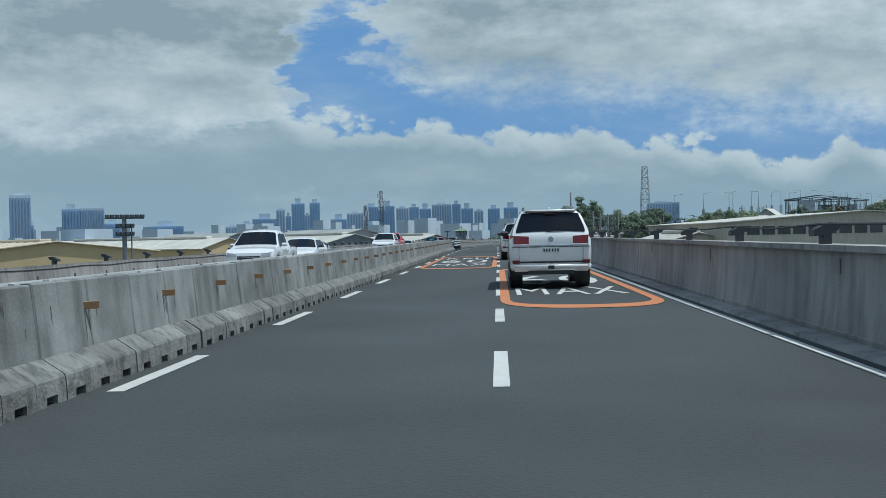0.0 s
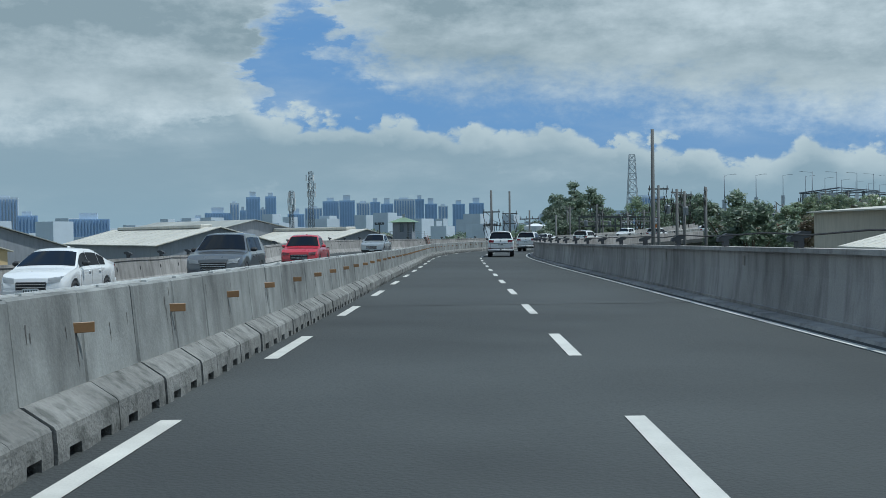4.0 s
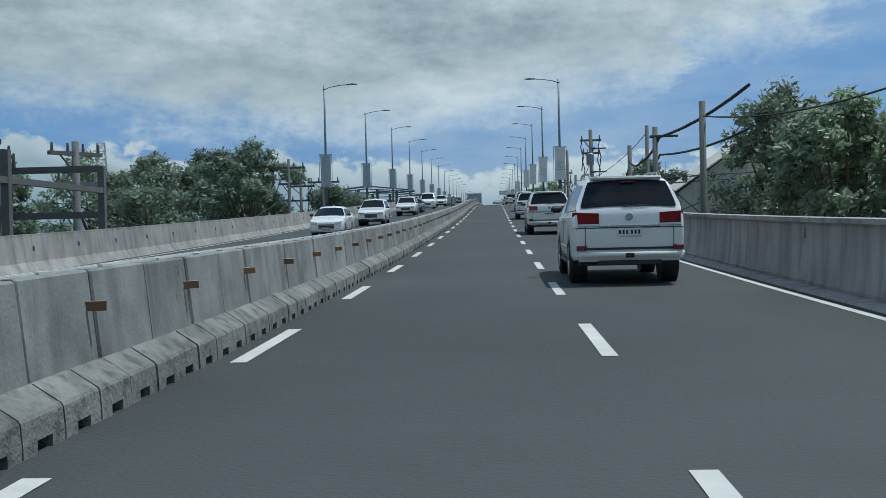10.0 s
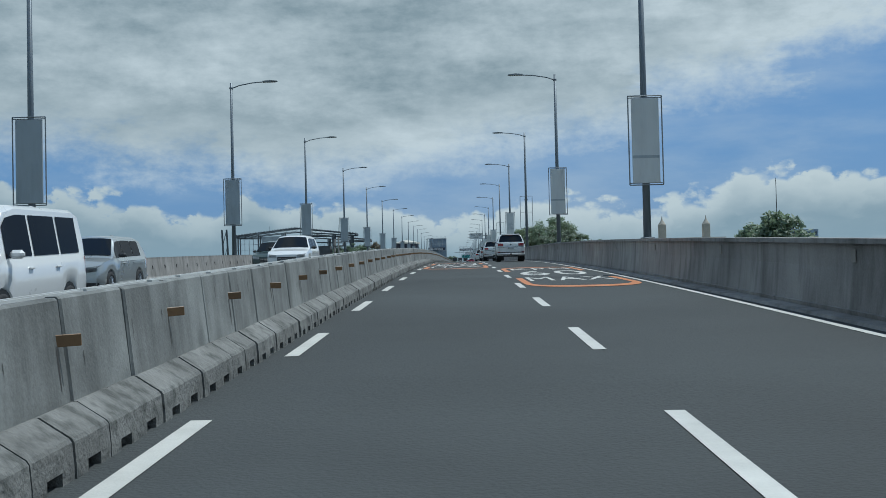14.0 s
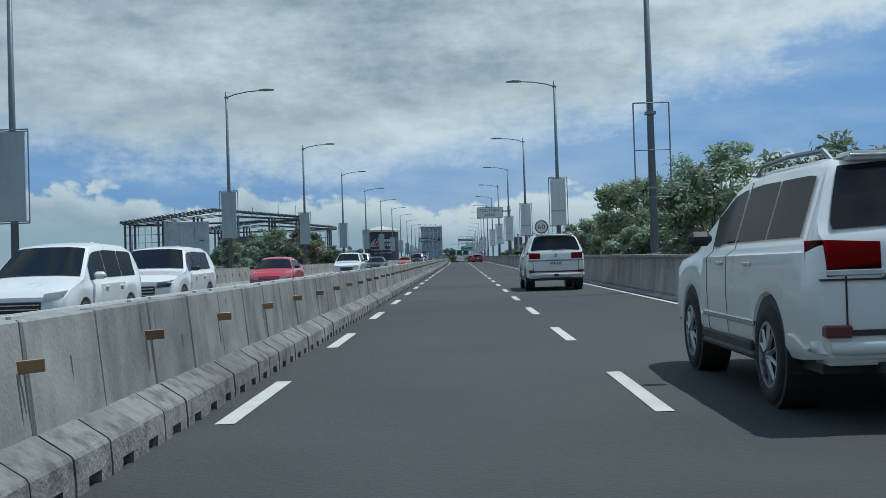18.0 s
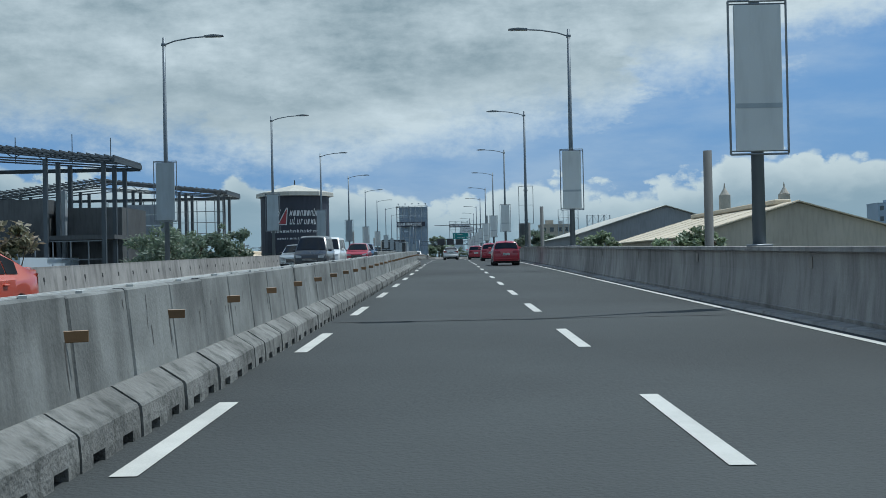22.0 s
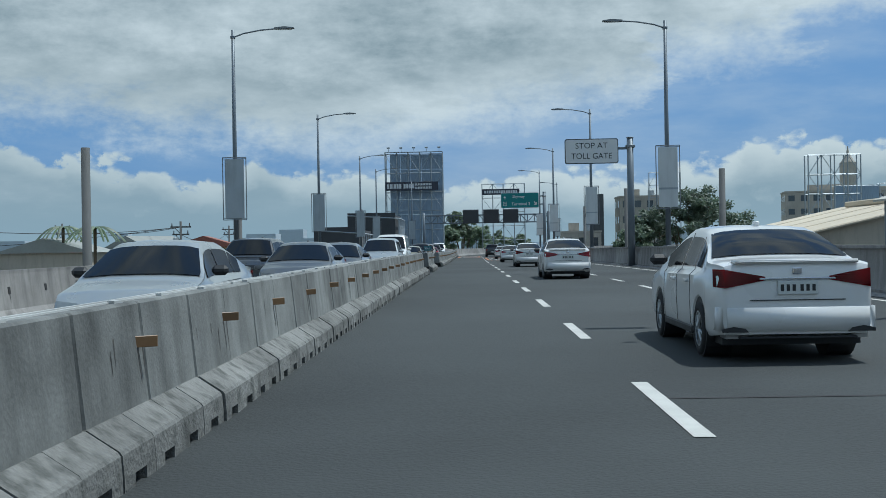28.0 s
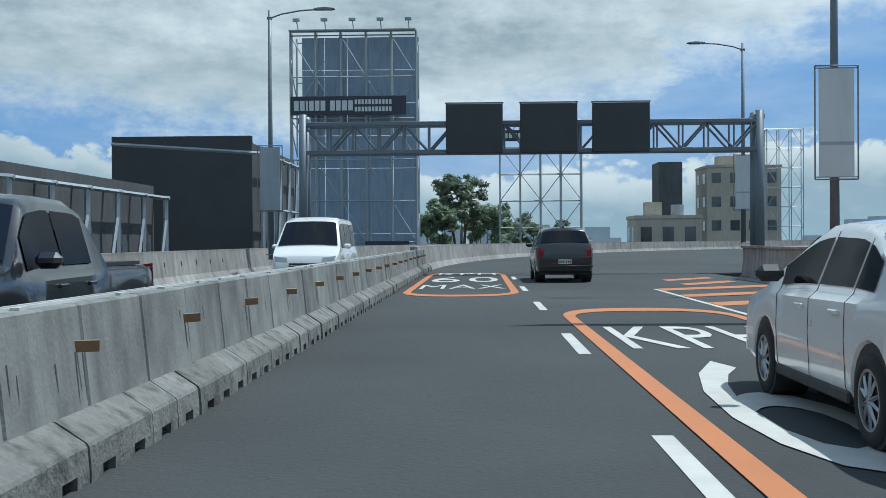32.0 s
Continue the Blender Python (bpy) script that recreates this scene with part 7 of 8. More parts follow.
# the tall dark tree and the row behind the transformers on the left
tree(-94, 257, 16.9, 14.5, LEAF_D, "great dark broad-crowned tree beyond the sheds", 6, n=16000, leaf=0.6, flat=0.6)
tree(-36, 110, 6.4, 6.6, LEAF_D, "tall dark broad-crowned tree behind the transformers", 7, n=9000, leaf=0.3)
tree(-31, 116, 5.2, 5.0, LEAF_D, "dark spreading tree beside a taller one", 8, n=6000, leaf=0.3)
tree(-25.4, 228, 8.5, 9.8, LEAF_D, "dense dark dome-shaped tree behind the far parapet", 9, n=30000, leaf=0.27)
tree(-28.5, 580, 13.4, 4.6, LEAF_D, "dark leafy tree beside the round tower", 10, n=6000, leaf=0.26)
LEFT_T = [(-34, 92, 1.0, 4.6), (-28, 112, 3.0, 4.8), (-33, 128, 4.8, 5.6), (-27, 146, 5.6, 5.8), (-32, 160, 8.0, 6.0), (-27, 172, 8.8, 5.6), (-33, 184, 9.6, 6.5), (-40, 170, 8.8, 6.5), (-22.6, 160, 8.4, 5.0), (-44, 140, 4.0, 6.0), (-50, 120, 1.5, 5.5), (-27, 84, 2.6, 4.6), (-31, 96, 3.4, 5.0), (-25, 102, 2.4, 4.0),
          (-26, 60, -0.6, 3.8), (-24, 76, 0.2, 4.0), (-40, 52, -1.0, 5.0), (-30, 30, -1.4, 4.5), (-46, 20, -1.2, 5.0)]
for i, (x, y, z, sp) in enumerate(LEFT_T):
    tree(x, y, z, sp, (LEAF_D, LEAF_M, LEAF_D)[i % 3], "leafy green tree reaching above the far parapet", seed + i, n=9500, leaf=0.23)
RIGHT_T = [(13.0, 108, 4.8, 4.0), (12.5, 116, 6.6, 4.4), (15.5, 122, 6.8, 4.6), (11.5, 104, 5.0, 3.4), (15.5, 97, 5.6, 3.8), (19.5, 101, 6.3, 4.4), (25, 106, 6.2, 4.6), (13.5, 90, 4.2, 2.8), (18, 84, 2.2, 3.8), (14, 76, 1.6, 3.4), (12.5, 64, 1.0, 3.0)]
for i, (x, y, z, sp) in enumerate(RIGHT_T):
    tree(x, y, z, sp, (LEAF_L, LEAF_M)[i % 2] if i < 8 else LEAF_R, "light-leaved tree close behind the parapet", 140 + i, n=6400, leaf=0.20)
for i, (x, y, z, sp) in enumerate([(17.5, 196, 8.2, 4.4), (21.5, 203, 7.4, 4.2), (14, 240, 6.5, 3.0), (30, 196, 5.2, 4.5)]):
    tree(x, y, z, sp, LEAF_D if i < 2 else LEAF_M, "dense dark tree behind the parapet", 150 + i, n=8000, leaf=0.20)
for i, (x, y, z, sp) in enumerate([(13, 352, 11.0, 4.0), (15, 362, 12.2, 4.6), (12, 372, 12.4, 4.0), (16, 384, 14.9, 5.0), (12, 394, 13.8, 4.4), (17, 402, 14.6, 4.8), (13, 411, 13.2, 4.2), (15, 420, 10.6, 3.4), (11, 336, 9.6, 3.2), (15, 326, 9.0, 3.6), (11, 405, 9.8, 2.6), (10.5, 386, 9.6, 2.4), (14, 426, 12.6, 4.2), (15.5, 433, 13.0, 4.4), (13.5, 441, 12.4, 3.8), (16, 447, 11.8, 3.6), (12.5, 456, 10.4, 2.2), (14, 464, 10.0, 2.2)]):
    tree(x, y, z, sp, (LEAF_M, LEAF_L, LEAF_M)[i % 3], "tall leafy tree overhanging the parapet", 170 + i, n=7600, leaf=0.20)
tree(17.5, 470, 13.8, 2.6, LEAF_L, "bare-branched tree with few leaves", 190, n=220, leaf=0.16)
tree(16, 478, 12.0, 2.6, LEAF_L, "thin tree with sparse leaves", 191, n=900, leaf=0.22)
for i, (x, y, z, sp) in enumerate([(11, 476, 9.6, 1.8), (12, 512, 10.2, 2.0), (10, 538, 10.6, 1.8), (11, 548, 10.4, 1.9), (18, 556, 10.2, 2.4)]):
    tree(x, y, z, sp, LEAF_L, "scrubby tree top just over the parapet", 200 + i, n=2600, leaf=0.2, name="shrub")
for i, (x, y, z, sp) in enumerate([(-22, 440, 11.0, 3.4), (-26, 450, 12.6, 4.2), (-23, 458, 13.2, 3.8), (-28, 466, 13.6, 4.4), (-23, 472, 12.8, 3.4), (-27, 482, 12.8, 4.2), (-22, 490, 11.4, 3.0), (-31, 456, 12.4, 4.0), (-23, 502, 11.0, 3.2), (-24, 540, 12.2, 4.8), (-28, 552, 12.6, 5.0), (-34, 440, 9.0, 4.6), (-25, 430, 8.6, 4.0)]):
    tree(x, y, z, sp, (LEAF_D, LEAF_M, LEAF_R)[i % 3], "bushy tree between the far parapet and the steel hall", 210 + i, n=7000, leaf=0.21)
for i, (x, y, z, sp) in enumerate([(23.5, 788, 17.4, 5.6), (29, 795, 16.4, 5.6), (19, 792, 15.0, 4.4), (16.5, 786, 12.6, 3.2)]):
    tree(x, y, z, sp, LEAF_D, "broad dark tree with a dense crown", 230 + i, n=8000, leaf=0.28)
for i, (x, y, z, sp) in enumerate([(-7.0, 905, 19.2, 4.6), (-3.5, 918, 15.5, 4.2), (2, 930, 14.0, 4.4), (8, 934, 13.2, 4.2), (-10, 898, 15.0, 3.6)]):
    tree(x, y, z, sp, LEAF_M, "green tree at the foot of the billboard", 240 + i, n=5200, leaf=0.34)
for i in range(14):
    r = random.Random(300 + i)
    tree(r.uniform(34, 70), r.uniform(20, 80), r.uniform(-1.6, 1.2), r.uniform(4.5, 6.5), LEAF_D if i % 2 else LEAF_M, "roundish green tree among the warehouses", 300 + i, n=3000, leaf=0.5)
tree(20, 30, 4.6, 6.0, LEAF_D, "large dark tree on the inside of the bend", 320, n=7000, leaf=0.36)
tree(24, 22, 3.0, 5.0, LEAF_D, "dark tree on the inside of the bend", 321, n=5000, leaf=0.36)


def palm(x, y, top):
    t_ = thing("palm_tree", x, y, GZ, 0, "palm tree with drooping fronds above the roofs", "palm tree")
    H = top - GZ
    part("trunk", tb((0, 0, 0), (0.3, 0, H), 0.2, 0.14, 8), BARK, t_)
    for i in range(13):
        a = 2 * math.pi * i / 13
        bm = bmesh.new()
        for k in range(7):
            f0, f1 = k / 7, (k + 1) / 7
            def pt(f, s):
                r_ = 2.6 * f
                return (0.3 + r_ * math.cos(a) - s * 0.22 * math.sin(a) * (1 - f * 0.6), r_ * math.sin(a) + s * 0.22 * math.cos(a) * (1 - f * 0.6), H + 1.0 * f - 2.2 * f * f - abs(s) * 0.12)
            q = [bm.verts.new(p) for p in (pt(f0, -1), pt(f0, 0), pt(f0, 1), pt(f1, 1), pt(f1, 0), pt(f1, -1))]
            bm.faces.new((q[0], q[1], q[4], q[5]))
            bm.faces.new((q[1], q[2], q[3], q[4]))
        part("frond", bm, LEAF_M, t_)


palm(-38, 738, 12.2)
palm(-46, 752, 12.6)
palm(-40, 700, 11.4)
r = random.Random(77)
v, f = [], []
for i in range(360):
    a = radians(r.uniform(-60, 70))
    D = r.uniform(260, 1500)
    p = Vector((60 - D * math.sin(a), D * math.cos(a) - 100, GZ))
    if (-45 < p.x < 45 and p.y < 1250) or (p.x < 10 and p.x > -110 and p.y > 500 and p.y < 900):
        continue
    R = r.uniform(4, 8)
    hh = r.uniform(6, 11)
    for _ in range(120):
        d = Vector((r.gauss(0, 1), r.gauss(0, 1), abs(r.gauss(0, 1)))).normalized()
        c = p + Vector((d.x * R * 1.3, d.y * R, hh * 0.35 + d.z * hh * r.uniform(0.4, 0.7)))
        s = r.uniform(0.7, 1.6)
        u = Vector((r.gauss(0, 1), r.gauss(0, 1), r.gauss(0, 1))).normalized()
        w = u.cross(d + Vector((0.01, 0, 0.2))).normalized()
        i0 = len(v)
        v += [(c - u * s)[:], (c + w * s * 0.5)[:], (c + u * s)[:], (c - w * s * 0.5)[:]]
        f += [(i0, i0 + 1, i0 + 2, i0 + 3)]
tagged(obj("distant_trees", pyd("distant_trees", v, f), LEAF_D), "dark belts of trees across the city", "trees", kind="stuff")

# ---- poles, transformers, wires, masts ----
POLE_W = mat("weathered_pole", (0.11, 0.115, 0.115), 0.8, vary=0.2, scale=1.5, bump=0.2, streak=0.2)
PORC = mat("brown_insulator", (0.10, 0.09, 0.09), 0.35, vary=0.1, bump=0.0)


def utility_pole(x, y, top, arms=(), r=0.17, label="weathered grey utility pole", rz=0.0, lean=0.0, fuse=False):
    t_ = thing("utility_pole", x, y, GZ, rz, label, "utility pole", "utility poles")
    H = top - GZ
    part("pole", tb((0, 0, 0), (lean * H, 0, H), r * 1.2, r * 0.85, 10), POLE_W, t_, smooth=True)
    for z, w in arms:
        z -= GZ
        part("crossarm", bx(-w + lean * z, w + lean * z, -0.09, 0.09, z - 0.08, z + 0.08), POLE_W, t_)
        n = 4 if w > 1.2 else 3
        for k in range(n):
            xx = -w + 0.15 + (2 * w - 0.3) * k / (n - 1) + lean * z
            part("insulator", tb((xx, 0, z + 0.08), (xx, 0, z + 0.42), 0.07, 0.045, 7), PORC, t_)
            if fuse and k != 1:
                bm = bmesh.new()
                path_tube(bm, [(xx, 0, z), (xx - 0.1, 0.1, z - 0.6), (xx + 0.12, 0.1, z - 1.4), (xx - 0.05, 0.1, z - 2.6)], 0.045, 5)
                part("lead", bm, WIRE, t_)
        part("brace", tb((-w * 0.6 + lean * z, 0, z - 0.05), (lean * z, 0, z - 0.8), 0.04, 0.04, 5), POLE_W, t_)
    return t_


def transformer(x, y, z, rz=0):
    t_ = thing("transformer", x, y, z, rz, "grey pole-mounted transformer drum", "transformer", "transformers")
    part("tank", tb((0, 0, 0), (0, 0, 0.9), 0.32, 0.32, 14), GALV, t_)
    part("lid", tb((0, 0, 0.9), (0, 0, 0.98), 0.34, 0.25, 14), GALV, t_)
    for k in (-1, 1):
        part("bushing", tb((k * 0.15, 0, 0.95), (k * 0.22, 0, 1.35), 0.05, 0.03, 6), PORC, t_)
    part("hanger", bx(-0.1, 0.1, 0.28, 0.45, 0.2, 0.7), GALV, t_)


# left, round the bend
utility_pole(-15.4, 36.2, 5.9, ((2.9, 1.2), (1.2, 0.9)), 0.17, rz=20, fuse=True, label="tall round pole with crossarms and looping cables")
utility_pole(-15.1, 41.4, 5.9, ((2.7, 1.1), (1.3, 0.9)), 0.16, rz=20, fuse=True, label="tall round pole with crossarms and looping cables")
utility_pole(-15.9, 37.4, 3.2, ((1.0, 1.3), ), 0.16, rz=20, fuse=True)
utility_pole(-16.0, 60, 2.7, (), 0.17)
utility_pole(-16.5, 163.5, 5.2, ((4.85, 1.45), (3.5, 0.75)), 0.18, rz=4, label="dark pole with one wide crossarm and fuses")
utility_pole(-34, 223, 6.2, ((5.2, 1.2),), 0.15)
utility_pole(-16.2, 50.5, 3.3, ((2.0, 1.5),), 0.15, rz=10)
# switchyard frames
for i, (x, y, top) in enumerate(((-18.5, 84, 4.8), (-20.5, 92, 4.0), (-17.5, 97, 3.6), (-19.5, 103, 3.4), (-18.0, 108, 4.0), (-22, 80, 4.4), (-24, 99, 3.4), (-25, 86, 3.8))):
    utility_pole(x, y, top, ((top - 0.5, 1.3), (top - 1.7, 1.0)) if i % 2 == 0 else ((top - 0.3, 1.1),), 0.17, rz=15 * i, fuse=i % 3 == 0, label="switchyard pole with insulators and leads")
for x, y, z in ((-19.2, 92, 0.8), (-18.4, 97, 0.6), (-20.6, 84, 1.0)):
    transformer(x, y, z)
sw = thing("switchyard", -19.5, 96, GZ, 0, "steel switchyard frame with insulators on its beams", "frame")
for xx in (-4, 0, 4):
    for yy in (-8, 0, 8):
        part("leg", bx(xx - 0.12, xx + 0.12, yy - 0.12, yy + 0.12, 0, 12.2), POLE_W, sw)
for yy in (-8, 0, 8):
    for z in (10.4, 12.1):
        part("beam", bx(-4, 4, yy - 0.1, yy + 0.1, z - 0.12, z + 0.12), POLE_W, sw)
    for k in range(4):
        part("insulator", tb((-3.5 + 1.4 * k, yy, 12.2), (-3.5 + 1.4 * k, yy, 12.75), 0.08, 0.05, 6), PORC, sw)
for xx in (-4, 4):
    part("beam", bx(xx - 0.1, xx + 0.1, -8, 8, 11.2, 11.4), POLE_W, sw)
# right, inside the bend
for i, (x, y, top) in enumerate(((13.8, 20.4, 5.2), (15.4, 25, 4.6), (17.0, 17, 4.6), (18.2, 24, 5.0), (14.5, 28, 4.4))):
    utility_pole(x, y, top, ((top - 0.4, 1.2), (top - 1.6, 0.9)), 0.18, rz=40 + 20 * i, fuse=True, label="switchyard pole with insulators and leads")
transformer(14.5, 21.5, 2.0)
transformer(16.0, 23.5, 1.8)
utility_pole(26, -18, 8.0, (), 0.16, label="slim bare steel pole")
# right, along the straight
R_POLES = [(7.4, 108.7, 5.0), (6.75, 117.3, 4.8), (7.19, 130.9, 4.98), (7.5, 158.6, 8.5), (7.6, 181, 5.8), (7.5, 189, 9.0), (7.3, 194, 7.6), (9.5, 140, 7.0), (7.0, 556, 13.4), (8.2, 590, 13.0), (8.0, 493, 12.4), (8.4, 470, 12.6), (8.0, 700, 13.8), (8.0, 735, 14.6), (9.0, 771, 14.0), (9.5, 783, 14.8)]
for i, (x, y, top) in enumerate(R_POLES):
    utility_pole(x, y, top, ((top - 0.9, 0.9), (top - 2.0, 0.8)) if i in (3, 6) else ((top - 0.8, 0.8),) if i == 14 else (), 0.19 if top > 8 else 0.15, fuse=i in (3, 6), lean=-0.012 if i in (3, 5) else 0.0)
for y, z in ((157.2, 5.4),):
    transformer(7.1, y, z)
utility_pole(10.5, 88, 4.0, ((3.6, 1.3),), 0.16)
utility_pole(10.5, 72, 3.6, (), 0.18)
L_POLES = [(-17.5, 152, 6.2), (-18.5, 163, 5.2), (-17.6, 330, 9.6), (-18.2, 331, 9.4), (-17.2, 592, 13.4), (-17.2, 628, 13.4), (-17.3, 662, 13.6), (-17.4, 678, 13.4), (-17.5, 702, 13.2), (-17.4, 768, 14.4)]
for i, (x, y, top) in enumerate(L_POLES):
    utility_pole(x, y, top, ((top - 0.7, 1.3), (top - 2.0, 0.9)) if i < 2 else ((top - 1.2, 0.8),) if i == 2 else (), 0.14 if i < 4 else 0.17, label="weathered grey utility pole" if i < 4 else "thick dark steel pole beside the far parapet")
for i, (x, y, top) in enumerate(((-40, 690, 13.0), (-52, 720, 13.6), (-36, 760, 13.2), (-60, 790, 14.0), (-44, 820, 14.0), (-70, 740, 13.0))):
    utility_pole(x, y, top, ((top - 0.6, 1.1), (top - 1.4, 0.9)), 0.15)
# switchyard truss beside the pale warehouse, with fuses on brackets
tf = thing("switchyard_truss", 0, 135.2, GZ, 0, "steel truss beam on lattice posts with hanging fuses", "frame")
zt_ = 3.25 - GZ
for dz_ in (0.0, 0.36):
    part("chord", tb((6.9, 0, zt_ - dz_ - 0.2), (17.5, 0.6, zt_ - dz_ + 0.25), 0.045, 0.045, 6), STEEL_D, tf)
for i in range(22):
    xa, xb = 6.9 + i * 0.48, 7.38 + i * 0.48
    ra, rb2 = zt_ - 0.2 + 0.0425 * (xa - 6.9), zt_ - 0.2 + 0.0425 * (xb - 6.9)
    part("web", tb((xa, 0.05, ra - (0.36 if i % 2 else 0)), (xb, 0.05, rb2 - (0 if i % 2 else 0.36)), 0.025, 0.025, 5), STEEL_D, tf)
for xx in (9.9, 12.4, 14.9, 17.4):
    for d_ in (-0.16, 0.16):
        part("post", bx(xx + d_ - 0.04, xx + d_ + 0.04, -0.05, 0.05, 0, zt_ - 0.3), STEEL_D, tf)
    for k in range(5):
        part("lace", tb((xx - 0.16, 0, zt_ - 0.5 - k * 0.55), (xx + 0.16, 0, zt_ - 1.05 - k * 0.55), 0.02, 0.02, 4), STEEL_D, tf)
for xa, xb in ((9.9, 12.4), (12.4, 14.9)):
    part("brace", tb((xa, 0.1, zt_ - 0.4), (xb, 0.1, zt_ - 2.6), 0.04, 0.04, 5), STEEL_D, tf)
    part("brace", tb((xa, 0.1, zt_ - 2.6), (xb, 0.1, zt_ - 1.6), 0.04, 0.04, 5), STEEL_D, tf)
for xx in (7.4, 8.6, 9.85, 11.2, 13.0):
    zz = zt_ - 0.2 + 0.0425 * (xx - 6.9)
    part("bracket", tb((xx, 0, zz + 0.12), (xx + 1.0, 0, zz + 0.02), 0.025, 0.025, 5), STEEL_D, tf)
    part("fuse", rbx(xx - 0.17, xx + 0.15, -0.16, 0.16, zz - 0.28, zz + 0.14, 0.06), PORC, tf, "dark hanging fuse housing")
cap_ = thing("capacitor_bank", 8.0, 136.6, GZ, 0, "dark bank of switchgear boxes on a steel frame", "switchgear")
for xx in (-0.9, 0.9):
    for yy in (-0.6, 0.6):
        part("leg", bx(xx - 0.07, xx + 0.07, yy - 0.07, yy + 0.07, 0, 12.2), STEEL_D, cap_)
for z in (10.2, 11.2, 12.2):
    part("shelf", bx(-1.0, 1.0, -0.7, 0.7, z - 0.05, z + 0.05), STEEL_D, cap_)
for z in (10.3, 11.25):
    for xx in (-0.6, 0.0, 0.6):
        part("box", bx(xx - 0.24, xx + 0.24, -0.45, 0.45, z, z + 0.7, 0.03), POLE_W, cap_)
for xx in (-0.7, 0.0, 0.7):
    part("insulator", tb((xx, -0.5, 12.25), (xx, -0.5, 12.75), 0.07, 0.05, 7), PORC, cap_)
for pts_, r_ in (([(8.2, 104.0, 5.0), (6.95, 117.2, 4.3), (6.95, 124.0, 3.55), (7.2, 130.8, 3.95), (7.2, 135.0, 2.9)], 0.065), ([(8.6, 106.0, 3.6), (6.95, 117.2, 3.45), (7.3, 126.0, 2.7), (7.6, 135.0, 2.5)], 0.05)):
    fine_pts = []
    for a_, b_ in zip(pts_, pts_[1:]):
        fine_pts += sag(a_, b_, 0.22, 6)[:-1]
    tagged(part("power_cable", path_tube(bmesh.new(), fine_pts + [Vector(pts_[-1])], r_, 6), WIRE, None), "thick black bundled power cable slung between poles", "cable", "power cables")
for xx, yy, zz in ((6.75, 117.3, 4.35), (7.5, 158.6, 6.9), (7.5, 158.6, 4.9)):
    ar = thing("pole_bracket", xx, yy, zz, 0, "short dark steel bracket on a pole", "bracket")
    part("arm", bx(0.15, 1.1, -0.04, 0.04, -0.05, 0.06, 0.01), STEEL_D, ar)
    part("collar", bx(-0.24, 0.24, -0.24, 0.24, -0.06, 0.06, 0.02), STEEL_D, ar)
WIRES = [((7.5, 157.7, 7.0), (7.6, 181, 4.4), 0.8), ((7.5, 189, 5.0), (7.6, 181, 5.2), 0.3), ((7.6, 181, 5.2), (9.5, 140, 6.5), 0.9), ((7.5, 189, 4.0), (7.3, 194, 6.4), 0.3), ((7.4, 108.7, 4.4), (10.5, 88, 3.9), 0.6), ((10.5, 88, 3.9), (10.5, 72, 3.3), 0.5),
         ((-15.4, 36.2, 1.9), (-15.1, 41.4, 1.8), 0.5), ((-15.1, 41.4, 2.2), (-16.2, 50.5, 1.8), 0.7), ((-16.0, 60, 1.2), (-18.5, 84, 0.6), 1.4), ((-18.5, 84, 1.6), (-16.0, 60, 2.4), 1.2), ((-18, 108, 1.4), (-17.5, 152, 3.6), 2.0),
         ((-17.6, 330, 8.4), (-30, 430, 9.0), 2.0), ((-17.6, 330, 7.6), (-60, 300, 8.0), 2.0), ((-40, 690, 12.4), (-52, 720, 13.0), 0.8), ((-52, 720, 13.0), (-36, 760, 12.6), 1.0), ((-36, 760, 12.6), (-60, 790, 13.4), 0.8), ((-36, 760, 11.8), (-44, 820, 13.0), 1.2), ((-40, 690, 12.4), (-110, 700, 12.0), 2.0), ((-36, 760, 12.6), (-110, 770, 12.4), 2.0)]
for a, b, d in WIRES:
    bm = bmesh.new()
    path_tube(bm, sag(a, b, d, 12), 0.03, 4)
    tagged(part("power_cable", bm, WIRE, None), "sagging black power cable between poles", "cable", "power cables")


def lattice_mast(name, x, y, base, top, w0, w1, label, antennas=0, material=None):
    t_ = thing(name, x, y, base, 12, label, "mast")
    H = top - base
    material = material or STEEL_D
    legs, br = bmesh.new(), bmesh.new()
    n = 14
    cs = ((-1, -1), (1, -1), (1, 1), (-1, 1))
    def pt(c, f):
        w = (w0 + (w1 - w0) * f) / 2
        return (c[0] * w, c[1] * w, H * f)
    th = max(0.06, w0 * 0.020) if w0 > 0.6 else 0.022
    for c in cs:
        tube(legs, pt(c, 0), pt(c, 1), th * 1.3, th, 5)
    for k in range(n):
        for i in range(4):
            a, b = cs[i], cs[(i + 1) % 4]
            tube(br, pt(a, k / n), pt(b, (k + 1) / n), th * 0.7, th * 0.7, 4)
            tube(br, pt(b, k / n), pt(a, (k + 1) / n), th * 0.7, th * 0.7, 4)
            tube(br, pt(a, (k + 1) / n), pt(b, (k + 1) / n), th * 0.7, th * 0.7, 4)
    part("legs", legs, material, t_)["kind"] = "stuff"
    part("bracing", br, material, t_)["kind"] = "stuff"
    for k in range(antennas):
        a = 2 * math.pi * k / antennas
        z = H * (0.72 + 0.09 * (k % 3))
        part("antenna", bx(math.cos(a) * w0 * 0.9 - 0.2, math.cos(a) * w0 * 0.9 + 0.2, math.sin(a) * w0 * 0.9 - 0.15, math.sin(a) * w0 * 0.9 + 0.15, z, z + 2.0), SIGN_W, t_)
    return t_


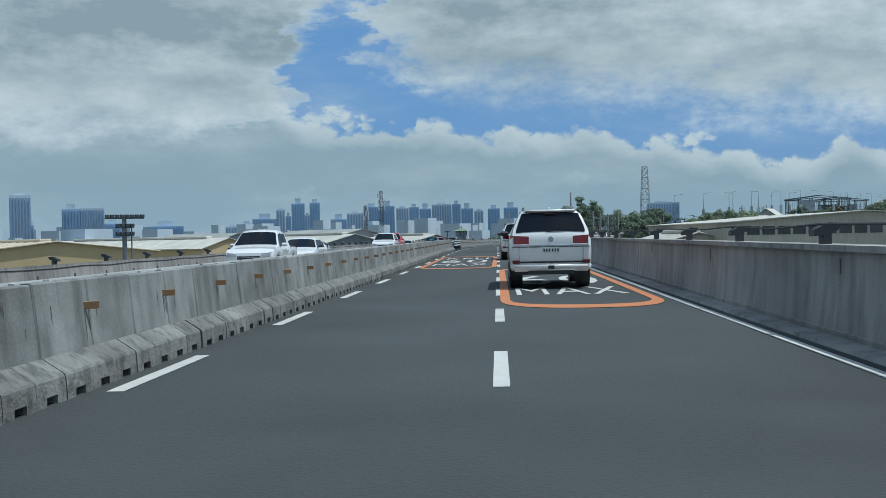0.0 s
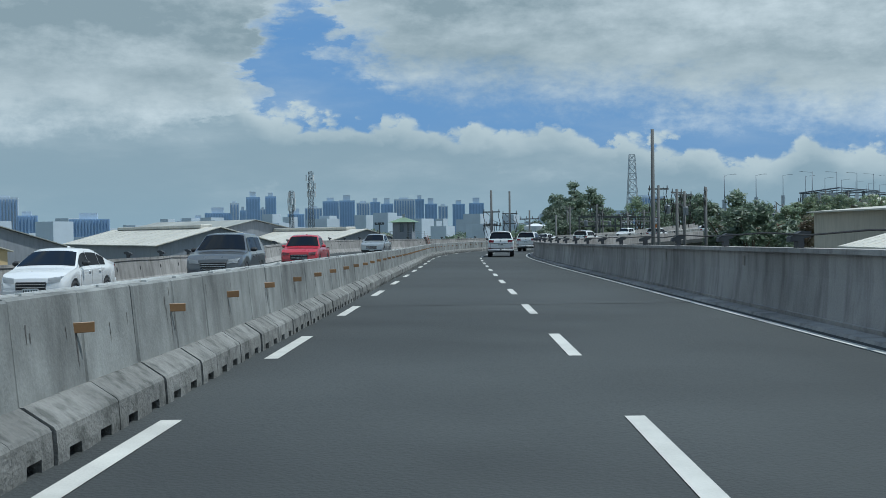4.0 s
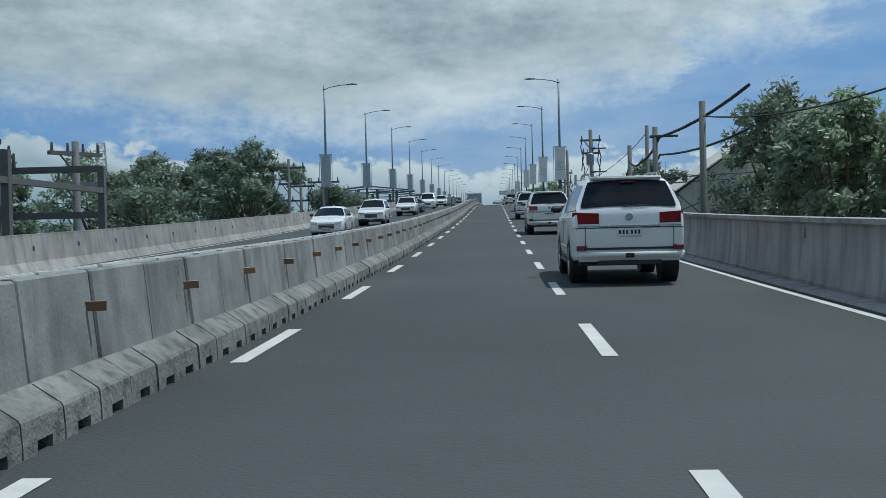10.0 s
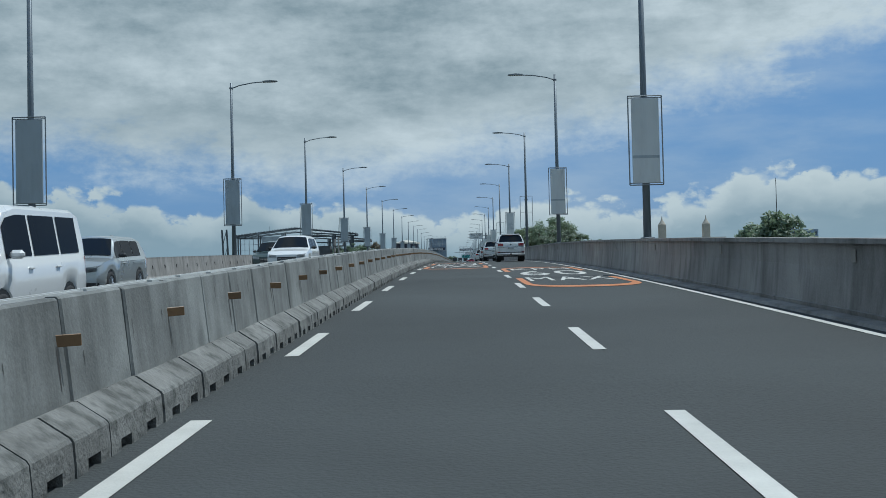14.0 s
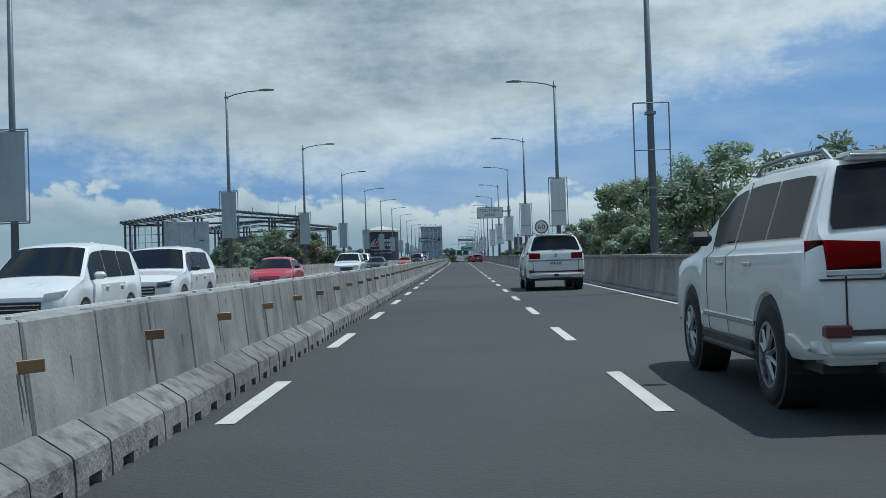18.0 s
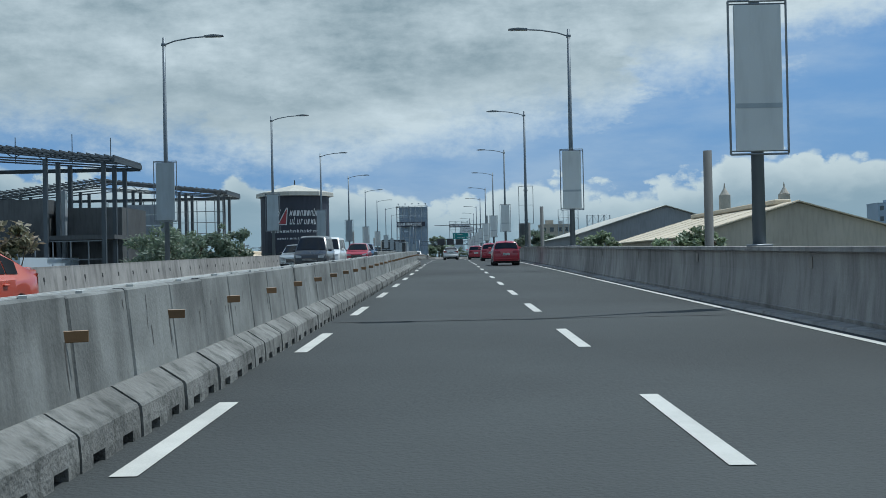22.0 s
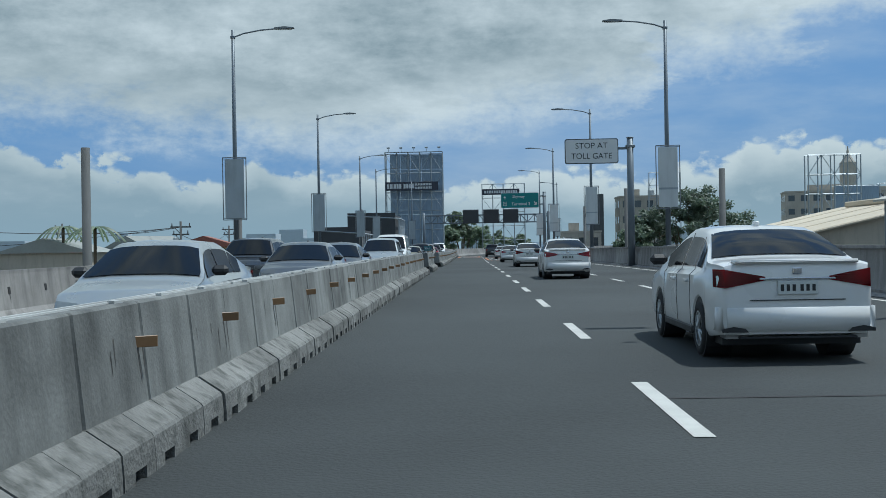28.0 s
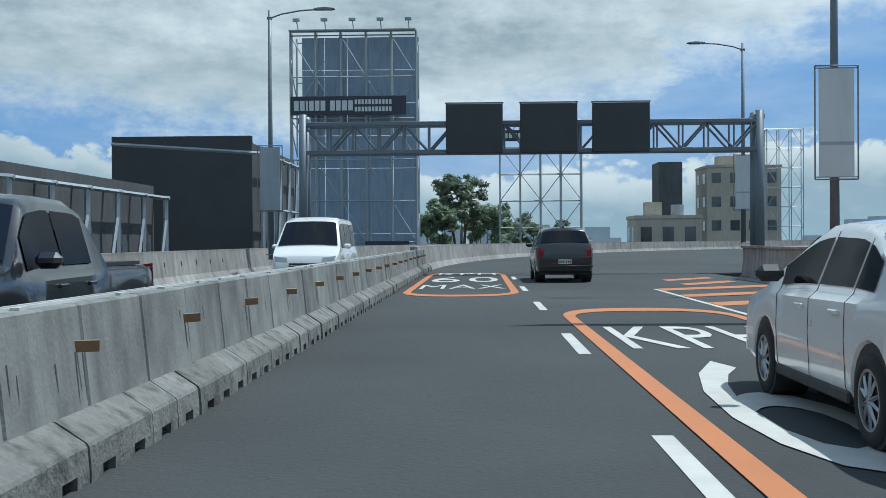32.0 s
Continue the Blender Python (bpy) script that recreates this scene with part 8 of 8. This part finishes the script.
lattice_mast("lattice_tower", -219, 668, GZ, 54.6, 10, 4.0, "tall pale steel lattice tower", 0, STEEL_L)
lattice_mast("cell_mast", -159, 191, GZ, 20.2, 1.6, 1.2, "slim steel cell mast with antennas", 9, STEEL_D)
lattice_mast("cell_mast", -173, 199, GZ, 14.6, 1.3, 1.0, "short dark cell mast with antennas", 12, STEEL_D)
lattice_mast("cell_mast", 120, 900, GZ, 24.5, 1.4, 1.0, "slim cell mast with antennas far off", 9, STEEL_D)
for x, y, top in ((-60, 250, 14), (40, 330, 16.0)):
    w = thing("whip_mast", x, y, GZ, 0, "thin pale whip mast on a roof", "mast")
    part("pole", tb((0, 0, 0), (0, 0, top - GZ), 0.12, 0.04, 6), POLE_W, w)
# stadium-style light tower and smaller lamps on the left at the start
lt = thing("light_tower", 28, -128, GZ, 60, "grey steel pole with rows of flood lights", "light tower")
part("pole", tb((0, 0, 0), (0, 0, 12.2), 0.28, 0.22, 10), GALV, lt)
part("ladder", tb((0.7, 0, 0), (0.7, 0, 11.5), 0.07, 0.07, 5), GALV, lt)
for z, n, w in ((12.3, 8, 1.9), (11.4, 4, 0.9), (10.6, 4, 0.9)):
    part("head_frame", bx(-w, w, -0.15, 0.15, z - 0.08, z + 0.04), GALV, lt)
    for k in range(n):
        x = -w + 0.2 + (2 * w - 0.4) * k / (n - 1)
        part("flood_light", bx(x - 0.2, x + 0.2, -0.5, -0.12, z, z + 0.35, 0.04), STEEL_D, lt)
lt2 = thing("light_pole", -23.5, 20, GZ, 20, "slim pole with two flood lights", "light pole")
part("pole", tb((0, 0, 0), (0, 0, 10.9), 0.11, 0.09, 8), STEEL_D, lt2)
part("crossbar", bx(-0.6, 0.6, -0.04, 0.04, 10.75, 10.85), STEEL_D, lt2)
for k in (-0.5, -0.1, 0.15, 0.5):
    part("flood_light", bx(k - 0.12, k + 0.12, -0.15, 0.1, 10.85, 11.05), STEEL_D, lt2)
wt = thing("water_tank", -36, 96, GZ, 0, "pale round water tank on a dark frame", "water tank")
part("tank", tb((0, 0, 8.0), (0, 0, 10.6), 2.2, 2.2, 18), PALE, wt)
part("roof", tb((0, 0, 10.6), (0, 0, 11.1), 2.2, 0.4, 18), PALE, wt)
for k in range(6):
    a = 2 * math.pi * k / 6
    part("leg", tb((1.9 * math.cos(a), 1.9 * math.sin(a), 0), (1.9 * math.cos(a), 1.9 * math.sin(a), 8.0), 0.15, 0.15, 6), STEEL_D, wt)
# far street lamps of the ramp on the right at the start
for i in range(9):
    x, y = 62 + i * 7.5, 70 - i * 6
    l_ = thing("far_lamp", x, y, GZ, 0, "distant street lamp seen over the warehouse roof", "street lamp", "distant lamps")
    part("pole", tb((0, 0, 0), (0, 0, 15.0), 0.11, 0.08, 6), GALV, l_)
    part("arm", tb((0, 0, 15.0), (1.6, 0, 15.3), 0.06, 0.05, 5), GALV, l_)
rb_ = thing("roof_frame", 92, 14, GZ, -62, "open steel frame of an unfinished roof", "frame")
for x in (-7, -3.5, 0, 3.5, 7):
    for y in (0, 8):
        part("column", bx(x - 0.15, x + 0.15, y - 0.15, y + 0.15, 0, 14.4), STEEL_D, rb_)
part("roof_sheet", bx(-8, 8, -1, 9, 14.4, 14.7), STEEL_D, rb_)

# drilling rig beyond the far parapet
rig = thing("drilling_rig", -36, 348, GZ, 0, "dark drilling rig with a leaning mast and a boom", "rig")
for dx_ in (0.0, 0.7):
    part("mast_chord", tb((dx_, 0, 0), (dx_ - 0.9, 0, 21.3), 0.16, 0.14, 6), STEEL_D, rig)
for k in range(9):
    part("mast_lace", tb((-0.9 * k / 9, 0, 21.3 * k / 9), (0.7 - 0.9 * (k + 1) / 9, 0, 21.3 * (k + 1) / 9), 0.05, 0.05, 4), STEEL_D, rig)
part("cab", bx(-1.0, 1.8, -1.2, 1.2, 9.2, 14.8, 0.1), STEEL_D, rig)
part("boom", tb((0.0, 0, 14.0), (6.4, 0, 15.6), 0.22, 0.2, 6), STEEL_D, rig)
part("boom_head", bx(5.9, 6.7, -0.3, 0.3, 14.9, 16.4, 0.05), STEEL_D, rig)
part("stay", tb((3.2, 0, 11.0), (6.2, 0, 15.4), 0.14, 0.14, 5), STEEL_D, rig)
part("undercarriage", bx(-2.4, 3.4, -1.8, 1.8, 0.0, 9.4, 0.1), STEEL_D, rig)

lattice_mast("lattice_mast", -18.0, 165.0, -6.0, 5.3, 0.45, 0.34, "slim grey steel lattice mast beside a crossarm pole")
